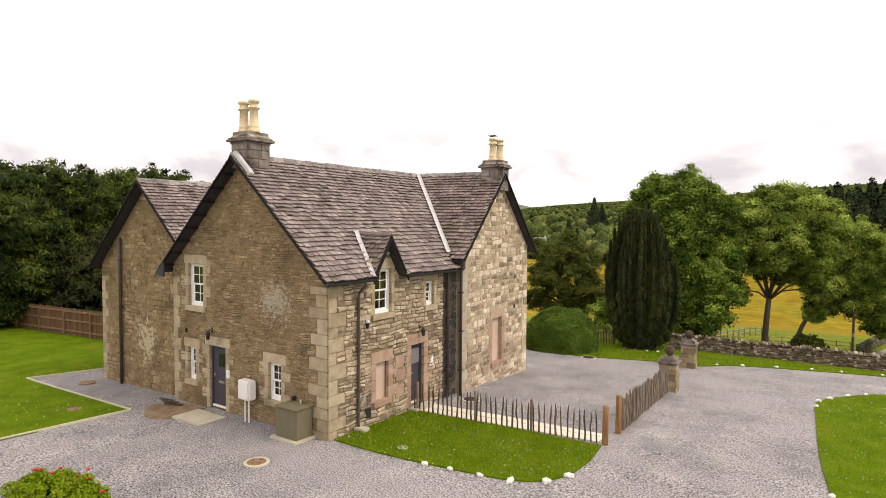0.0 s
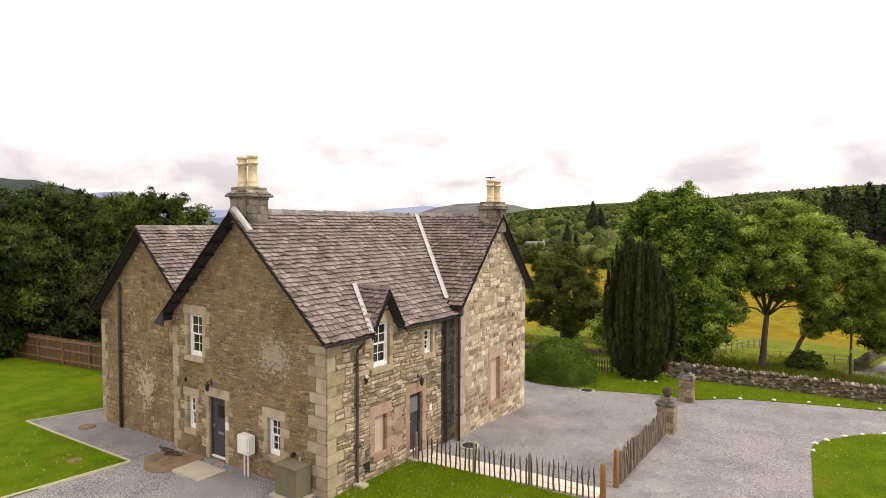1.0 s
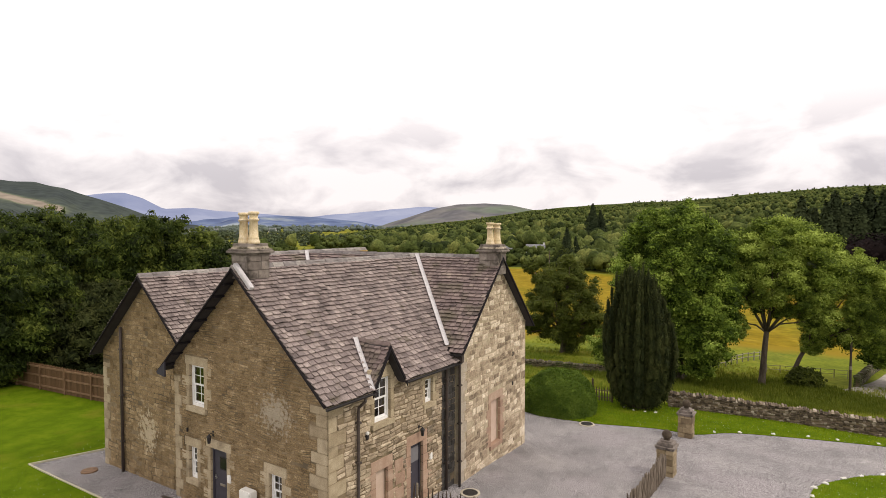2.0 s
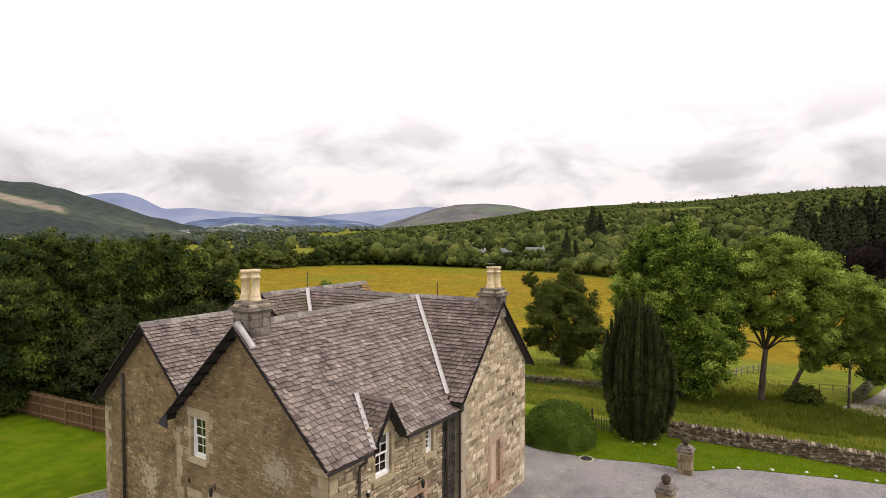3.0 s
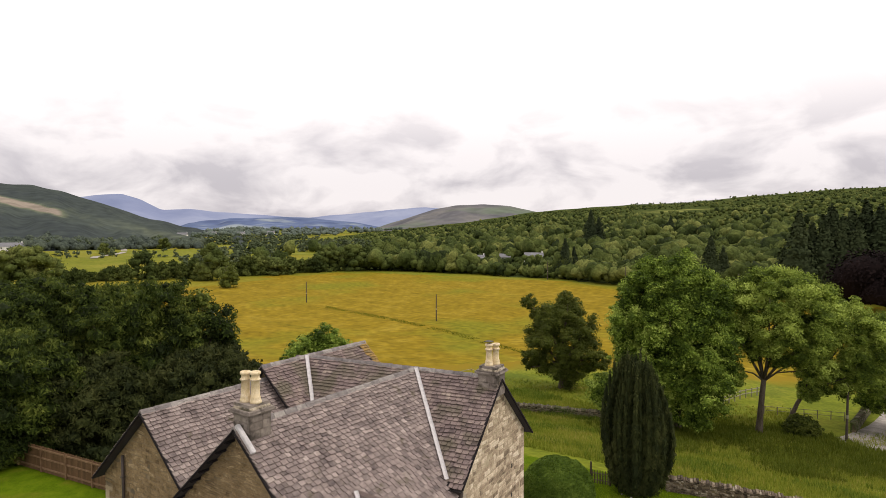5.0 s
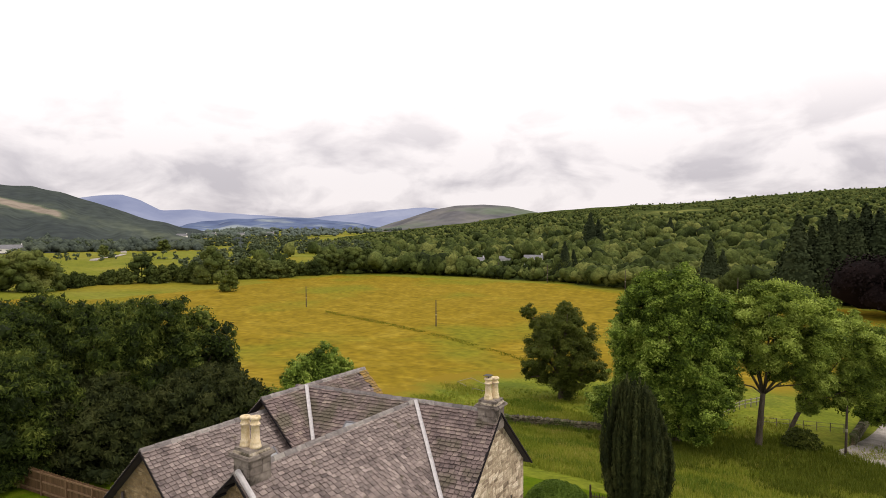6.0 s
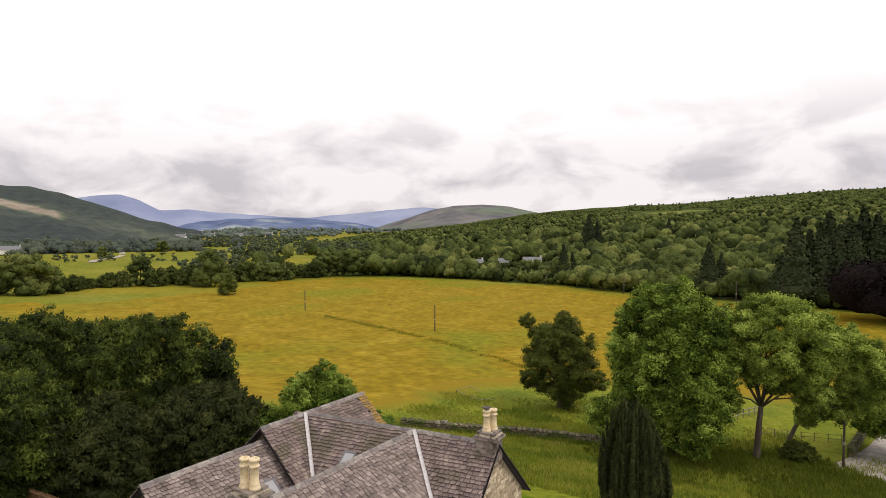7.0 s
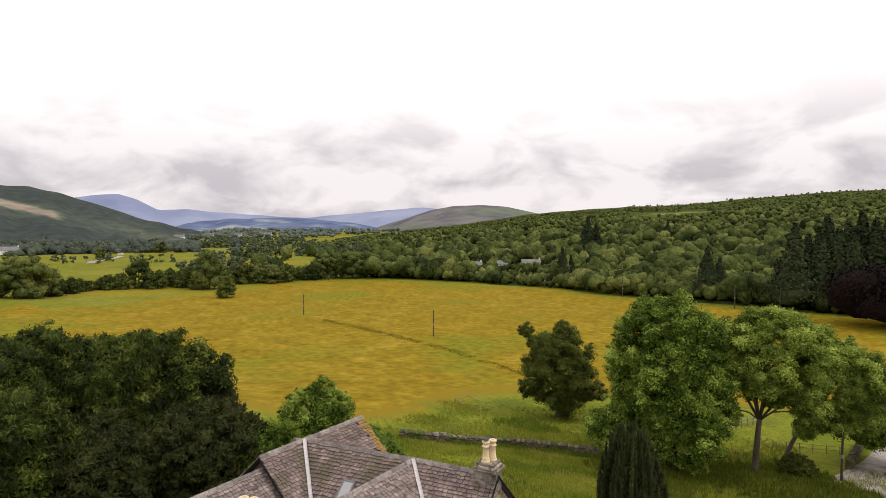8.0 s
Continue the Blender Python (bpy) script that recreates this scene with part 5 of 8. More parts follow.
# -- doors --
def door_leaf(w, u0, u1, v0, v1, label, lights=True, depth=0.16):
    d = tagged(under(new("door"), house), label)
    W, H = u1 - u0, v1 - v0
    part("door_frame", put_on(w, boxes((0, -0.08, 0, 0.07, 0, H), (W - 0.07, -0.08, 0, W, 0, H), (0.07, -0.08, H - 0.09, W - 0.07, 0, H), bevel=0.006), u0, v0, -depth + 0.04), M_DOOR, d)
    leaf = part("door_leaf", put_on(w, boxes((0.075, -0.05, 0.06, W - 0.075, 0, H - 0.095), bevel=0.006), u0, v0, -depth), M_DOOR, d)
    part("weather_bar", put_on(w, boxes((0.05, -0.05, 0.02, W - 0.05, 0.05, 0.09), bevel=0.01), u0, v0, -depth), M_WHITEBOX, d, "pale threshold bar")
    if lights:
        part("glazed_light", put_on(w, boxes((W * 0.44, 0, H * 0.68, W * 0.80, 0.012, H * 0.86), bevel=0.004), u0, v0, -depth), M_DARKGLASS, leaf)
        part("light_surround", put_on(w, boxes((W * 0.40, -0.02, H * 0.66, W * 0.84, 0.006, H * 0.88), bevel=0.004), u0, v0, -depth), M_IRON, leaf)
        part("letter_plate", put_on(w, boxes((W * 0.42, 0, H * 0.40, W * 0.76, 0.018, H * 0.44), bevel=0.004), u0, v0, -depth), M_CHROME, leaf)
    part("door_handle", put_on(w, boxes((W * 0.16, 0, H * 0.48, W * 0.20, 0.03, H * 0.56), (W * 0.16, 0.03, H * 0.515, W * 0.30, 0.05, H * 0.53), bevel=0.004), u0, v0, -depth), M_CHROME, leaf)
    return d


h = a_holes[0]
door_leaf(wa, h[0], h[1], 0.0, h[3], "dark slate blue front door, closed, with a small glazed light", depth=0.10)
h = s_doors[0]
door_leaf(ws, h[0], h[1], 0.02, h[3], "dark grey side door, closed, in pink stone surround", lights=False)
part("glazed_light", put_on(ws, boxes((0.1, 0, 0, 0.62, 0.012, 0.5)), h[0], 1.38, -0.155), M_PANEL, house)
part("doorstep", put_on(ws, boxes((-0.2, 0, -0.35, 0.9, 0.38, 0.02), bevel=0.02), 3.80, 0.0, 0.03), M_SLAB, house, "pale stone doorstep")


def lantern(w, u, v, label="black iron wall lantern"):
    t = tagged(under(new("wall_lantern"), house), label)
    part("bracket", put_on(w, tube([(0, 0, 0), (0, 0.12, 0.06), (0, 0.17, 0.02)], 0.014, 6), u, v + 0.10), M_IRON, t)
    part("back_plate", put_on(w, boxes((-0.05, 0, 0.02, 0.05, 0.02, 0.22), bevel=0.008), u, v), M_IRON, t)
    part("cage", put_on(w, lathe([(0.045, -0.14), (0.075, 0.06), (0.085, 0.07), (0.04, 0.13), (0.012, 0.16)], 6, (0, 0.17, -0.02)), u, v), M_IRON, t)
    part("glass", put_on(w, lathe([(0.05, -0.12), (0.072, 0.05)], 6, (0, 0.17, -0.015)), u, v), M_GLASS, t)


lantern(wa, ux(-5.26), 2.42)
lantern(ws, 4.24, 2.48)
part("dark_wall_hook", put_on(wa, boxes((-0.03, 0, -0.07, 0.03, 0.06, 0.07), bevel=0.012), ux(-6.69), 2.40), M_IRON, house)
part("wall_sensor", put_on(ws, boxes((-0.05, 0, -0.09, 0.05, 0.10, 0.05), bevel=0.015), 1.58, 3.05), M_IRON, house, "small black security lamp")
part("sensor_lens", put_on(ws, boxes((-0.05, 0.02, 0.06, 0.05, 0.12, 0.15), bevel=0.02), 1.58, 3.05), M_WHITEBOX, house)
part("door_entry_box", put_on(wa, boxes((-0.09, 0, -0.13, 0.09, 0.06, 0.13), bevel=0.02), ux(-4.42), 1.22), M_WHITEBOX, house, "small white door entry box")
part("door_entry_box", put_on(ws, boxes((-0.08, 0, -0.12, 0.08, 0.06, 0.12), bevel=0.02), 4.92, 1.38), M_WHITEBOX, house, "small white door entry box")
part("air_vent", put_on(ws, boxes((-0.13, 0, -0.16, 0.13, 0.05, 0.16), bevel=0.02), 1.64, 0.36), M_IRON, house, "dark wall vent")
part("waste_pipe", put_on(wa, boxes((-0.05, 0, -0.05, 0.05, 0.14, 0.07), bevel=0.02), ux(-1.30), 1.0), M_IRON, house)
for z in (4.2, 2.9):
    part("wall_tie", put_on(wb, boxes((-0.07, 0, -0.09, 0.07, 0.035, 0.09), bevel=0.02), 4.9, z - 0.4), M_IRON, house)


# ---- the yard ----
meter = thing("meter_box", -3.16, -0.28, 0.0, "white plastic meter box on two thin posts by the wall", "meter box")
part("cabinet", boxes((-0.27, -0.14, 0.70, 0.27, 0.14, 1.29), bevel=0.03), M_WHITEBOX, meter)
part("cabinet_door", boxes((-0.22, -0.155, 0.76, 0.22, -0.141, 1.23), bevel=0.006), M_WHITEBOX, meter)
for x in (-0.09, 0.09):
    part("post", lathe([(0.026, -0.1), (0.026, 0.71)], 10, (x, 0, 0)), M_WHITEBOX, meter)

tank = thing("oil_tank_box", -0.98, -0.36, 0.0, "olive green steel boiler cabinet on a concrete base", "cabinet")
part("body", boxes((-0.43, -0.30, 0.06, 0.43, 0.30, 0.88), bevel=0.012), M_GREENBOX, tank)
part("lid", boxes((-0.46, -0.33, 0.882, 0.46, 0.33, 0.93), bevel=0.014), M_GREENBOX, tank)
part("base_slab", boxes((-0.55, -0.42, -0.06, 0.52, 0.38, 0.058), bevel=0.012), M_SLAB, tank)
part("flue", lathe([(0.03, 0.93), (0.03, 0.99), (0.04, 1.0), (0.04, 1.02)], 12, (0.02, 0.24, 0)), M_SLAB, tank)

step = thing("door_slab", -4.7, -0.9, land(-4.7, -0.9), "pale concrete slab in front of the door", "slab")
part("slab", boxes((-0.72, -0.47, -0.06, 0.72, 0.47, 0.05), bevel=0.012), M_SLAB, step)


def manhole(x, y, r, material, label, ring=True):
    t = thing("manhole_cover", x, y, land(x, y) + 0.005, label, "manhole cover", "yard covers")
    part("cover", lathe([(r, -0.05), (r, 0.035), (r - 0.01, 0.042)], 24), material, t)
    if ring:
        part("frame_ring", lathe([(r + 0.085, -0.05), (r + 0.085, 0.03), (r + 0.005, 0.034), (r + 0.005, -0.05)], 24, cap=False), M_SLAB, t)
    for a in range(4):
        part("grip", boxes((-0.02 + 0.55 * r * math.cos(a * 1.57), -0.02 + 0.55 * r * math.sin(a * 1.57), 0.03, 0.02 + 0.55 * r * math.cos(a * 1.57), 0.02 + 0.55 * r * math.sin(a * 1.57), 0.05)), M_IRON, t)


manhole(-0.35, -2.15, 0.24, M_RUST, "rusty brown round manhole cover in the gravel")
manhole(1.15, 16.85, 0.30, M_IRON, "dark manhole cover in a pale ring in the gravel")
manhole(0.95, 6.05, 0.27, M_IRON, "dark round drain cover in the gravel")
manhole(2.03, 0.80, 0.15, M_SLAB, "small pale stone cover in the lawn", ring=False)
manhole(-9.0, -2.6, 0.22, M_RUST, "rusty brown cover in the lawn", ring=False)
broken = thing("broken_boards", -7.0, -0.5, land(-7.0, -0.5), "dark broken boards lying over a hole in the bare soil", "boards")
rb = random.Random(12)
for i in range(7):
    bm = bmesh.new()
    box(bm, -rb.uniform(0.2, 0.42), -rb.uniform(0.02, 0.05), 0.0, rb.uniform(0.2, 0.42), rb.uniform(0.02, 0.05), 0.03, bevel=0.008)
    bmesh.ops.transform(bm, matrix=pose(-0.36 + 0.13 * i, 0.10 * math.sin(i * 1.7), 0.06 + 0.015 * (i % 3), rb.uniform(-7, 7), rb.uniform(-7, 7), rb.uniform(-35, 45)), verts=bm.verts[:])
    part("board", bm, M_POLE, broken)
manhole(-12.4, -0.6, 0.30, M_RUST, "rusty brown cover in the gravel path", ring=False)
manhole(14.0, 22.9, 0.30, M_RUST, "rusty brown cover in the grass strip", ring=False)
manhole(14.2, 16.0, 0.34, M_RUST, "rusty brown cover in the lawn", ring=False)

edging = thing("lawn_edging", -10, -2, 0, "thin pale timber edging round the garden lawn", "edging")
for (x0, y0), (x1, y1) in (((-14.34, 0.95), (-15.1, -1.65)), ((-15.1, -1.65), (-7.3, -1.64)), ((-7.3, -1.64), (-8.5, -14)), ((-14.34, 0.95), (-14.3, 3.0))):
    k = max(1, int(math.hypot(x1 - x0, y1 - y0) / 2.0))
    for i in range(k):
        a = Vector((x0 + (x1 - x0) * i / k, y0 + (y1 - y0) * i / k, 0))
        b = Vector((x0 + (x1 - x0) * (i + 1) / k, y0 + (y1 - y0) * (i + 1) / k, 0))
        sd = (b - a).normalized().cross(Vector((0, 0, 1))) * 0.026
        vs = []
        for p in (a, b):
            g = land(p.x, p.y)
            for s_, z in ((-1, -0.1), (1, -0.1), (1, 0.07), (-1, 0.07)):
                vs.append((p.x + sd.x * s_ + 10, p.y + sd.y * s_ + 2, g + z))
        raw("edging_board", vs, [(0, 1, 2, 3), (7, 6, 5, 4), (0, 4, 5, 1), (1, 5, 6, 2), (2, 6, 7, 3), (3, 7, 4, 0)], M_KERB, edging)


def stone_mesh(seed, r=1.0):
    bm = bmesh.new()
    bmesh.ops.create_icosphere(bm, subdivisions=1, radius=r)
    for v in bm.verts:
        d = 1 + 0.28 * noise.noise((v.co.x * 1.2 + seed, v.co.y * 1.2, v.co.z * 1.2 + seed * 3)) + 0.10 * noise.noise((v.co.x * 3 + seed, v.co.y * 3, v.co.z * 3))
        v.co *= d
        v.co.z *= 0.62
    me = bpy.data.meshes.new("edge_stone")
    bm.to_mesh(me)
    bm.free()
    me.materials.append(M_WHITESTONE)
    return me


stone_kinds = [stone_mesh(i * 7.3) for i in range(5)]
rng = random.Random(5)
for x, y, s in ((3.16, 0.26, .13), (3.86, 0.36, .12), (4.64, 0.48, .11), (5.40, 0.62, .14), (6.12, 1.10, .19), (6.40, 1.75, .16), (11.0, 14.3, .17), (11.35, 15.1, .15), (11.9, 16.2, .13), (12.5, 17.0, .12), (13.2, 17.75, .14), (14.3, 18.5, .12), (11.0, 13.3, .13), (11.72, 4.3, .13), (11.85, 3.7, .10),
                (7.6, 20.4, .13), (9.0, 21.2, .14), (10.4, 21.9, .12), (11.6, 22.2, .14), (13.2, 22.9, .12), (6.6, 19.6, .11), (15.0, 23.3, .13), (1.6, 21.3, .10), (2.2, 21.1, .11), (2.8, 21.2, .10), (3.3, 21.4, .12)):
    ob = new("edge_stone", stone_kinds[rng.randrange(5)])
    ob.matrix_world = pose(x, y, land(x, y) + 0.04, rng.uniform(-14, 14), rng.uniform(-14, 14), rng.uniform(0, 360)) @ Matrix.Diagonal((s * 0.95, s * 0.68, s * 0.8, 1))
    tagged(ob, "white painted stone edging the gravel and grass", "stone", "white edging stones")


def bar_between(a, b, w0, w1, seed, bend=0.02):
    """A split pale: a thin uneven upright bar."""
    r = random.Random(seed)
    a, b = Vector(a), Vector(b)
    vs, fs = [], []
    for i in range(5):
        t = i / 4
        p = a.lerp(b, t) + Vector((r.uniform(-bend, bend), r.uniform(-bend, bend), 0)) * math.sin(math.pi * t)
        k = 1.0 if i < 4 else 0.35
        for dx, dy in ((-w0, -w1), (w0, -w1), (w0, w1), (-w0, w1)):
            vs.append((p.x + dx * k * r.uniform(0.8, 1.2), p.y + dy * k * r.uniform(0.8, 1.2), p.z))
    for i in range(4):
        for m in range(4):
            fs.append((i * 4 + m, i * 4 + (m + 1) % 4, i * 4 + 4 + (m + 1) % 4, i * 4 + 4 + m))
    fs += [(3, 2, 1, 0), (16, 17, 18, 19)]
    return vs, fs


def pale_fence(name, a, b, count, height, material, label, posts, w=0.022):
    (x0, y0), (x1, y1) = a, b
    f = thing(name, x0, y0, land(x0, y0), label, "fence")
    r = random.Random(count)
    for i in range(count):
        t = (i + 0.5) / count
        x, y = x0 + (x1 - x0) * t, y0 + (y1 - y0) * t
        z = land(x, y) - land(x0, y0)
        lean = r.uniform(-0.05, 0.05)
        vs, fs = bar_between((x - x0, y - y0, z + 0.02), (x - x0 + lean, y - y0 + lean * 0.4, z + height * r.uniform(0.93, 1.06)), w * r.uniform(0.8, 1.2), w * 0.6, i * 13 + count)
        raw("pale", vs, fs, material, f)
    for t in posts:
        x, y = x0 + (x1 - x0) * t, y0 + (y1 - y0) * t
        z = land(x, y) - land(x0, y0)
        part("stake", lathe([(0.042, -0.2), (0.042, height * 1.02), (0.03, height * 1.05)], 8, (x - x0 + 0.03, y - y0 + 0.05, z)), M_CHESTPALE if material is M_CHESTNUT else material, f)
    for hz in (0.22, 0.78):
        pts = [(x0 + (x1 - x0) * t - x0, y0 + (y1 - y0) * t - y0 + 0.02, land(x0 + (x1 - x0) * t, y0 + (y1 - y0) * t) - land(x0, y0) + hz * height) for t in [k / 8 for k in range(9)]]
        part("wire", tube(pts, 0.003, 5), M_IRON, f)
    return f


pale_fence("chestnut_fence", (0.12, 3.74), (6.2, 4.46), 36, 0.92, M_CHESTNUT, "dark split chestnut pale fence between lawn and path", (0.02, 0.36, 0.66))
pale_fence("chestnut_fence", (6.34, 5.95), (6.18, 11.85), 44, 1.02, M_CHESTPALE, "greyed split chestnut pale fence along the gravel drive", (0.25, 0.5, 0.75), 0.045)


def gate_post(x, y, hgt, label):
    p = thing("gate_post", x, y, land(x, y), label, "post", "timber gate posts")
    bm = lathe([(0.085, -0.3), (0.088, 0.1), (0.082, hgt * 0.6), (0.085, hgt - 0.03), (0.07, hgt)], 14)
    for q in bm.verts:
        k = 0.006 * noise.noise((q.co.x * 9, q.co.y * 9, q.co.z * 2))
        q.co.x += k
        q.co.y += k
    part("shaft", bm, M_POST, p, smooth=True)
    part("cap", lathe([(0.072, hgt - 0.01), (0.06, hgt + 0.012), (0.02, hgt + 0.018)], 14), M_CHESTPALE, p)


gate_post(6.34, 4.50, 1.10, "round orange brown timber post ending the pale fence")
gate_post(6.31, 5.72, 1.15, "round orange brown timber post beside the gravel drive")


def pier(x, y, turn, label):
    """A squared stone gate pier with a neck, a cornice and a ball."""
    p = thing("gate_pier", x, y, land(x, y), label, "gate pier", "stone gate piers", turn)
    r = random.Random(int(x * 10))
    part("core", boxes((-0.28, -0.28, -0.3, 0.28, 0.28, 1.06)), M_MORTAR, p)
    z = -0.05
    while z < 0.98:
        hgt = r.uniform(0.16, 0.30)
        hgt = min(hgt, 1.04 - z)
        for face in range(4):
            cut = r.uniform(0.25, 0.7) * 0.62
            for a, b in ((0, cut), (cut, 0.62)):
                o = r.uniform(0, 0.02)
                bm = bmesh.new()
                box(bm, a + 0.006, 0, z + 0.006, b - 0.006, 0.04 + o, z + hgt - 0.006, bevel=0.014)
                for q in bm.verts:
                    t, d = q.co.x - 0.31, q.co.y
                    q.co = ((t, -0.27 - d, q.co.z), (0.27 + d, t, q.co.z), (-t, 0.27 + d, q.co.z), (-0.27 - d, -t, q.co.z))[face]
                bmesh.ops.recalc_face_normals(bm, faces=bm.faces[:])
                part("block", bm, M_PIER, p)
        z += hgt
    part("cornice", boxes((-0.36, -0.36, 1.05, 0.36, 0.36, 1.12), (-0.39, -0.39, 1.12, 0.39, 0.39, 1.17), bevel=0.02), M_CHIM, p)
    bm = bmesh.new()
    box(bm, -0.30, -0.30, 1.17, 0.30, 0.30, 1.30, bevel=0.02)
    box(bm, -0.20, -0.20, 1.30, 0.20, 0.20, 1.37, bevel=0.02)
    part("cap", bm, M_CHIM, p)
    bm = lathe([(0.12, 1.37), (0.10, 1.40)] + [(max(0.02, 0.185 * math.sin(math.pi * i / 12)), 1.57 - 0.185 * math.cos(math.pi * i / 12)) for i in range(2, 13)], 20)
    part("ball", bm, M_DRYSTONE, p, "lichened stone ball", smooth=True)


pier(6.14, 12.32, 0, "weathered stone gate pier topped with a ball")
pier(5.62, 18.05, 0, "dark weathered stone gate pier topped with a ball")


def dry_wall(name, line, height, thick, label, stone=(0.12, 0.36), seed=3, singles=0, course=0.15, stone_m=M_DRYSTONE):
    """A dry stone wall: uneven stones in rough courses on both faces, a core, and cope stones on edge."""
    w = thing(name, line[0][0], line[0][1], 0, label, "stone wall")
    ox, oy = line[0]
    r = random.Random(seed)
    verts, faces, made = [], [], 0
    cv, cf = [], []
    for (x0, y0), (x1, y1) in zip(line, line[1:]):
        a, b = Vector((x0, y0, 0)), Vector((x1, y1, 0))
        d = (b - a).normalized()
        n = Vector((d.y, -d.x, 0))
        ln = (b - a).length
        k = len(cv)
        g0, g1 = land(x0, y0), land(x1, y1)
        for p, g in ((a, g0), (b, g1)):
            for s_, z in ((-1, -0.4), (1, -0.4), (1, height * 0.95), (-1, height * 0.95)):
                q = p + n * s_ * thick * 0.36
                cv.append((q.x - ox, q.y - oy, g + z))
        cf += [tuple(k + i for i in f) for f in ((0, 1, 2, 3), (7, 6, 5, 4), (0, 4, 5, 1), (1, 5, 6, 2), (2, 6, 7, 3), (3, 7, 4, 0))]
        rows = int(height / course)
        for sgn in (1, -1):
            for row in range(rows + 1):
                t = r.uniform(-0.2, 0)
                while t < ln:
                    cope = row == rows
                    du = r.uniform(*stone) * (0.75 if cope else 1)
                    if cope and sgn < 0:
                        break
                    dz = course * r.uniform(0.85, 1.35) * (1.25 if cope else 1)
                    c = a + d * (t + du / 2)
                    t += du
                    if not 0 < (c - a).dot(d) < ln:
                        continue
                    g = land(c.x, c.y)
                    dep = thick * (0.95 if cope else 0.34) * r.uniform(0.85, 1.1)
                    cc = c + (Vector() if cope else n * sgn * (thick * 0.30))
                    z0 = g + row * course + r.uniform(-0.06, 0.06)
                    pts = []
                    for zz in (0.0, 1.0):
                        for uu, vv in ((-1, -1), (1, -1), (1, 1), (-1, 1)):
                            s1 = 0.86 if zz else 1.0
                            q = cc + d * uu * du * 0.49 * s1 * r.uniform(0.45, 1.0) + n * vv * dep * 0.5 * s1 * r.uniform(0.7, 1.05)
                            pts.append((q.x - ox, q.y - oy, z0 + zz * dz * r.uniform(0.85, 1.05)))
                    mid = []
                    for uu, vv in ((-1, -1), (1, -1), (1, 1), (-1, 1)):
                        q = cc + d * uu * du * r.uniform(0.44, 0.55) + n * vv * dep * r.uniform(0.5, 0.62)
                        mid.append((q.x - ox, q.y - oy, z0 + 0.5 * dz))
                    pts = pts[:4] + mid + pts[4:]
                    fs = [(0, 3, 2, 1), (8, 9, 10, 11)] + [(q_ + i, q_ + (i + 1) % 4, q_ + 4 + (i + 1) % 4, q_ + 4 + i) for q_ in (0, 4) for i in range(4)]
                    if made < singles and sgn > 0:
                        made += 1
                        o = Vector(pts[0])
                        ob = raw("stone", [tuple(Vector(q) - o) for q in pts], fs, stone_m, w)
                        ob.location = o
                    else:
                        k = len(verts)
                        verts += pts
                        faces += [tuple(k + i for i in f) for f in fs]
    raw("wall_core", cv, cf, M_MORTAR, w)
    raw("stone_coursing", verts, faces, stone_m, w, kind="stuff")
    return w


dry_wall("dry_stone_wall", [(3.4, 23.7), (5.2, 24.2), (9.3, 25.0), (13.5, 25.3), (22, 26.0), (34, 26.5)], 0.78, 0.55, "low lichened dry stone wall at the garden edge", (0.10, 0.27), singles=290, course=0.11)
dry_wall("field_wall", [(-27.5, 38.5), (-24, 41.5), (-19, 46.6), (-15, 48.5), (-9, 50.6), (-2, 52.6)], 0.85, 0.85, "old field wall of rough dark stone below the house", (0.2, 0.5), 8, course=0.17, stone_m=M_FIELDSTONE)
dry_wall("track_wall", [(12.6, 64), (14.0, 76), (16.6, 92), (19, 112)], 0.9, 0.6, "mossy stone wall along the farm track", (0.3, 0.6), 9, course=0.22, stone_m=M_FIELDSTONE)

# timber fence behind the garden lawn
back = thing("board_fence", -33, 3.4, land(-33, 3.4), "tall brown close boarded timber fence behind the lawn", "fence")
fx0, fy0, fx1, fy1 = -33.0, 3.4, -13.6, 6.2
fl = math.hypot(fx1 - fx0, fy1 - fy0)
fd = Vector(((fx1 - fx0) / fl, (fy1 - fy0) / fl, 0))
fn = Vector((fd.y, -fd.x, 0))
n_b = int(fl / 0.15)
r = random.Random(4)
for i in range(n_b):
    p = fd * (i * 0.15)
    g = land(fx0 + p.x, fy0 + p.y) - land(fx0, fy0)
    q = p + fd * 0.138
    hgt = 1.52 + r.uniform(-0.02, 0.02)
    vs = [tuple(a + fn * o + Vector((0, 0, g + z))) for o in (0, 0.02) for a, z in ((p, 0.02), (q, 0.02), (q, hgt), ((p + q) / 2, hgt + 0.07), (p, hgt))]
    fs = [(0, 1, 2, 3, 4), (9, 8, 7, 6, 5)] + [(m, m + 5, (m + 1) % 5 + 5, (m + 1) % 5) for m in range(5)]
    raw("board", vs, fs, M_FENCE, back)
for i in range(int(fl / 2.4) + 1):
    p = fd * (i * 2.4) + fn * 0.02
    g = land(fx0 + p.x, fy0 + p.y) - land(fx0, fy0)
    a = fn * 0.10
    b = fd * 0.10
    raw("fence_post", [tuple(p + o + Vector((0, 0, g + z))) for z in (-0.2, 1.50) for o in (Vector(), b, a + b, a)], [(3, 2, 1, 0), (4, 5, 6, 7), (0, 1, 5, 4), (1, 2, 6, 5), (2, 3, 7, 6), (3, 0, 4, 7)], M_FENCERAIL, back)
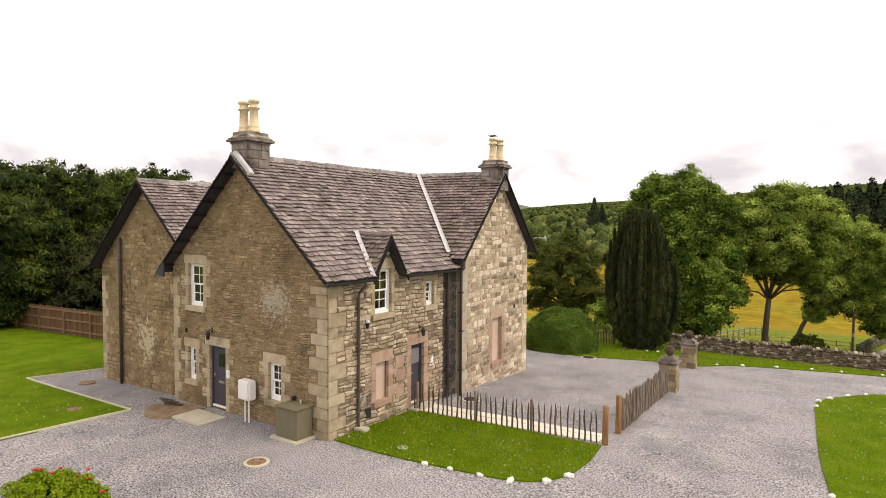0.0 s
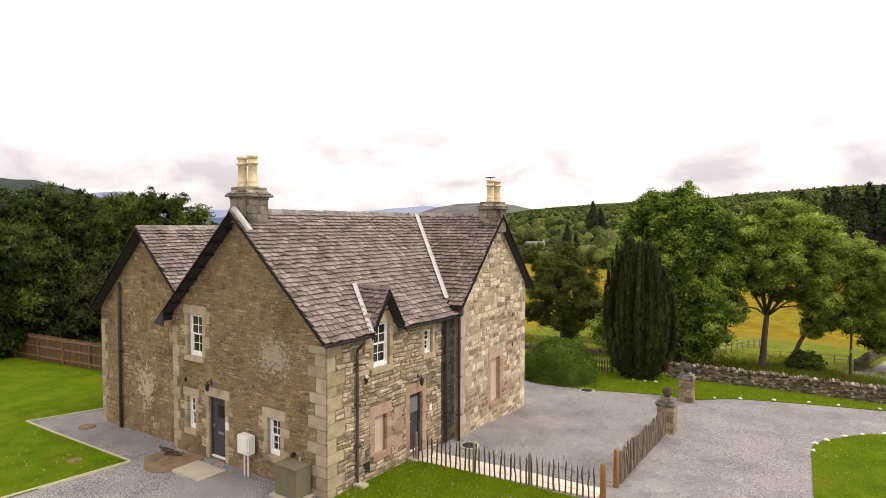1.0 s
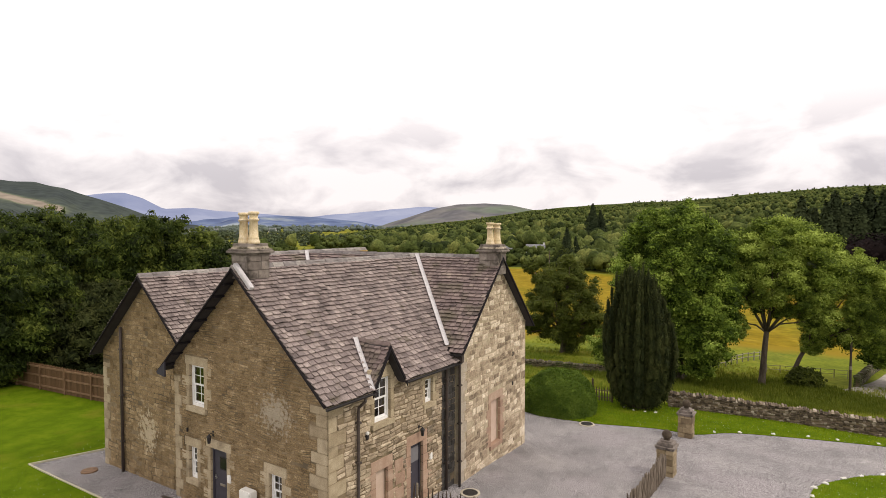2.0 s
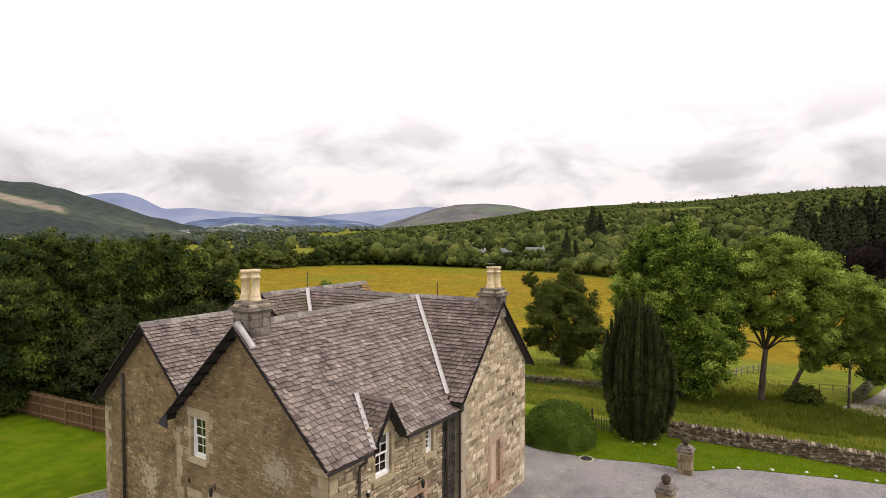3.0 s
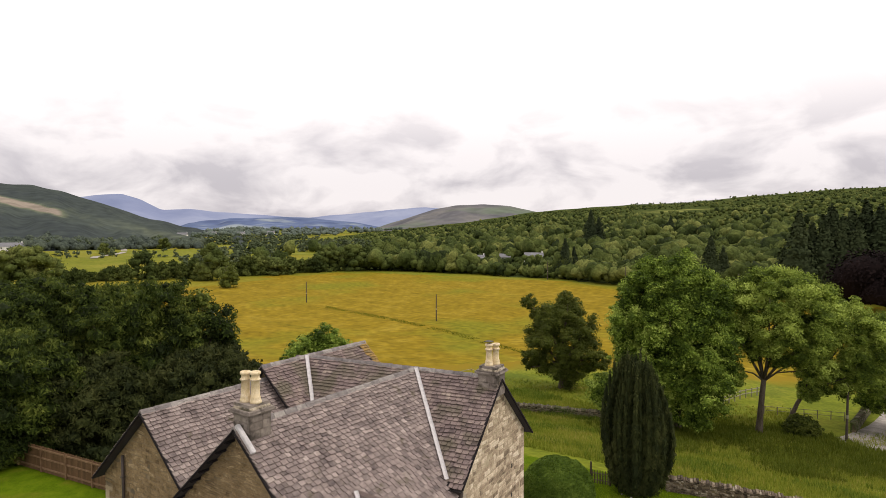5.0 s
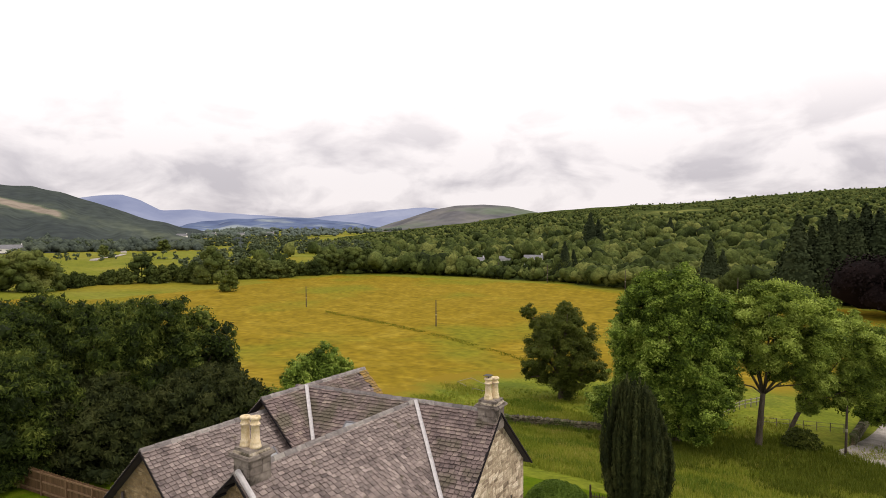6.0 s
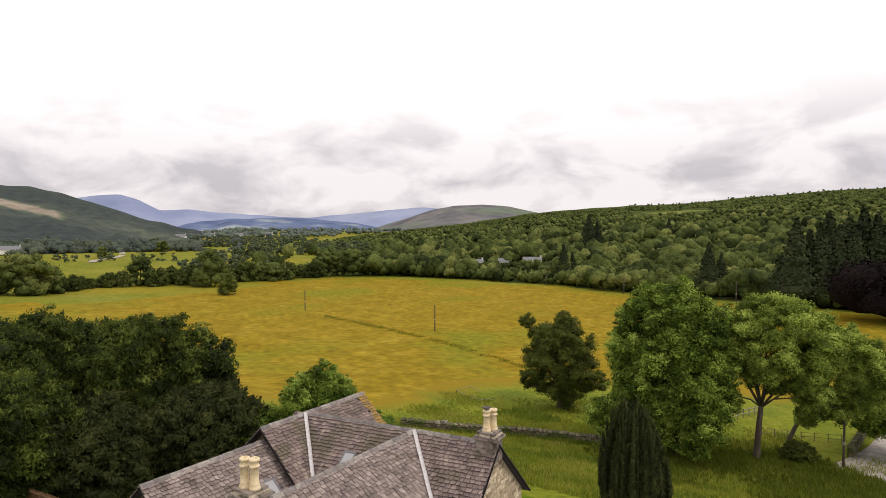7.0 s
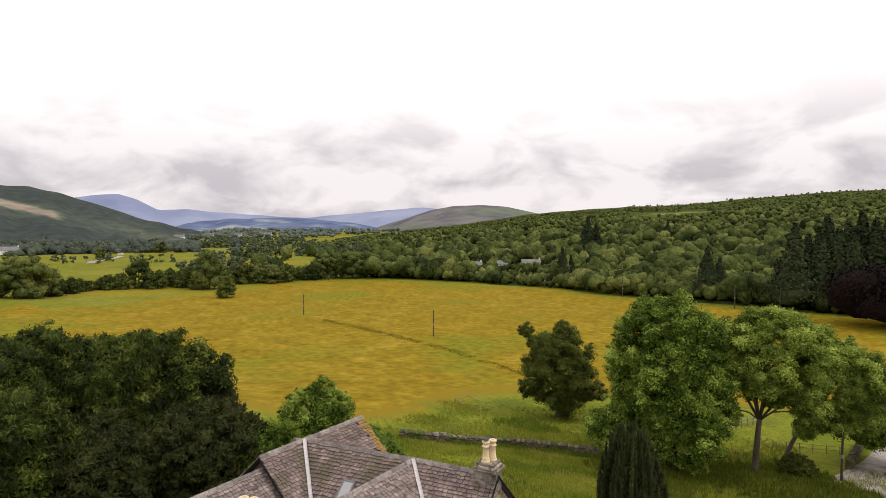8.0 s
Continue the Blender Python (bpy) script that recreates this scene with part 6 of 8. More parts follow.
for z in (0.24, 0.84, 1.36):
    for i in range(int(fl / 2.4)):
        p, q = fd * (i * 2.4 + 0.1) + fn * 0.03, fd * (i * 2.4 + 2.4) + fn * 0.03
        g = land(fx0 + p.x, fy0 + p.y) - land(fx0, fy0)
        raw("rail", [tuple(o + fn * d + Vector((0, 0, g + z + h))) for o in (p, q) for d, h in ((0, 0), (0.05, 0), (0.05, 0.09), (0, 0.09))], [(3, 2, 1, 0), (4, 5, 6, 7), (0, 1, 5, 4), (1, 2, 6, 5), (2, 3, 7, 6), (3, 0, 4, 7)], M_FENCERAIL, back)

# small picket gate by the clipped shrub
wick = thing("picket_gate", -0.35, 21.9, land(-0.35, 21.9), "small dark weathered picket gate beside the clipped shrub", "gate")
for i in range(7):
    raw("picket", *bar_between((i * 0.15, i * 0.03, 0.05), (i * 0.15, i * 0.03, 0.85), 0.035, 0.012, i + 70, 0.005), M_CHESTNUT, wick)
for z in (0.25, 0.65):
    part("rail", tube([(-0.03, -0.01, z), (0.95, 0.19, z)], 0.03, 6), M_CHESTNUT, wick)
for x, y, hgt in ((-0.08, 0, 1.25), (1.02, 0.2, 1.0)):
    part("post", lathe([(0.06, -0.2), (0.06, hgt), (0.03, hgt + 0.05)], 8, (x, y, 0)), M_CHESTNUT, wick)


def wire_pole(x, y, hgt, label, rad=0.13, arm=False):
    p = thing("utility_pole", x, y, land(x, y), label, "pole", "timber poles across the fields")
    part("shaft", lathe([(rad, -0.4), (rad * 0.95, 0.5), (rad * 0.7, hgt), (rad * 0.3, hgt + 0.1)], 10), M_POLE, p, smooth=True)
    part("marker_band", lathe([(rad * 0.9 + 0.012, hgt * 0.42), (rad * 0.9 + 0.014, hgt * 0.43), (rad * 0.88 + 0.014, hgt * 0.47), (rad * 0.88 + 0.012, hgt * 0.48)], 10, cap=False), M_RAIL, p)
    if arm:
        part("crossarm", boxes((-0.7, -0.06, hgt - 0.35, 0.7, 0.06, hgt - 0.23), bevel=0.01), M_POLE, p)


wire_pole(12.03, 58.9, 5.6, "dark timber pole beside the farm track")
wire_pole(-76, 114.5, 6.8, "dark timber pole standing in the golden meadow", 0.16)
wire_pole(-132, 122.2, 6.6, "dark timber pole standing in the golden meadow", 0.17)
wire_pole(-206, 146, 7.0, "far timber pole by a dark shrub", 0.2)
for x, y in ((-100, 236), (-62, 226), (-128, 242), (-20, 216), (-6, 213), (-160, 246), (-40, 219)):
    wire_pole(x, y, 8.0, "far pale timber pole along the wood's edge", 0.2)

rails = thing("post_and_rail", -2.5, 59.4, land(-2.5, 59.4), "pale timber post and rail fence below the trees", "fence")
pr = [(-2.5, 59.4), (-0.7, 67.2), (0.6, 74.2), (2.5, 79)]
for (x0, y0), (x1, y1) in zip(pr, pr[1:]):
    for z in (0.55, 1.0):
        part("rail", tube([(x0 + 2.5, y0 - 59.4, land(x0, y0) - land(-2.5, 59.4) + z), (x1 + 2.5, y1 - 59.4, land(x1, y1) - land(-2.5, 59.4) + z)], 0.065, 6), M_RAIL, rails)
for i in range(12):
    t = i / 11 * (len(pr) - 1)
    k = min(int(t), len(pr) - 2)
    x, y = pr[k][0] + (pr[k + 1][0] - pr[k][0]) * (t - k), pr[k][1] + (pr[k + 1][1] - pr[k][1]) * (t - k)
    part("post", lathe([(0.08, -0.2), (0.08, 1.15), (0.05, 1.2)], 8, (x + 2.5, y - 59.4, land(x, y) - land(-2.5, 59.4))), M_RAIL, rails)

rail2 = thing("post_and_rail", 4.0, 66.5, land(4.0, 66.5), "thin timber rail fence behind the tall trees", "fence")
for i in range(7):
    x, y = i * 1.3, i * 0.55
    part("post", lathe([(0.045, -0.2), (0.045, 1.0), (0.03, 1.03)], 8, (x, y, land(4 + x, 66.5 + y) - land(4, 66.5))), M_CHESTPALE, rail2)
for z in (0.5, 0.95):
    part("rail", tube([(0, 0, z), (7.8, 3.3, land(11.8, 69.8) - land(4, 66.5) + z)], 0.028, 6), M_RAIL, rail2)

trough = thing("water_trough", -24.9, 41.2, land(-24.9, 41.2), "grey galvanised water trough by the field wall", "trough", turn=38)
bm = bmesh.new()
box(bm, -1.3, -0.35, 0.1, 1.3, 0.35, 0.75, bevel=0.03)
part("basin", bm, M_TROUGH, trough)
part("rim", boxes((-1.36, -0.41, 0.752, 1.36, -0.30, 0.80), (-1.36, 0.30, 0.752, 1.36, 0.41, 0.80), bevel=0.01), M_TROUGH, trough)
for x in (-1.0, 1.0):
    part("foot", boxes((x - 0.1, -0.3, -0.15, x + 0.1, 0.3, 0.1)), M_TROUGH, trough)

pen = thing("lying_rails", -33, 63.5, land(-33, 63.5), "pale thin timber rails lying in the rough grass", "rails")
for (x0, y0), (x1, y1) in (((-36.2, 63.0), (-36.5, 67.3)), ((-36.5, 67.3), (-32.6, 64.5)), ((-36.2, 63.0), (-33.4, 60.9)), ((-30.1, 59.9), (-29.1, 62.7)), ((-31.9, 60.2), (-30.1, 59.9))):
    part("rail", tube([(x0 + 33, y0 - 63.5, land(x0, y0) - land(-33, 63.5) + 0.30), (x1 + 33, y1 - 63.5, land(x1, y1) - land(-33, 63.5) + 0.30)], 0.038, 6), M_RAIL, pen)
    part("peg", lathe([(0.05, -0.3), (0.05, 0.34)], 6, (x0 + 33, y0 - 63.5, land(x0, y0) - land(-33, 63.5))), M_RAIL, pen)


# ---- trees and shrubs ----
def leaf_quads(rng, pts, out, size, flat=0.55, ratio=0.62, droop=0.0):
    """Small pointed leaf sprays at pts, facing roughly along out. Arrays in, arrays out."""
    n = len(pts)
    nr = out * flat + rng.normal(size=(n, 3)) * (1 - flat)
    nr[:, 2] += 0.25
    nr /= np.linalg.norm(nr, axis=1)[:, None] + 1e-9
    t = np.cross(nr, rng.normal(size=(n, 3)))
    t /= np.linalg.norm(t, axis=1)[:, None] + 1e-9
    t[:, 2] -= droop
    b = np.cross(nr, t)
    s = (size * rng.uniform(0.6, 1.35, n))[:, None]
    v = np.empty((n, 4, 3))
    v[:, 0], v[:, 2] = pts - t * s * 0.5, pts + t * s * 0.5 - nr * s * 0.12
    v[:, 1], v[:, 3] = pts + b * s * ratio * 0.5 + nr * s * 0.06, pts - b * s * ratio * 0.5 + nr * s * 0.06
    return v.reshape(-1, 3), np.arange(4 * n).reshape(n, 4)


def shell(rng, centres, radii, count, lo=0.72, hi=1.06):
    """Points near the skins of a set of lobes, with their outward directions."""
    area = np.array([(r[0] * r[1] + r[0] * r[2] + r[1] * r[2]) for r in radii])
    pick = rng.choice(len(centres), size=count, p=area / area.sum())
    d = rng.normal(size=(count, 3))
    d /= np.linalg.norm(d, axis=1)[:, None]
    k = rng.uniform(lo, hi, count)[:, None]
    return np.array(centres)[pick] + d * np.array(radii)[pick] * k, d


def toned(ob, values):
    """Gives a mesh its own light and dark, one value a point."""
    at = ob.data.attributes.new("tone", "FLOAT", "POINT")
    at.data.foreach_set("value", np.asarray(values, dtype=np.float32))
    return ob


def foliage(name, centres, radii, count, size, material, parent, seed, lo=0.72, hi=1.06, flat=0.55, droop=0.0, label="", ratio=0.62):
    rng = np.random.default_rng(seed)
    p, d = shell(rng, centres, radii, count, lo, hi)
    v, f = leaf_quads(rng, p, d, size, flat, ratio, droop)
    return toned(raw(name, v.tolist(), f.tolist(), material, parent, label), np.repeat(rng.uniform(-0.5, 0.5, count), 4))


ico = bmesh.new()
bmesh.ops.create_icosphere(ico, subdivisions=1, radius=1.0)
ICO_V = np.array([v.co[:] for v in ico.verts])
ICO_F = np.array([[v.index for v in f.verts] for f in ico.faces])
ico.free()


def clumped(name, cs, rs, count, size, material, parent, seed, flat=0.6, droop=0.0, ratio=0.62, core=0.68, up=0.30, keep=0.66):
    """A crown of leaf clumps: sprays on the open skins of the lobes, each lobe closed by a leafy heart toned darker for
    inner shade.
    """
    rng = np.random.default_rng(seed)
    C, R = np.array(cs), np.array(rs)
    area = R[:, 0] * R[:, 1] + 2 * R[:, 0] * R[:, 2]
    pick = rng.choice(len(C), size=int(count * 1.9), p=area / area.sum())
    d = rng.normal(size=(len(pick), 3))
    d /= np.linalg.norm(d, axis=1)[:, None]
    d[:, 2] += up
    d /= np.linalg.norm(d, axis=1)[:, None] + 1e-9
    p = C[pick] + d * R[pick] * rng.uniform(0.62, 1.22, len(pick))[:, None]
    deep = np.zeros(len(pick), dtype=bool)
    for c, r_ in zip(C, R):
        near = (np.abs(p[:, 0] - c[0]) < r_[0]) & (np.abs(p[:, 1] - c[1]) < r_[1])
        q = (p[near] - c) / r_
        deep[np.nonzero(near)[0][(q * q).sum(1) < keep * keep]] = True
    ok = np.nonzero(~deep)[0][:count]
    p, d, pick = p[ok], d[ok], pick[ok]
    tone = rng.uniform(-0.5, 0.5, len(C))
    v, f = leaf_quads(rng, p, d, size, flat, ratio, droop)
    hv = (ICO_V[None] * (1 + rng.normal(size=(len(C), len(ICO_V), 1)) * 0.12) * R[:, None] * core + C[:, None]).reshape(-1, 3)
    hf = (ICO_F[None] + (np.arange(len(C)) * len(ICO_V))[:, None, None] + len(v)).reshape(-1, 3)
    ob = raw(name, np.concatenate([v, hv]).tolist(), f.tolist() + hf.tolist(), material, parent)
    # hearts get a lower tone: shade between the clumps put into the colour
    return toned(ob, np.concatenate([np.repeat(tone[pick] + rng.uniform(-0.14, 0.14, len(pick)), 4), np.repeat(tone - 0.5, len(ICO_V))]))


def lobes_of(seed, n, rx, ry, z0, z1, r0, r1, cx=0.0, cy=0.0, full=2.0, rag=0.16):
    """Lobes spread evenly over an uneven dome-shaped crown, some of them inside it."""
    r = random.Random(seed)
    cs, rs = [], []
    zm, hz = (z0 + z1) / 2, (z1 - z0) / 2
    skin = int(n * 0.8)
    for i in range(n):
        u = 1 - 2 * (i + 0.5) / skin if i < skin else r.uniform(-0.9, 0.9)
        u = min(0.99, max(-0.99, u + r.uniform(-0.05, 0.05)))
        a = i * 2.39996 + r.uniform(-0.3, 0.3)
        q = math.sqrt(1 - u * u)
        d = Vector((q * math.cos(a), q * math.sin(a), u))
        k = (abs(d.x) ** full + abs(d.y) ** full + abs(d.z) ** full) ** (-1 / full)
        k *= 1 + 0.17 * noise.noise(d * 1.7 + Vector((seed, 0, 0))) + r.uniform(-rag, 0.05) if i < skin else r.uniform(0.45, 0.8)
        rad = r.uniform(r0, r1)
        cs.append((cx + rx * d.x * k, cy + ry * d.y * k, zm + hz * d.z * k))
        rs.append((rad, rad, rad * r.uniform(0.65, 0.95)))
    return cs, rs


def twigs_of(seed, cs, rs, each, size=(0.34, 0.62), reach=1.12):
    """Small clumps on the skins of the lobes, more of them on top: they break up the outline."""
    r = random.Random(seed)
    c2, r2 = [], []
    for c, rad in zip(cs, rs):
        for _ in range(each):
            a, u = r.uniform(0, 2 * math.pi), r.uniform(-0.75, 1)
            q = math.sqrt(1 - u * u)
            k = r.uniform(0.55, reach)
            w = rad[0] * r.uniform(*size)
            c2.append((c[0] + rad[0] * k * q * math.cos(a), c[1] + rad[1] * k * q * math.sin(a), c[2] + rad[2] * k * u))
            r2.append((w, w, w * r.uniform(0.45, 0.8)))
    return c2, r2


def limbs(parent, base_r, fork, targets, seed, lean=(0, 0), name="trunk", material=M_BARK):
    """A tapered trunk to the fork, then limbs out to some lobes."""
    r = random.Random(seed)
    f = Vector((lean[0], lean[1], fork))
    bm = tube([(0, 0, -0.5), (0, 0, 0.0), (lean[0] * 0.2, lean[1] * 0.2, fork * 0.3), (lean[0] * 0.6, lean[1] * 0.6, fork * 0.7), f], [base_r * 1.5, base_r * 1.2, base_r * 0.95, base_r * 0.85, base_r * 0.75], 10)
    part(name, bm, material, parent, smooth=True)
    for i, t in enumerate(targets):
        t = Vector(t)
        m1 = f.lerp(t, 0.35) + Vector((r.uniform(-.3, .3), r.uniform(-.3, .3), 0.35))
        m2 = f.lerp(t, 0.7) + Vector((r.uniform(-.3, .3), r.uniform(-.3, .3), 0.25))
        k = base_r * r.uniform(0.32, 0.5)
        part("limb", tube([f - Vector((0, 0, 0.15)), m1, m2, t], [k, k * 0.75, k * 0.5, k * 0.2], 7), material, parent, smooth=True)


def broadleaf(x, y, label, rx, ry, z0, z1, r_lobe, n_leaf, size, material, seed, trunk_r, fork, lean=(0, 0), shift=(0, 0), group="broadleaved trees", name="tree", full=2.4, ratio=0.6, droop=0.0, extra=(), open_=1.4, dense=False, reach=1.25):
    t = thing(name, x, y, land(x, y), label, "tree", group)
    mean_r, girth = (rx + ry + (z1 - z0) / 2) / 3, (r_lobe[0] + r_lobe[1]) / 2
    cs, rs = lobes_of(seed, int(4 * math.pi * mean_r ** 2 / (open_ * girth ** 2)), rx, ry, z0, z1, r_lobe[0], r_lobe[1], cx=shift[0], cy=shift[1], full=full, rag=0.11 * open_)
    for ex, ey, ez, er in extra:
        ec, es = lobes_of(seed + int(ez * 7), 22, er * 0.8, er * 0.8, ez - er * 0.8, ez + er * 0.8, er * 0.22, er * 0.42)
        cs += [(a + ex, b + ey, c) for a, b, c in ec]
        rs += es
    c2, r2 = twigs_of(seed + 500, cs, rs, 3, (0.28, 0.52), reach)
    if dense:
        for k in range(6):
            a, z = k * 2.4, z0 + (z1 - z0) * (0.22 + 0.11 * k)
            cs.append((shift[0] + rx * 0.3 * math.cos(a), shift[1] + ry * 0.3 * math.sin(a), z))
            rs.append((rx * 0.55, ry * 0.55, (z1 - z0) * 0.24))
    limbs(t, trunk_r, fork, [cs[i] for i in range(0, len(cs), max(1, len(cs) // 15))], seed, lean)
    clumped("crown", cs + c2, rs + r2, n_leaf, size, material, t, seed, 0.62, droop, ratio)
    return t


# three tall trees below the garden wall, the one nearest the yew the darkest
broadleaf(-2.2, 51.2, "tall dense green maple tree on the slope", 5.5, 5.4, 2.4, 16.9, (0.5, 1.1), 100000, 0.215, M_LEAF_A, 21, 0.42, 4.0, shift=(-0.6, -0.3), full=2.3, open_=1.5, dense=True, extra=((3.4, -3.4, 5.4, 2.5), (2.6, -3.2, 2.9, 1.7)))
broadleaf(4.7, 55.6, "tall bright green maple tree with a bare grey trunk", 5.6, 5.2, 7.4, 16.5, (0.5, 1.05), 70000, 0.20, M_LEAF_ASH, 22, 0.31, 5.6, (0.3, 0.2), (1.3, 0.6), full=2.0, open_=2.4, extra=((-2.2, -1.5, 6.0, 1.3), (4.6, 1.6, 7.2, 1.9)))
broadleaf(6.8, 59.4, "leaning green maple tree with a thin bent trunk", 4.1, 3.8, 4.2, 13.6, (0.45, 0.85), 52000, 0.19, M_LEAF_ASH, 23, 0.24, 4.2, (1.5, 0.8), (5.0, 1.8), full=2.0, open_=2.3, extra=((2.0, 0.6, 4.4, 1.3),))
broadleaf(-20.3, 64.6, "dark open oak tree with a ragged crown", 4.5, 4.3, 0.5, 12.0, (0.55, 1.15), 52000, 0.20, M_LEAF_DARK, 24, 0.5, 2.8, full=2.0, open_=2.6, extra=((-5.2, 0.5, 11.4, 1.2), (-4.0, 0.4, 9.7, 1.1), (5.4, -0.5, 4.6, 1.5), (-4.2, -1.0, 3.6, 1.4), (0.5, 0, 12.2, 1.3)))
broadleaf(-8.6, 52.5, "rounded green sapling below the tall trees", 2.4, 2.2, 0.2, 4.6, (0.7, 1.2), 9000, 0.26, M_LEAF_A, 25, 0.16, 1.4)
broadleaf(16.5, 68.0, "green tree standing by the farm track", 4.2, 4.0, 2.2, 10.0, (0.8, 1.4), 20000, 0.28, M_LEAF_A, 26, 0.28, 3.2)
# dense group behind the board fence
broadleaf(-40.0, 7.0, "tall dense dark green garden tree", 5.6, 5.4, -0.4, 10.1, (0.5, 0.95), 62000, 0.26, M_LEAF_LEFT, 31, 0.35, 2.4, full=3.2, ratio=0.36, droop=0.4, group="garden trees", dense=True, open_=1.7, reach=1.5)
broadleaf(-33.6, 4.0, "bushy dark green garden tree behind the fence", 4.4, 3.5, -0.4, 7.8, (0.5, 0.9), 48000, 0.26, M_LEAF_LEFT, 32, 0.3, 1.8, full=3.2, ratio=0.36, droop=0.4, group="garden trees", dense=True, open_=1.7, reach=1.5)
broadleaf(-34.8, 12.8, "tall dense dark green garden tree", 4.7, 4.6, -0.4, 10.3, (0.5, 0.95), 62000, 0.26, M_LEAF_LEFT, 33, 0.35, 2.4, full=3.0, ratio=0.36, droop=0.4, group="garden trees", dense=True, open_=1.7, reach=1.5)
broadleaf(-32.2, 17.2, "garden tree with bare twigs showing under a green top", 3.0, 2.8, 3.4, 9.2, (0.5, 1.0), 10000, 0.28, M_LEAF_LEFT, 34, 0.2, 3.0, group="garden trees", open_=3.0)
broadleaf(-44.5, 2.5, "tall dark green garden tree at the lawn's end", 5.0, 4.8, -0.4, 9.9, (0.6, 1.1), 34000, 0.32, M_LEAF_LEFT, 35, 0.35, 2.4, full=3.0, ratio=0.36, droop=0.4, group="garden trees", dense=True, open_=1.7, reach=1.5)
broadleaf(-28.4, 14.8, "low spreading dark yew bush behind the house", 4.8, 3.7, -0.6, 5.6, (0.45, 0.8), 36000, 0.28, M_YEW, 36, 0.25, 0.8, full=3.0, ratio=0.36, droop=0.3, group="garden trees", name="bush", dense=True)
broadleaf(-31.0, 8.6, "low dark yew bush under the garden trees", 4.4, 3.5, -0.6, 5.4, (0.45, 0.8), 30000, 0.28, M_YEW, 37, 0.25, 0.8, full=3.0, ratio=0.36, droop=0.4, group="garden trees", name="bush", dense=True)
broadleaf(-21.0, 20.1, "rounded green laurel tree close behind the house", 2.8, 2.7, -0.6, 7.0, (0.35, 0.7), 36000, 0.18, M_LEAF_A, 38, 0.2, 1.6, extra=((0.4, 0.2, 6.9, 1.3), (1.3, 0.9, 5.9, 1.2), (-1.2, -0.6, 5.8, 1.3)), full=2.2, ratio=0.4, droop=-0.3, group="garden trees", dense=True, open_=1.7, reach=1.5)
broadleaf(-24.4, 17.4, "light green shrub beside the dark yew", 2.0, 1.8, 0.0, 3.8, (0.6, 1.0), 6000, 0.26, M_LEAF_PALE, 39, 0.1, 0.8, group="garden shrubs", name="bush")
broadleaf(-16.9, 21.8, "light green shrub behind the slate roof", 1.9, 1.7, 0.0, 4.0, (0.4, 0.8), 9000, 0.2, M_LEAF_PALE, 40, 0.1, 0.8, group="garden shrubs", name="bush")
broadleaf(8.3, 57.6, "small dark bush under the leaning tree", 1.2, 1.1, 0.0, 1.9, (0.4, 0.6), 2500, 0.28, M_LEAF_DARK, 41, 0.1, 0.4, group="garden shrubs", name="bush")

# columnar yew: upright plumes round hearts whose tone is darkened as shade
yew = thing("yew_tree", 2.15, 22.3, land(2.15, 22.3), "dark columnar yew with upright plumes beside the dry stone wall", "tree", "garden trees")
part("trunk", tube([(0, 0, -0.3), (0, 0, 0.3), (0, 0, 1.4)], [0.75, 0.6, 0.45], 12), M_BARK, yew)
rr = random.Random(9)
pl_c, pl_r = [], []
for i in range(105):
    a, k = rr.uniform(0, 2 * math.pi), math.sqrt(rr.uniform(0.12, 1.0))
    hgt = (7.45 - 0.45 * k ** 4 - 1.5 * k * max(0.0, math.cos(a - 0.5)) ** 2) * rr.uniform(0.90, 1.03)
    base = rr.uniform(0.65, 1.1) if k > 0.6 else 0.8
    for j in range(9):
        t = j / 8
        flare = k * (1.30 + 0.76 * math.sin(math.pi * min(1, 0.05 + t * 0.87)) - 0.12 * t)
        z = base + (hgt - base) * t
        pl_c.append((flare * math.cos(a) * 1.0, flare * math.sin(a) * 1.0, z))
        w = 0.23 * (1 - 0.62 * t)
        pl_r.append((w, w, (hgt - base) / 8 * 0.75))
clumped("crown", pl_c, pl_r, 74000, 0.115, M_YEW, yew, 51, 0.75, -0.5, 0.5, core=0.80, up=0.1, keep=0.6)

hedge = thing("clipped_shrub", -1.15, 18.55, land(-1.15, 18.55), "rounded clipped dark green shrub at the gravel's edge", "shrub", "garden shrubs")
rng_h = np.random.default_rng(61)
h_d = rng_h.normal(size=(32000, 3))
h_d[:, 2] = np.abs(h_d[:, 2]) - 0.12
h_d /= np.linalg.norm(h_d, axis=1)[:, None]
h_k = (np.abs(h_d) ** 2.5).sum(1) ** (-1 / 2.5)
h_w = np.array([1 + 0.045 * noise.noise((*(q * 2.2),)) + 0.03 * noise.noise((*(q * 6.0),)) for q in h_d])
h_p = h_d * (h_k * h_w * rng_h.uniform(0.955, 1.02, len(h_d)))[:, None] * (1.98, 1.78, 2.2)
h_p[:, 2] *= 1 - 0.10 * np.clip((h_p[:, 0] * -0.83 + h_p[:, 1] * -0.56) / 1.9, 0, 1)
hv_, hf_ = leaf_quads(rng_h, h_p, h_d, 0.10, 0.6)
toned(raw("leaves", hv_.tolist(), hf_.tolist(), M_HEDGE, hedge), np.repeat(rng_h.uniform(-0.5, 0.5, len(h_d)), 4))
raw("heart", (ICO_V * np.array((1.72, 1.55, 1.9))).tolist(), ICO_F.tolist(), M_HEDGE, hedge, smooth=True)
part("stems", tube([(0, 0, -0.2), (0, 0, 0.9)], [0.12, 0.06], 8), M_BARK, hedge)

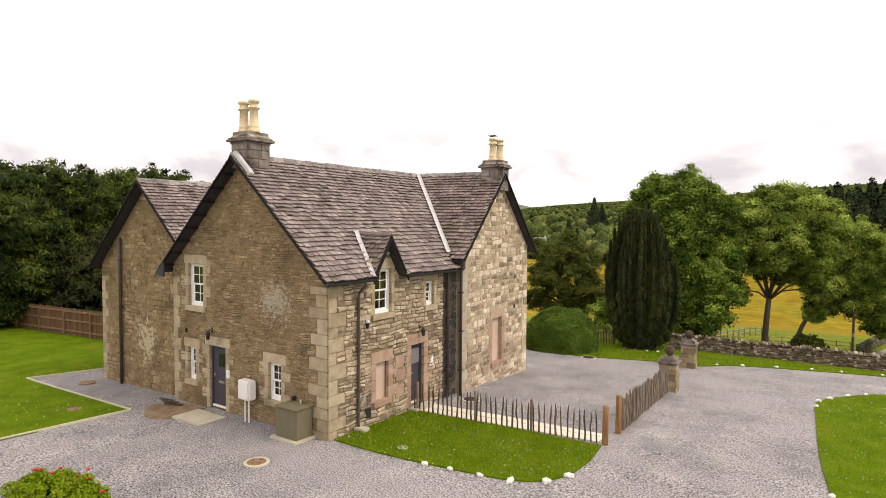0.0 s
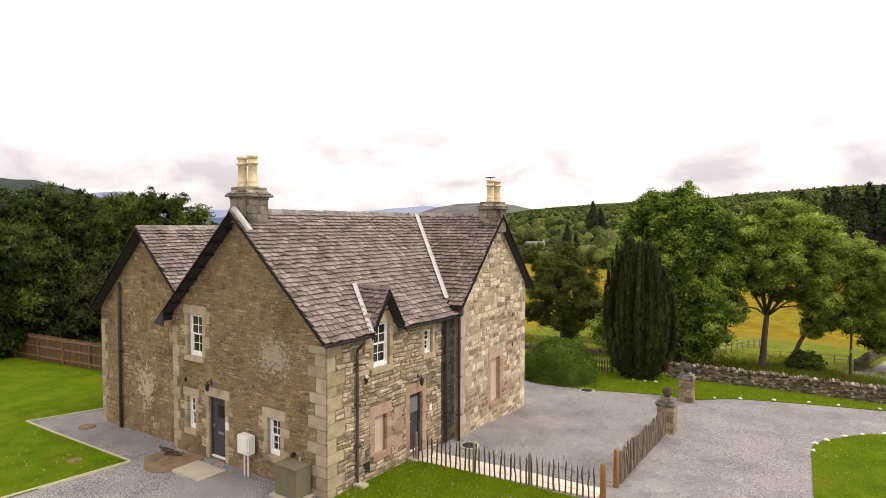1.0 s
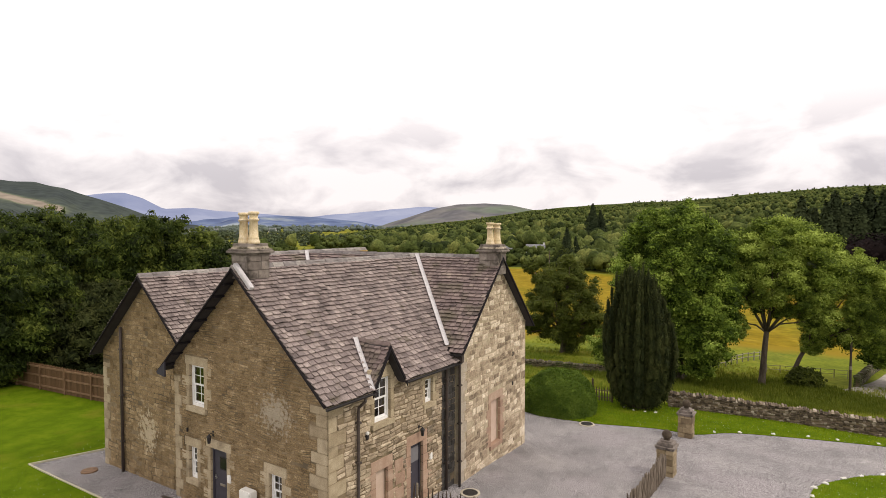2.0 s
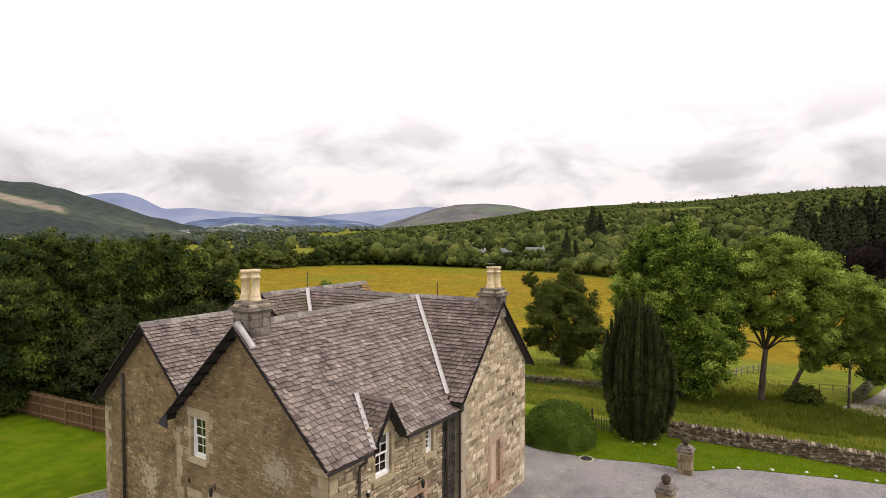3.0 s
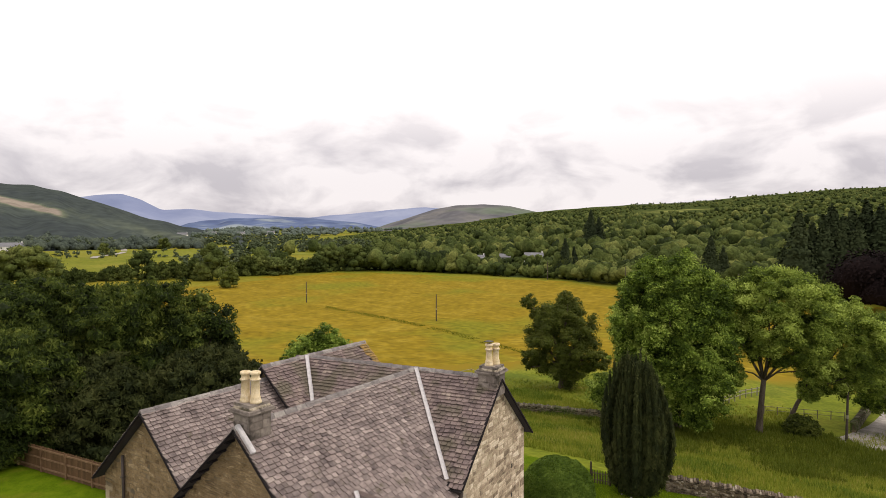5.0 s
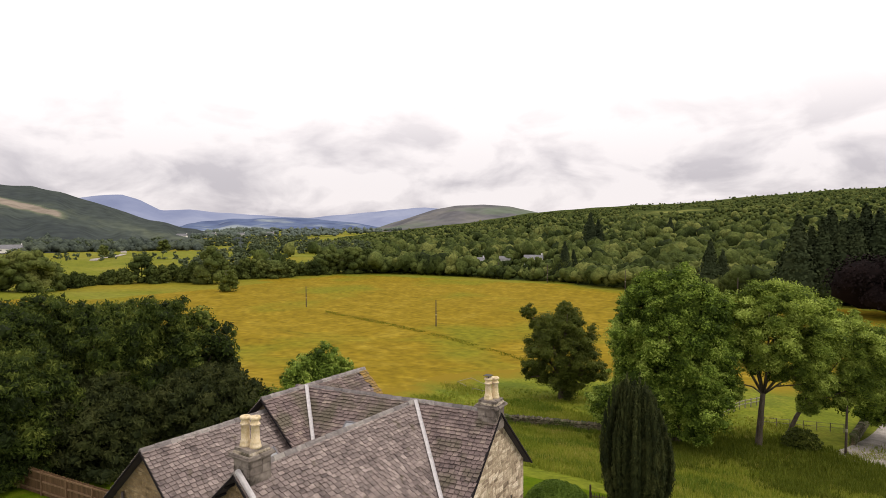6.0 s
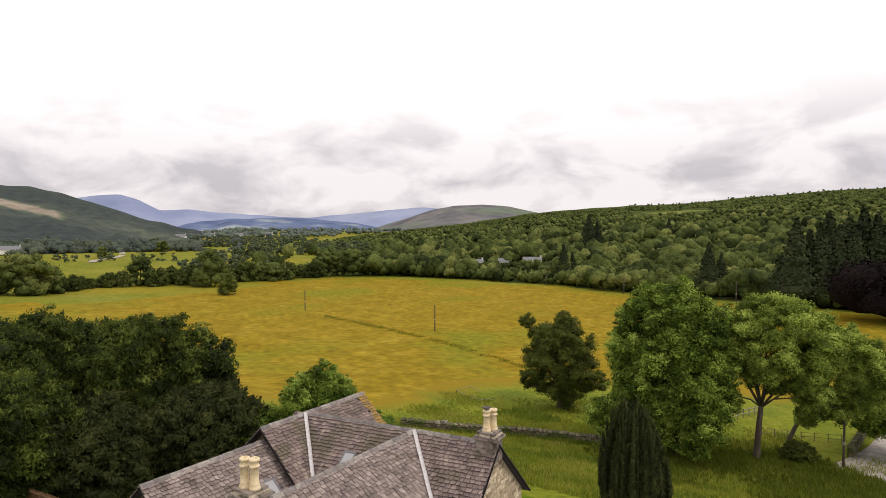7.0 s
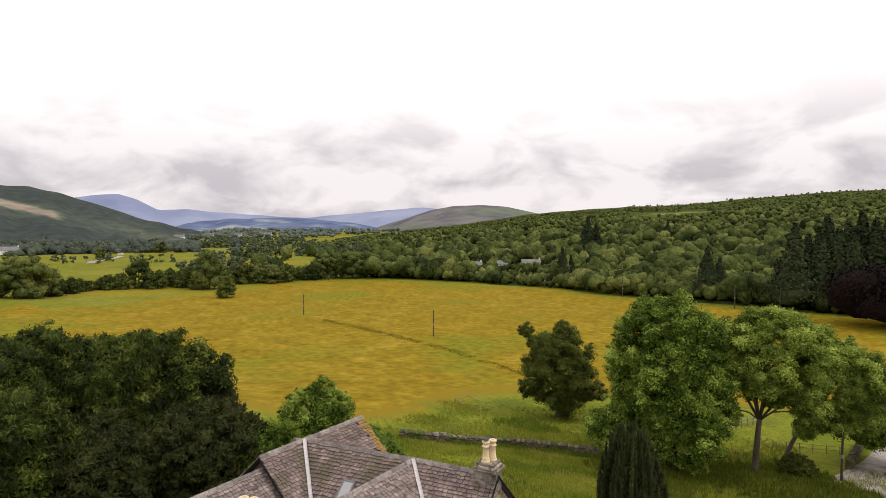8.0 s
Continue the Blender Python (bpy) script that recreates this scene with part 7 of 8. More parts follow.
rose = thing("rose_bush", -2.09, -6.07, land(-2.09, -6.07), "low green rose bush with red flowers beside the gravel", "shrub", "garden shrubs")
rc, rs_ = lobes_of(65, 60, 1.2, 0.75, -0.05, 0.42, 0.12, 0.24)
foliage("leaves", rc, rs_, 14000, 0.075, M_BLADE, rose, 66, 0.5, 1.05)
part("stems", tube([(0, 0, -0.2), (0.1, 0, 0.3)], [0.04, 0.02], 6), M_BARK, rose)
r = random.Random(67)
for i in range(15):
    c = Vector(r.choice(rc)) + Vector((r.uniform(-.1, .1), r.uniform(-.1, .1), 0.17))
    bm = bmesh.new()
    for k in range(9):
        a, e_ = k * 2.4, 0.25 + 0.07 * k
        d = Vector((math.cos(a) * math.cos(e_), math.sin(a) * math.cos(e_), math.sin(e_)))
        sd = d.cross(Vector((0, 0, 1))).normalized()
        vs = [bm.verts.new(c + q) for q in (Vector(), d * 0.045 + sd * 0.034, d * 0.07, d * 0.045 - sd * 0.034)]
        bm.faces.new(vs)
    part("flower", bm, M_ROSE, rose)


# ---- grass ----
def blades(name, poly, count, height, width, material, seed, lift, label, keep=None):
    rng = np.random.default_rng(seed)
    xs_, ys_ = [p[0] for p in poly], [p[1] for p in poly]
    out, k = [], 0
    while k < count:
        x, y = rng.uniform(min(xs_), max(xs_)), rng.uniform(min(ys_), max(ys_))
        if inside(poly, x, y) and (keep is None or keep(x, y)):
            out.append((x, y, land(x, y) + lift))
            k += 1
    p = np.array(out)
    a = rng.uniform(0, 2 * np.pi, count)
    h = height * rng.uniform(0.5, 1.4, count)
    w = width * rng.uniform(0.6, 1.4, count)
    side_ = np.stack([np.cos(a), np.sin(a), np.zeros(count)], 1) * w[:, None]
    bend = np.stack([np.cos(a + 1.4), np.sin(a + 1.4), np.zeros(count)], 1) * (h * rng.uniform(0.1, 0.6, count))[:, None]
    v = np.empty((count, 3, 3))
    v[:, 0], v[:, 1] = p - side_, p + side_
    v[:, 2] = p + bend + np.stack([np.zeros(count), np.zeros(count), h], 1)
    ob = raw(name, v.reshape(-1, 3).tolist(), np.arange(3 * count).reshape(count, 3).tolist(), material)
    return tagged(ob, label, "grass", kind="stuff")


blades("grass_blades", LAWN_FRONT, 26000, 0.055, 0.012, M_BLADE, 71, 0.03, "short mown grass of the front lawn")
blades("grass_blades", LAWN_ROUND, 14000, 0.05, 0.014, M_BLADE, 73, 0.03, "short mown grass of the rounded lawn", keep=lambda x, y: x < 15)
blades("grass_blades", LAWN_NORTH, 22000, 0.06, 0.016, M_BLADE, 80, 0.03, "short mown grass of the strip along the wall", keep=lambda x, y: x > -3 and y > 16.9)
blades("clover_flowers", LAWN_NORTH, 420, 0.018, 0.018, M_DAISY, 82, 0.035, "white clover flowers in the grass strip", keep=lambda x, y: x > 3)
blades("clover_flowers", LAWN_LEFT_A, 300, 0.018, 0.018, M_DAISY, 83, 0.03, "white clover flowers in the garden lawn", keep=lambda x, y: x > -16 and y > -6)
blades("clover_flowers", LAWN_FRONT, 900, 0.02, 0.019, M_DAISY, 74, 0.035, "white clover flowers in the lawn", keep=lambda x, y: noise.noise((x * 0.9, y * 0.9, 4)) > -0.05)
blades("clover_flowers", LAWN_ROUND, 900, 0.02, 0.022, M_DAISY, 75, 0.035, "white clover flowers in the rounded lawn", keep=lambda x, y: x < 16)
ROUGH_POLY = [(-34, 26), (34, 27.5), (34, 66), (10, 70), (-8, 84), (-38, 78), (-42, 50)]
blades("rough_grass", ROUGH_POLY, 190000, 0.30, 0.025, M_GRASSTUFT, 76, 0.0, "long rough grass and weeds on the slope", keep=lambda x, y: noise.noise((x * 0.14, y * 0.14, 7)) + 0.8 * noise.noise((x * 2.3, y * 2.3, 3)) > -0.25 - 0.25 * (y < 34) + 0.028 * max(0, y - 50) + 0.06 * max(0, -x - 26))
# weeds under the trees: their dark green has the crowns' shade put in
M_NETTLE = mat("tree_shaded_nettles", [(0.065, 0.0875, 0.009), (0.1066, 0.135, 0.014), (0.169, 0.1875, 0.026)], 0.4, 0.7, pieces=0.3, leaf=0.25, spec=0.08)
M_DOCK = mat("green_dock_weeds", [(0.075, 0.12, 0.014), (0.125, 0.18, 0.02), (0.2, 0.24, 0.034)], 0.4, 0.7, pieces=0.3, leaf=0.3, spec=0.08)
blades("nettle_bed", [(-10, 46), (-3, 35), (6, 36), (15, 42), (17, 54), (11.5, 60), (4, 64), (-8, 59)], 46000, 0.5, 0.045, M_NETTLE, 77, 0.0, "nettles and weeds under the tall trees, coloured dark for their shade", keep=lambda x, y: noise.noise((x * 0.13, y * 0.13, 21)) + 0.6 * noise.noise((x * 1.9, y * 1.9, 3)) > -0.1 + 0.03 * max(0, abs(y - 50) - 6))
blades("dock_weeds", [(8, 27), (34, 28), (34, 44), (16, 46), (-12, 44), (-26, 56), (-28, 66), (-14, 70), (-16, 40), (-10, 28)], 18000, 0.34, 0.045, M_DOCK, 79, 0.0, "dark green docks and tall weeds on the slope", keep=lambda x, y: noise.noise((x * 0.16, y * 0.22, 31)) + 0.5 * noise.noise((x * 1.9, y * 1.9, 3)) > 0.2)
blades("wall_weeds", [(-27.5, 37.0), (-24, 40.0), (-19, 45.2), (-9, 49.4), (-2, 51.4), (-2, 53.8), (-9, 51.8), (-19, 48.2), (-24, 43), (-27.5, 40)], 9000, 0.42, 0.035, M_DOCK, 81, 0.0, "tall weeds growing along the old field wall", keep=lambda x, y: noise.noise((x * 0.3, y * 0.3, 41)) > -0.1)
M_DITCH = mat("rank_ditch_grass", [(0.11, 0.125, 0.012), (0.145, 0.155, 0.016), (0.19, 0.18, 0.028)], 0.3, 0.8, pieces=0.3, leaf=0.3, spec=0.05)
DITCH = [(-124, 120), (-99, 113.5), (-62, 102), (-40, 92), (-30, 84)]
blades("ditch_grass", [(x, y - 1.3) for x, y in DITCH] + [(x, y + 1.3) for x, y in DITCH[::-1]], 2300, 0.24, 0.08, M_DITCH, 78, 0.0, "green line of taller grass along a field ditch", keep=lambda x, y: noise.noise((x * 0.2, y * 0.2, 25)) > -0.25)


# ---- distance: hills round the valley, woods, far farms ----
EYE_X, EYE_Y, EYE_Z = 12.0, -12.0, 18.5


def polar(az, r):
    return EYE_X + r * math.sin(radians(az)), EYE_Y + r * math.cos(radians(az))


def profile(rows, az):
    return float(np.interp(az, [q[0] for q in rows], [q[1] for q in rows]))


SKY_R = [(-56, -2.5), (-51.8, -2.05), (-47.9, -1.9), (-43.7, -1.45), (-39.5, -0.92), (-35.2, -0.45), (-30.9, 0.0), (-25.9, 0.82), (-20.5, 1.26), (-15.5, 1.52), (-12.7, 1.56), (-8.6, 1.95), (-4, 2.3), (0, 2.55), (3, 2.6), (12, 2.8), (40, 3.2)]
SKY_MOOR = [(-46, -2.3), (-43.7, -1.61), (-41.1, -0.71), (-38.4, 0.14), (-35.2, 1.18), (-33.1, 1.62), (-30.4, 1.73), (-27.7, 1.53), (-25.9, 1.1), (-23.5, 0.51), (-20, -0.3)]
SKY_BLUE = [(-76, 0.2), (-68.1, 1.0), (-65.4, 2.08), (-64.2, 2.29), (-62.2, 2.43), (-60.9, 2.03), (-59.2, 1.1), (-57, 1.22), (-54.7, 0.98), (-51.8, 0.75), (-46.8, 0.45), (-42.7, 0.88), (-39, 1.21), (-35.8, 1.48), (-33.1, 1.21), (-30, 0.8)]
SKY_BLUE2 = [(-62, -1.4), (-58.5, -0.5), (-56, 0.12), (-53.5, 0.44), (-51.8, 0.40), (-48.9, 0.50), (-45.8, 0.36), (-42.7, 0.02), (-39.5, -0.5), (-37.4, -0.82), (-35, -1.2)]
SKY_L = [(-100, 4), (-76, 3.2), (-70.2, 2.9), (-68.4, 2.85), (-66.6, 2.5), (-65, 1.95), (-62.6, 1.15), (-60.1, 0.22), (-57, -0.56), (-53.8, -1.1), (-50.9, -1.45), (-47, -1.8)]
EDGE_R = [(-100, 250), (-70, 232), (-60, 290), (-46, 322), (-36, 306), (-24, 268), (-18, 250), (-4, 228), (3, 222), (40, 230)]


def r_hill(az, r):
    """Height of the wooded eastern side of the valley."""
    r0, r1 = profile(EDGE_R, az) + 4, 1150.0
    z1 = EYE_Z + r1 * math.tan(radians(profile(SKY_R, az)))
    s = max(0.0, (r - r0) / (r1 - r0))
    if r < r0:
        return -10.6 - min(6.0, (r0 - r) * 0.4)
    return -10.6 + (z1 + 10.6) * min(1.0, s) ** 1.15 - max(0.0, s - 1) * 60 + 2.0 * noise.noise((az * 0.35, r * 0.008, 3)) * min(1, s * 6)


def hill(name, sky, az0, az1, r0, r1, r2, material, label, rough=4.0, steps=26, power=1.3, fn=None, da=0.35):
    azs = [az0 + da * i for i in range(int((az1 - az0) / da) + 1)]
    rs = [r0 + (r2 - r0) * (i / steps) for i in range(steps + 1)]
    vs, fs = [], []
    for r in rs:
        for az in azs:
            x, y = polar(az, r)
            if fn:
                z = fn(az, r)
            else:
                z1 = EYE_Z + r1 * math.tan(radians(profile(sky, az)))
                s = (r - r0) / (r1 - r0)
                z = -12 + (z1 + 12) * min(1.0, s) ** power - max(0.0, s - 1) * 250
                z += rough * noise.noise((az * 0.5, r * 0.004, r1)) * min(1.0, s * 3) * (0.35 if s > 0.8 else 1)
            vs.append((x, y, z))
    k = len(azs)
    for j in range(steps):
        for i in range(k - 1):
            fs.append((j * k + i, j * k + i + 1, (j + 1) * k + i + 1, (j + 1) * k + i))
    return tagged(raw(name, vs, fs, material, smooth=True), label, "hill", kind="structure")


M_HILLWOOD = mat("woodland_floor", [(0.030, 0.044, 0.014), (0.050, 0.066, 0.02), (0.085, 0.10, 0.03)], 0.03, 0.95, 0.3, 0.3, fine=0.3, patch=(0.16, 0.18, 0.05), patch_scale=0.008, patch_at=0.60, spec=0.0)
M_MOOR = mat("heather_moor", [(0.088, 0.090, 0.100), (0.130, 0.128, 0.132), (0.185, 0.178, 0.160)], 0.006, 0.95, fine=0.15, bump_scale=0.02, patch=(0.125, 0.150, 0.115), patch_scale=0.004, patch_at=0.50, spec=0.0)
# the blue of the far ranges is air haze put into the base colour
M_BLUE = mat("haze_blue_mountain", [(0.165, 0.20, 0.315), (0.215, 0.25, 0.365), (0.28, 0.315, 0.42)], 0.0022, 1.0, spec=0.0)
M_BLUE2 = mat("haze_blue_wooded_hill", [(0.075, 0.10, 0.19), (0.105, 0.14, 0.235), (0.16, 0.20, 0.28)], 0.006, 1.0, fine=0.12, bump_scale=0.012, patch=(0.26, 0.30, 0.32), patch_scale=0.0045, patch_at=0.54, stretch=(1, 1, 3), spec=0.0)
# greens greyed and blued: haze over the western side, held in the colours
M_LHILL = mat("hazed_forested_hillside", [(0.044, 0.053, 0.054), (0.062, 0.075, 0.066), (0.112, 0.128, 0.088), (0.240, 0.205, 0.165)], 0.0006, 1.0, fine=0.20, bump_scale=0.05, tone=1.0, detail=1.0, spec=0.0)
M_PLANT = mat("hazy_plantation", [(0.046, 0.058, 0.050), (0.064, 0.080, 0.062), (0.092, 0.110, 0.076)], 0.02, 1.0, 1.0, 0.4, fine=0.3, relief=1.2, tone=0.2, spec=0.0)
splash(M_HILLWOOD, (*polar(-13.4, 900), 31.0), (58.0, 60.0, 14.0), (0.19, 0.20, 0.06), 0.03)
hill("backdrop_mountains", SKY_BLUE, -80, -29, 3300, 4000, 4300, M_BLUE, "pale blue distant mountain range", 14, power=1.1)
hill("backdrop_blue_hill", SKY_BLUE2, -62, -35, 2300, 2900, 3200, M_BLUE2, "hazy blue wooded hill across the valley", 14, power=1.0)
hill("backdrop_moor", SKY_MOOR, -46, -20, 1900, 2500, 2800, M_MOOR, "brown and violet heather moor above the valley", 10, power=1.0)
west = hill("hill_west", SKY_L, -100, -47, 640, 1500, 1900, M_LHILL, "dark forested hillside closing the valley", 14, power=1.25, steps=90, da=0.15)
cover_sun_w = []
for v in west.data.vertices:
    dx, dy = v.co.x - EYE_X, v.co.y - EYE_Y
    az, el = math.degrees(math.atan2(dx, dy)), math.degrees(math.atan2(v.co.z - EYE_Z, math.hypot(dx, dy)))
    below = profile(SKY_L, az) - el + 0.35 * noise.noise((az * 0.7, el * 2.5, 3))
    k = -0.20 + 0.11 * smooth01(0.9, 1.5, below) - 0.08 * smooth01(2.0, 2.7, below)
    # paler strip: a sunlit stretch of the slope put into the tone
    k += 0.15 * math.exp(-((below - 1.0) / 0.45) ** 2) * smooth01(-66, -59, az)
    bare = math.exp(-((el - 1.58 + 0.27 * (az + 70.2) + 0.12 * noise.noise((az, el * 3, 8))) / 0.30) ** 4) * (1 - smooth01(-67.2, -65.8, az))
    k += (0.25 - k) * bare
    cover_sun_w.append(k + 0.05 * noise.noise((az * 1.3, el * 4.0, 6)) + 0.03 * noise.noise((az * 3.0, el * 4.0, 2)) - 0.08)
toned(west, cover_sun_w)
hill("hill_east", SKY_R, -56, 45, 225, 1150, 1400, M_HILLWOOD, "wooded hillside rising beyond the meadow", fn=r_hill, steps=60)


ico = bmesh.new()
bmesh.ops.create_icosphere(ico, subdivisions=2, radius=1.0)
BALL_V = np.array([v.co[:] for v in ico.verts])
BALL_F = np.array([[v.index for v in f.verts] for f in ico.faces])
ico.free()


def far_wood(name, places, material, label, seed, leaf_n=70, leaf_size=1.1, conic=False, lobes=2, core=0.76, lumps=0.15, small=False):
    """A wood too far off to count: each tree a few lumpy clumps, with sprays of leaves round them."""
    rng = np.random.default_rng(seed)
    bv, bf = (ICO_V, ICO_F) if conic or small else (BALL_V, BALL_F)
    vs, tris, quads, tone, base = [], [], [], [], 0
    for x, y, z, h, w in places:
        own = rng.uniform(-0.5, 0.5)
        for li in range(lobes):
            if conic:
                k_ = li / max(1, lobes - 1)
                c = np.array([x, y, z + h * (0.20 + 0.68 * k_)])
                rad = np.array([w * (0.56 - 0.48 * k_) * rng.uniform(0.9, 1.1)] * 2 + [h * 0.17])
            else:
                off = rng.uniform(-0.28, 0.28, 2) * w * (lobes > 1)
                c = np.array([x + off[0], y + off[1], z + h * (0.52 + rng.uniform(-0.12, 0.16))])
                rad = np.array([w * 0.42, w * 0.42, h * 0.42]) * rng.uniform(0.75, 1.1)
            v = bv * (1 + rng.normal(size=(len(bv), 1)) * lumps) * rad * core + c
            vs.append(v)
            tris.append(bf + base)
            tone.append(np.full(len(v), own))
            base += len(v)
            if leaf_n:
                d = rng.normal(size=(leaf_n, 3))
                d[:, 2] = np.abs(d[:, 2]) * 0.9 - 0.25
                d /= np.linalg.norm(d, axis=1)[:, None]
                q, f = leaf_quads(rng, c + d * rad * rng.uniform(0.80, 1.08, leaf_n)[:, None], d, leaf_size * (h / 10), 0.7, ratio=0.8)
                vs.append(q)
                quads.append(f + base)
                tone.append(np.full(len(q), own))
                base += len(q)
    faces = [tuple(t) for a in tris for t in a.tolist()] + [tuple(t) for a in quads for t in a.tolist()]
    ob = toned(raw(name, np.concatenate(vs).tolist(), faces, material, smooth=True), np.concatenate(tone))
    return tagged(ob, label, "woodland", kind="stuff")


def grove(name, places, material, label, seed, lobes=16, leaf_n=90, size=0.62, kind="stuff"):
    """Far trees that still show their shape: a stem, and a crown of many uneven clumps of leaf sprays."""
    rng = np.random.default_rng(seed)
    vs, faces, base = [], [], 0
    for x, y, z, h, w in places:
        ring = np.array([[math.cos(a), math.sin(a), 0] for a in np.arange(5) * 1.2566])
        stem = np.concatenate([ring * 0.022 * h, ring * 0.014 * h + [0, 0, 0.6 * h]]) + [x, y, z]
        vs.append(stem)
        faces += [(base + i, base + (i + 1) % 5, base + 5 + (i + 1) % 5, base + 5 + i) for i in range(5)]
        base += 10
        low = 0.03 if h > 16 else 0.0
        for li in range(lobes):
            u = rng.uniform(-1, 1)
            a = rng.uniform(0, 2 * np.pi)
            k = rng.uniform(0.45, 0.95)
            q = (1 - abs(u) ** (2.3 if u > 0 else 7.0)) ** 0.43 * (1 - 0.25 * max(0, u))
            c = np.array([x + 0.40 * w * q * k * np.cos(a), y + 0.40 * w * q * k * np.sin(a), z + h * (low + (1 - low) * (0.48 + 0.44 * u * (k if u > 0 else 1)))])
            rad = np.array([w, w, h * 0.8]) * rng.uniform(0.10, 0.22)
            v = ICO_V * (1 + rng.normal(size=(len(ICO_V), 1)) * 0.18) * rad * 0.72 + c
            vs.append(v)
            faces += [tuple(t) for t in (ICO_F + base).tolist()]
            base += len(v)
            d = rng.normal(size=(leaf_n, 3))
            d /= np.linalg.norm(d, axis=1)[:, None]
            p_, f = leaf_quads(rng, c + d * rad * rng.uniform(0.7, 1.25, leaf_n)[:, None], d, size, 0.5, ratio=0.7)
            vs.append(p_)
            faces += [tuple(t) for t in (f + base).tolist()]
            base += len(p_)
    ob = raw(name, np.concatenate(vs).tolist(), faces, material, smooth=True)
    return tagged(ob, label, "woodland", kind=kind)


M_WOOD_A = mat("mixed_woodland_leaves", [(0.020, 0.029, 0.010), (0.048, 0.065, 0.018), (0.080, 0.100, 0.027), (0.140, 0.154, 0.044)], 0.05, 0.9, 1.0, 0.9, pieces=0.0, tone=0.30, relief=0.6, fine=0.38, detail=3.0, spec=0.03)
M_WOOD_DARK = mat("dark_conifer_needles", [(0.018, 0.026, 0.014), (0.034, 0.046, 0.021), (0.056, 0.070, 0.031)], 0.05, 0.8, pieces=0.12, tone=0.12, spec=0.02)
M_COPPER = mat("copper_beech_leaves", [(0.006, 0.005, 0.005), (0.012, 0.008, 0.008), (0.020, 0.013, 0.012)], 0.1, 0.8, pieces=0.1, spec=0.03)
r = random.Random(101)
near_w, mid_w, far_w = [], [], []
CLEAR = [(-31.5, -23.0, 335, 366), (-16.6, -10.4, 830, 965), (-41, -36.5, 420, 520), (-46, -43, 330, 400)]
k = 0
while k < 4400:
    az = r.uniform(-52, 8)
    r0 = profile(EDGE_R, az)
    q = r0 + 6 + (1060 - r0) * r.random() ** 1.2
    if any(a < az < b and c < q < d for a, b, c, d in CLEAR) and r.random() < 0.93:
        continue
    if az < -40.5 and r.random() < (0.93 if q < 760 else 0.3):
        continue
    x, y = polar(az, q)
    h = r.choice((r.uniform(5, 8), r.uniform(6, 10), r.uniform(8, 13))) * (0.95 if q - r0 < 25 else 0.45 if q > 800 else 0.7 if q > 560 else 1)
    if -31.5 < az < -23 and q < 352:
        h *= 0.62
    (near_w if q - r0 < 60 else mid_w if q < 620 else far_w).append((x, y, r_hill(az, q) - 0.6, h, h * r.uniform(0.75, 1.1)))
    k += 1
for az in np.arange(-52, 8, 0.9):
    q = profile(EDGE_R, az) + r.uniform(5, 12)
    if -47 < az < -42 and r.random() < 0.6:
        continue
    x, y = polar(az, q)
    h = r.uniform(4.5, 9) * (0.70 if -31.5 < az < -23 else 1)
    near_w.append((x, y, r_hill(az, q) - 0.5, h, h * r.uniform(0.9, 1.3)))
for i in range(2100):
    az, q = r.uniform(-48, 8), 620 + 530 * r.random() ** 0.8
    if az < -17 and q > 1060 + 60 * noise.noise((az * 0.8, 0, 9)):
        continue
    if any(a < az < b and c < q < d for a, b, c, d in CLEAR):
        continue
    x, y = polar(az, q)
    h = r.uniform(3.5, 7.0) if q < 930 else r.uniform(2.6, 4.6)
    far_w.append((x, y, r_hill(az, q) - 0.8, h, h * r.uniform(0.8, 1.2)))
far_wood("woodland_edge", near_w, M_WOOD_A, "green mixed woodland along the meadow's edge", 111, 44, 0.62, lobes=3, core=0.80, lumps=0.22)
far_wood("woodland", mid_w, M_WOOD_A, "green mixed woodland covering the hillside", 112, 12, 0.75, lobes=2, core=0.86, lumps=0.22)
far_wood("woodland_crest", far_w, M_WOOD_A, "green mixed woodland on the hill's crest", 113, 3, 1.0, lobes=1, core=0.95, lumps=0.2, small=True)
con = []
for az, q, h in [(-4.6, 236, 17), (-3.6, 232, 29), (-2.7, 240, 25), (-1.9, 236, 27), (-1.2, 244, 29), (-0.6, 238, 27), (0.0, 246, 29), (0.5, 236, 26), (1.1, 250, 28), (1.8, 240, 30), (2.6, 246, 30), (3.6, 240, 31), (4.8, 246, 30), (6, 240, 29), (-10.2, 250, 20), (-9.2, 254, 16), (-22.7, 280, 18), (-21.9, 284, 14), (-20.4, 420, 27), (-19.7, 425, 22), (-1.4, 262, 30), (0.9, 266, 31), (-13.5, 500, 17)]:
    x, y = polar(az, q)
    con.append((x, y, r_hill(az, q) - 1, h, h * 0.54))
far_wood("conifer_stand", con, M_WOOD_DARK, "tall dark conifers standing over the wood", 114, 260, 0.36, conic=True, lobes=7)
x, y = polar(1.9, 206)
far_wood("copper_beech", [(x, y, -11.5, 19, 21), (x + 11, y + 6, -11.5, 20, 22), (x + 5, y - 2, -11.5, 15, 18)], M_COPPER, "dark copper beech at the meadow's edge", 115, 900, 0.42, lobes=5)
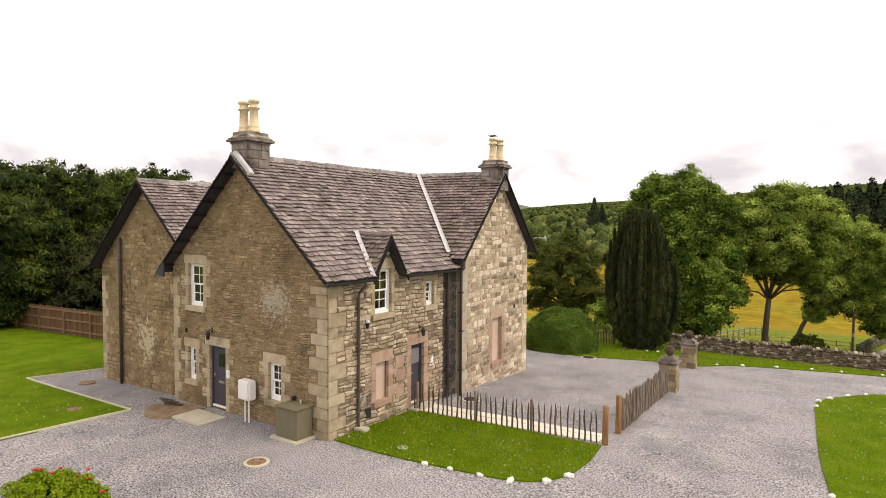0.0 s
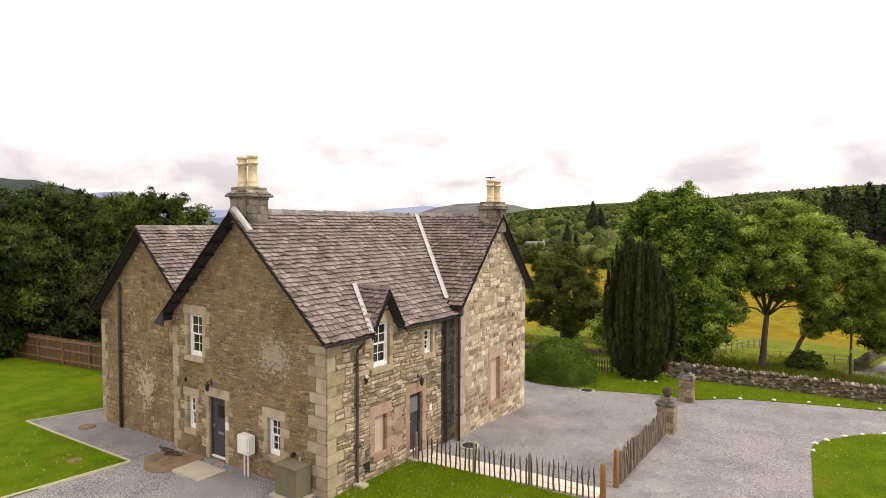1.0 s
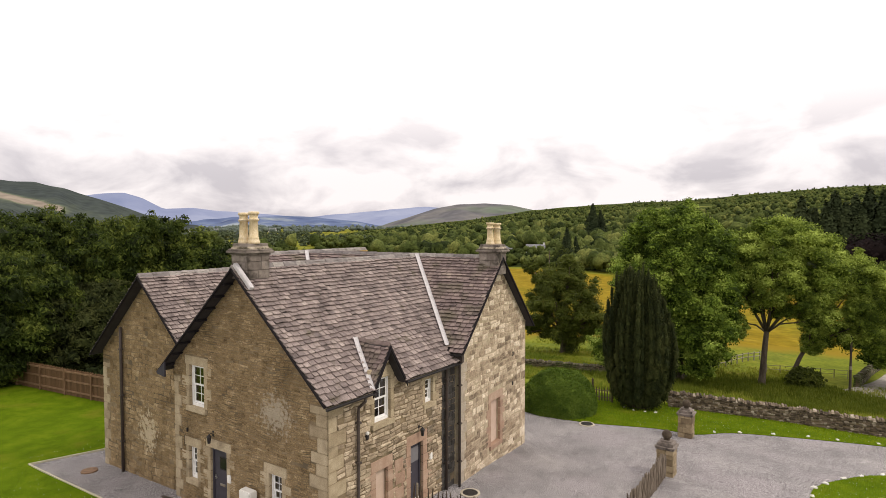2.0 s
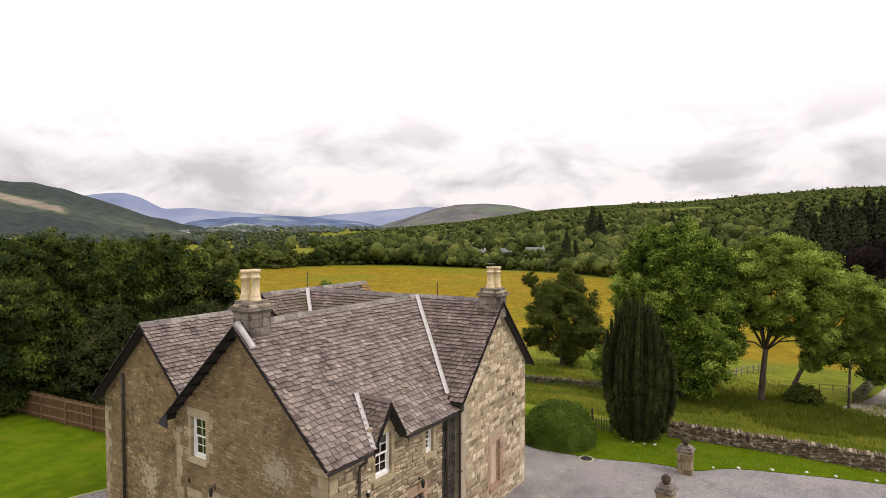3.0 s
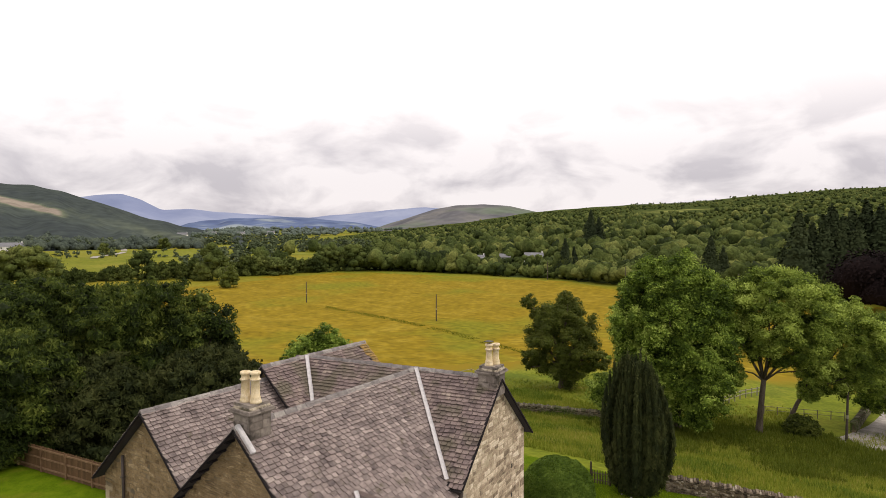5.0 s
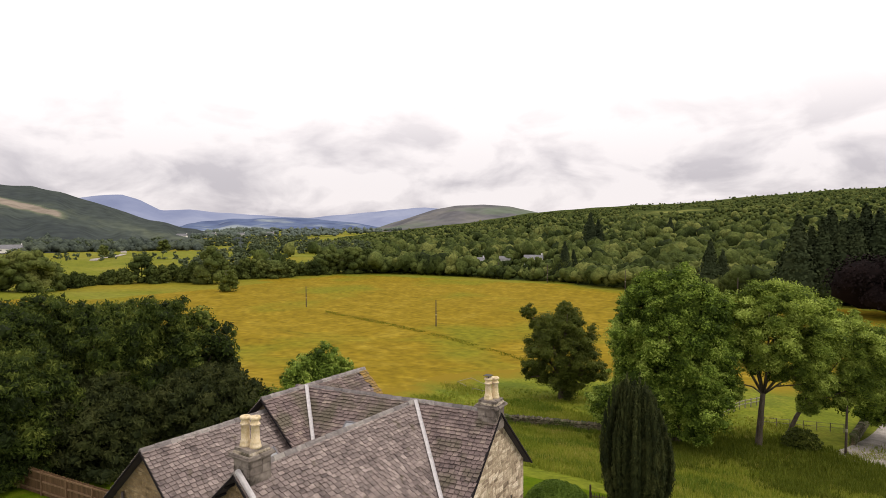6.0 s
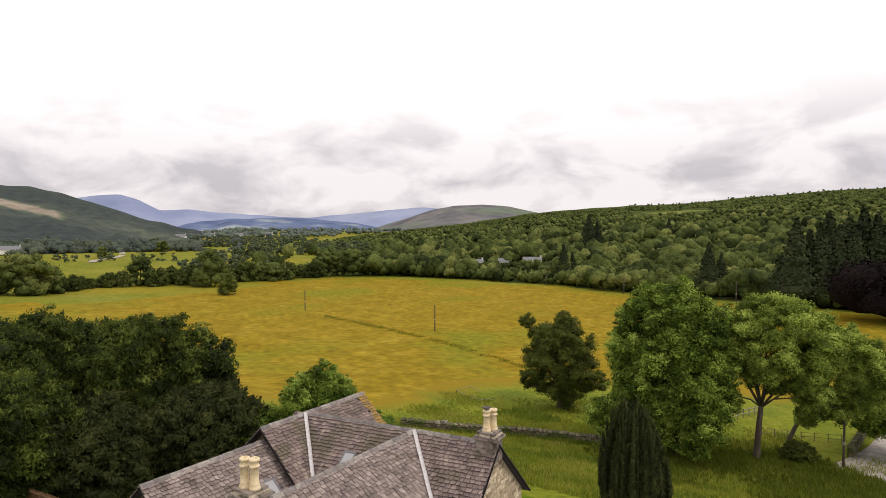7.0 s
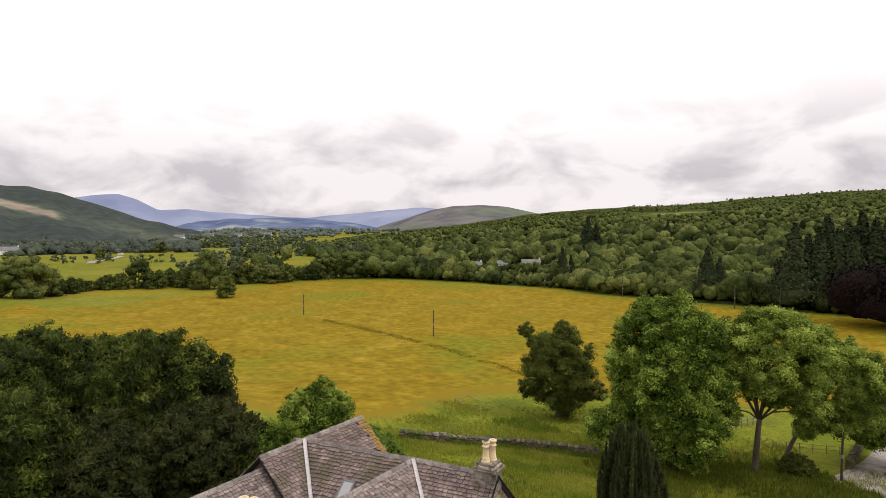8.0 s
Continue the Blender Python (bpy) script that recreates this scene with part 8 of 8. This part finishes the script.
# hedges and tree belts on the valley floor
belt = []
for az, q, h, wid, n_t, da in [(-70.9, 280, 16, 16, 1, 0), (-69.5, 276, 18, 19, 1, 0), (-68.3, 277, 18, 18, 1, 0), (-67.3, 284, 14, 14, 1, 0), (-66.3, 296, 8, 8, 2, 0.7), (-64.4, 302, 6, 6, 3, 0.6), (-62.4, 303, 9, 8, 3, 0.6), (-60.8, 305, 14.5, 15, 1, 0), (-59.4, 302, 8, 8, 2, 0.7), (-57.6, 300, 9.5, 7, 4, 0.65), (-56.2, 290, 8, 8, 1, 0), (-55.2, 287, 18.5, 16.5, 1, 0), (-51.4, 310, 10, 10, 11, 0.62), (-47.6, 316, 9.5, 10, 5, 0.7), (-45.2, 320, 15.5, 17, 1, 0), (-42.7, 320, 16, 18, 1, 0), (-43.9, 326, 11, 10, 2, 1.0), (-41.6, 330, 16, 9, 1, 0), (-38.8, 335, 11, 9, 1, 0)]:
    for i in range(n_t):
        a = az + (i - (n_t - 1) / 2) * da + (r.uniform(-0.2, 0.2) if n_t > 1 else 0)
        x, y = polar(a, q + (r.uniform(-6, 6) if n_t > 1 else 0))
        hh = h * (r.uniform(0.75, 1.2) if n_t > 1 else 1)
        belt.append((x, y, land(x, y) - 0.3, hh, wid * (r.uniform(0.8, 1.2) if n_t > 1 else 1)))
for x, y, hh, wid in ((-481, 232.5, 11, 10), (-553, 326.7, 13, 14)):
    belt.append((x, y, land(x, y) - 0.3, hh, wid))
near_n = len(belt)
for i in range(70):
    t, u = r.random(), r.random()
    x, y = -640 + 30 * t * 2 - 90 * u, 238 + 60 * t + 30 * u
    hh = r.uniform(9, 13)
    belt.append((x, y, -11, hh, hh * r.uniform(0.7, 0.95)))
for az0_, q0, az1_, q1, h, n_t in [(-57.5, 385, -50, 400, 8, 50), (-66, 520, -58, 500, 6, 14), (-70, 560, -66, 540, 7, 8), (-56, 520, -41, 600, 8, 90), (-52, 640, -41, 700, 8, 90), (-58, 760, -46, 800, 9, 120), (-60, 900, -47, 1000, 9, 120)]:
    for i in range(n_t):
        t = r.random()
        x, y = polar(az0_ + (az1_ - az0_) * t + r.uniform(-0.2, 0.2), q0 + (q1 - q0) * t + r.uniform(-14, 14))
        hh = h * r.uniform(0.7, 1.3)
        belt.append((x, y, -11, hh, hh * r.uniform(0.9, 1.3)))
grove("field_trees", belt[:near_n], M_WOOD_A, "broadleaved trees along the meadow's far edge", 119, 44, 44, 0.62)
# leaf greens paled so that the colour itself carries the haze
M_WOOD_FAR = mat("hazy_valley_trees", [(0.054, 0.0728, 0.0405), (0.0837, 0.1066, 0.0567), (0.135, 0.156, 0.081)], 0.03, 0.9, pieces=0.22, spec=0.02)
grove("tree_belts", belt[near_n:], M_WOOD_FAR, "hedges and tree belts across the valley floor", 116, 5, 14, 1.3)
val = []
for az0_, q0, az1_, q1, h, n_t in [(-57, 1150, -44, 1250, 10, 90), (-56, 1450, -40, 1500, 12, 110), (-55, 1800, -38, 1900, 14, 120), (-58, 1300, -50, 1350, 11, 50)]:
    for i in range(n_t):
        t = r.random()
        q = q0 + (q1 - q0) * t + r.uniform(-60, 60)
        x, y = polar(az0_ + (az1_ - az0_) * t + r.uniform(-0.2, 0.2), q)
        hh = h * r.uniform(0.7, 1.3)
        val.append((x, y, -11, hh, hh * r.uniform(1.0, 1.6)))
# blue-green base colour stands for thicker haze further down the valley
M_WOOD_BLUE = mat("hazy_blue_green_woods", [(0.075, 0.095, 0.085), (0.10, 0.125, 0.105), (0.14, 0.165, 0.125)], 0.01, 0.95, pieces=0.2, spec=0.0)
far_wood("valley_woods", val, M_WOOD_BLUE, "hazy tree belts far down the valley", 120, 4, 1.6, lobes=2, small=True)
road = curve_pts([(-440, 205), (-463, 218), (-471, 230), (-487, 247), (-525, 272), (-587, 303), (-660, 332)], 5)
rv, rf = [], []
for i, (x, y) in enumerate(road):
    x0, y0 = road[max(0, i - 1)]
    x1, y1 = road[min(len(road) - 1, i + 1)]
    d = math.hypot(x1 - x0, y1 - y0)
    nx_, ny_ = (y1 - y0) / d * 2.6, -(x1 - x0) / d * 2.6
    for k in (-1, 1):
        rv.append((x + nx_ * k, y + ny_ * k, land(x, y) + 0.35))
    if i:
        rf.append((2 * i - 2, 2 * i - 1, 2 * i + 1, 2 * i))
tagged(raw("road_far_lane", rv, rf, M_TRACK), "pale farm lane bending across the far pasture", "road", kind="structure")
west_w = []
while len(west_w) < 700:
    az = r.uniform(-74, -56)
    s = 0.02 + 0.10 * r.random() + 0.04 * noise.noise((az * 0.9, 0, 5))
    if s < 0.01:
        continue
    q = 640 + 860 * s
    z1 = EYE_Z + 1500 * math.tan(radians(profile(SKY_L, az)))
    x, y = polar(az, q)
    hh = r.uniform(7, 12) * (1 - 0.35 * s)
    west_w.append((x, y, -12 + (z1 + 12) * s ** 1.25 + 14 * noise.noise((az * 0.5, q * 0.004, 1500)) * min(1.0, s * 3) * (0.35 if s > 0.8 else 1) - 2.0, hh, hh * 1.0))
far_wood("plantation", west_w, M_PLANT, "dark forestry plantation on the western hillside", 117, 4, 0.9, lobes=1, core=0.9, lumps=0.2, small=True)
bush = []
x, y = polar(-53.75, 251)
bush.append((x, y, land(x, y) - 0.3, 9.2, 8.2))
grove("field_shrub", bush, M_LEAF_DARK, "dark rounded shrub standing alone in the meadow", 118, 34, 90, 0.45)


def far_house(az, q, z, w, d, eave, rise, turn, label, wall_m=M_FARWHITE):
    """A far cottage: walls, a pitched roof, a chimney, and windows let into the front."""
    x, y = polar(az, q)
    t = thing("cottage", x, y, z, label, "house", "far houses", turn)
    part("wall", boxes((-w / 2, -d / 2, -1, w / 2, d / 2, eave)), wall_m, t)
    a, b = w / 2 + 0.3, d / 2 + 0.4
    raw("roof", [(-a, -b, eave - 0.1), (a, -b, eave - 0.1), (a, b, eave - 0.1), (-a, b, eave - 0.1), (-a, 0, eave + rise), (a, 0, eave + rise)], [(0, 1, 5, 4), (2, 3, 4, 5), (0, 4, 3), (1, 2, 5), (3, 2, 1, 0)], M_FARROOF, t)
    part("chimney", boxes((a - 1.2, -0.4, eave + rise - 0.5, a - 0.4, 0.4, eave + rise + 0.9)), wall_m, t)
    for i in range(3):
        x0 = -w / 2 + w * (i + 0.5) / 3
        part("window", boxes((x0 - 0.5, -d / 2 - 0.03, 1.0, x0 + 0.5, -d / 2 + 0.05, 2.2)), M_IRON, t)


for az, q, w, turn, lab in ((-28.3, 352, 6, 30, "far white harled cottage among trees"), (-25.6, 350, 10.5, 25, "far long white house among trees"), (-30.6, 352, 4.5, 30, "far small white cottage among trees")):
    far_house(az, q, r_hill(az, q), w, 6, 3.4, 1.9, turn, lab)
far_house(-69.9, 660, -9.0, 18, 11, 3.0, 3.4, 62, "far brown and white farm steading on the pasture")
for az, q in ((-59.5, 1020), (-57.6, 1080), (-55.2, 1180), (-52.8, 1150), (-50.2, 1240)):
    far_house(az, q, -8.0, 16, 8, 4.0, 3.2, 40, "far white farmhouse across the valley")
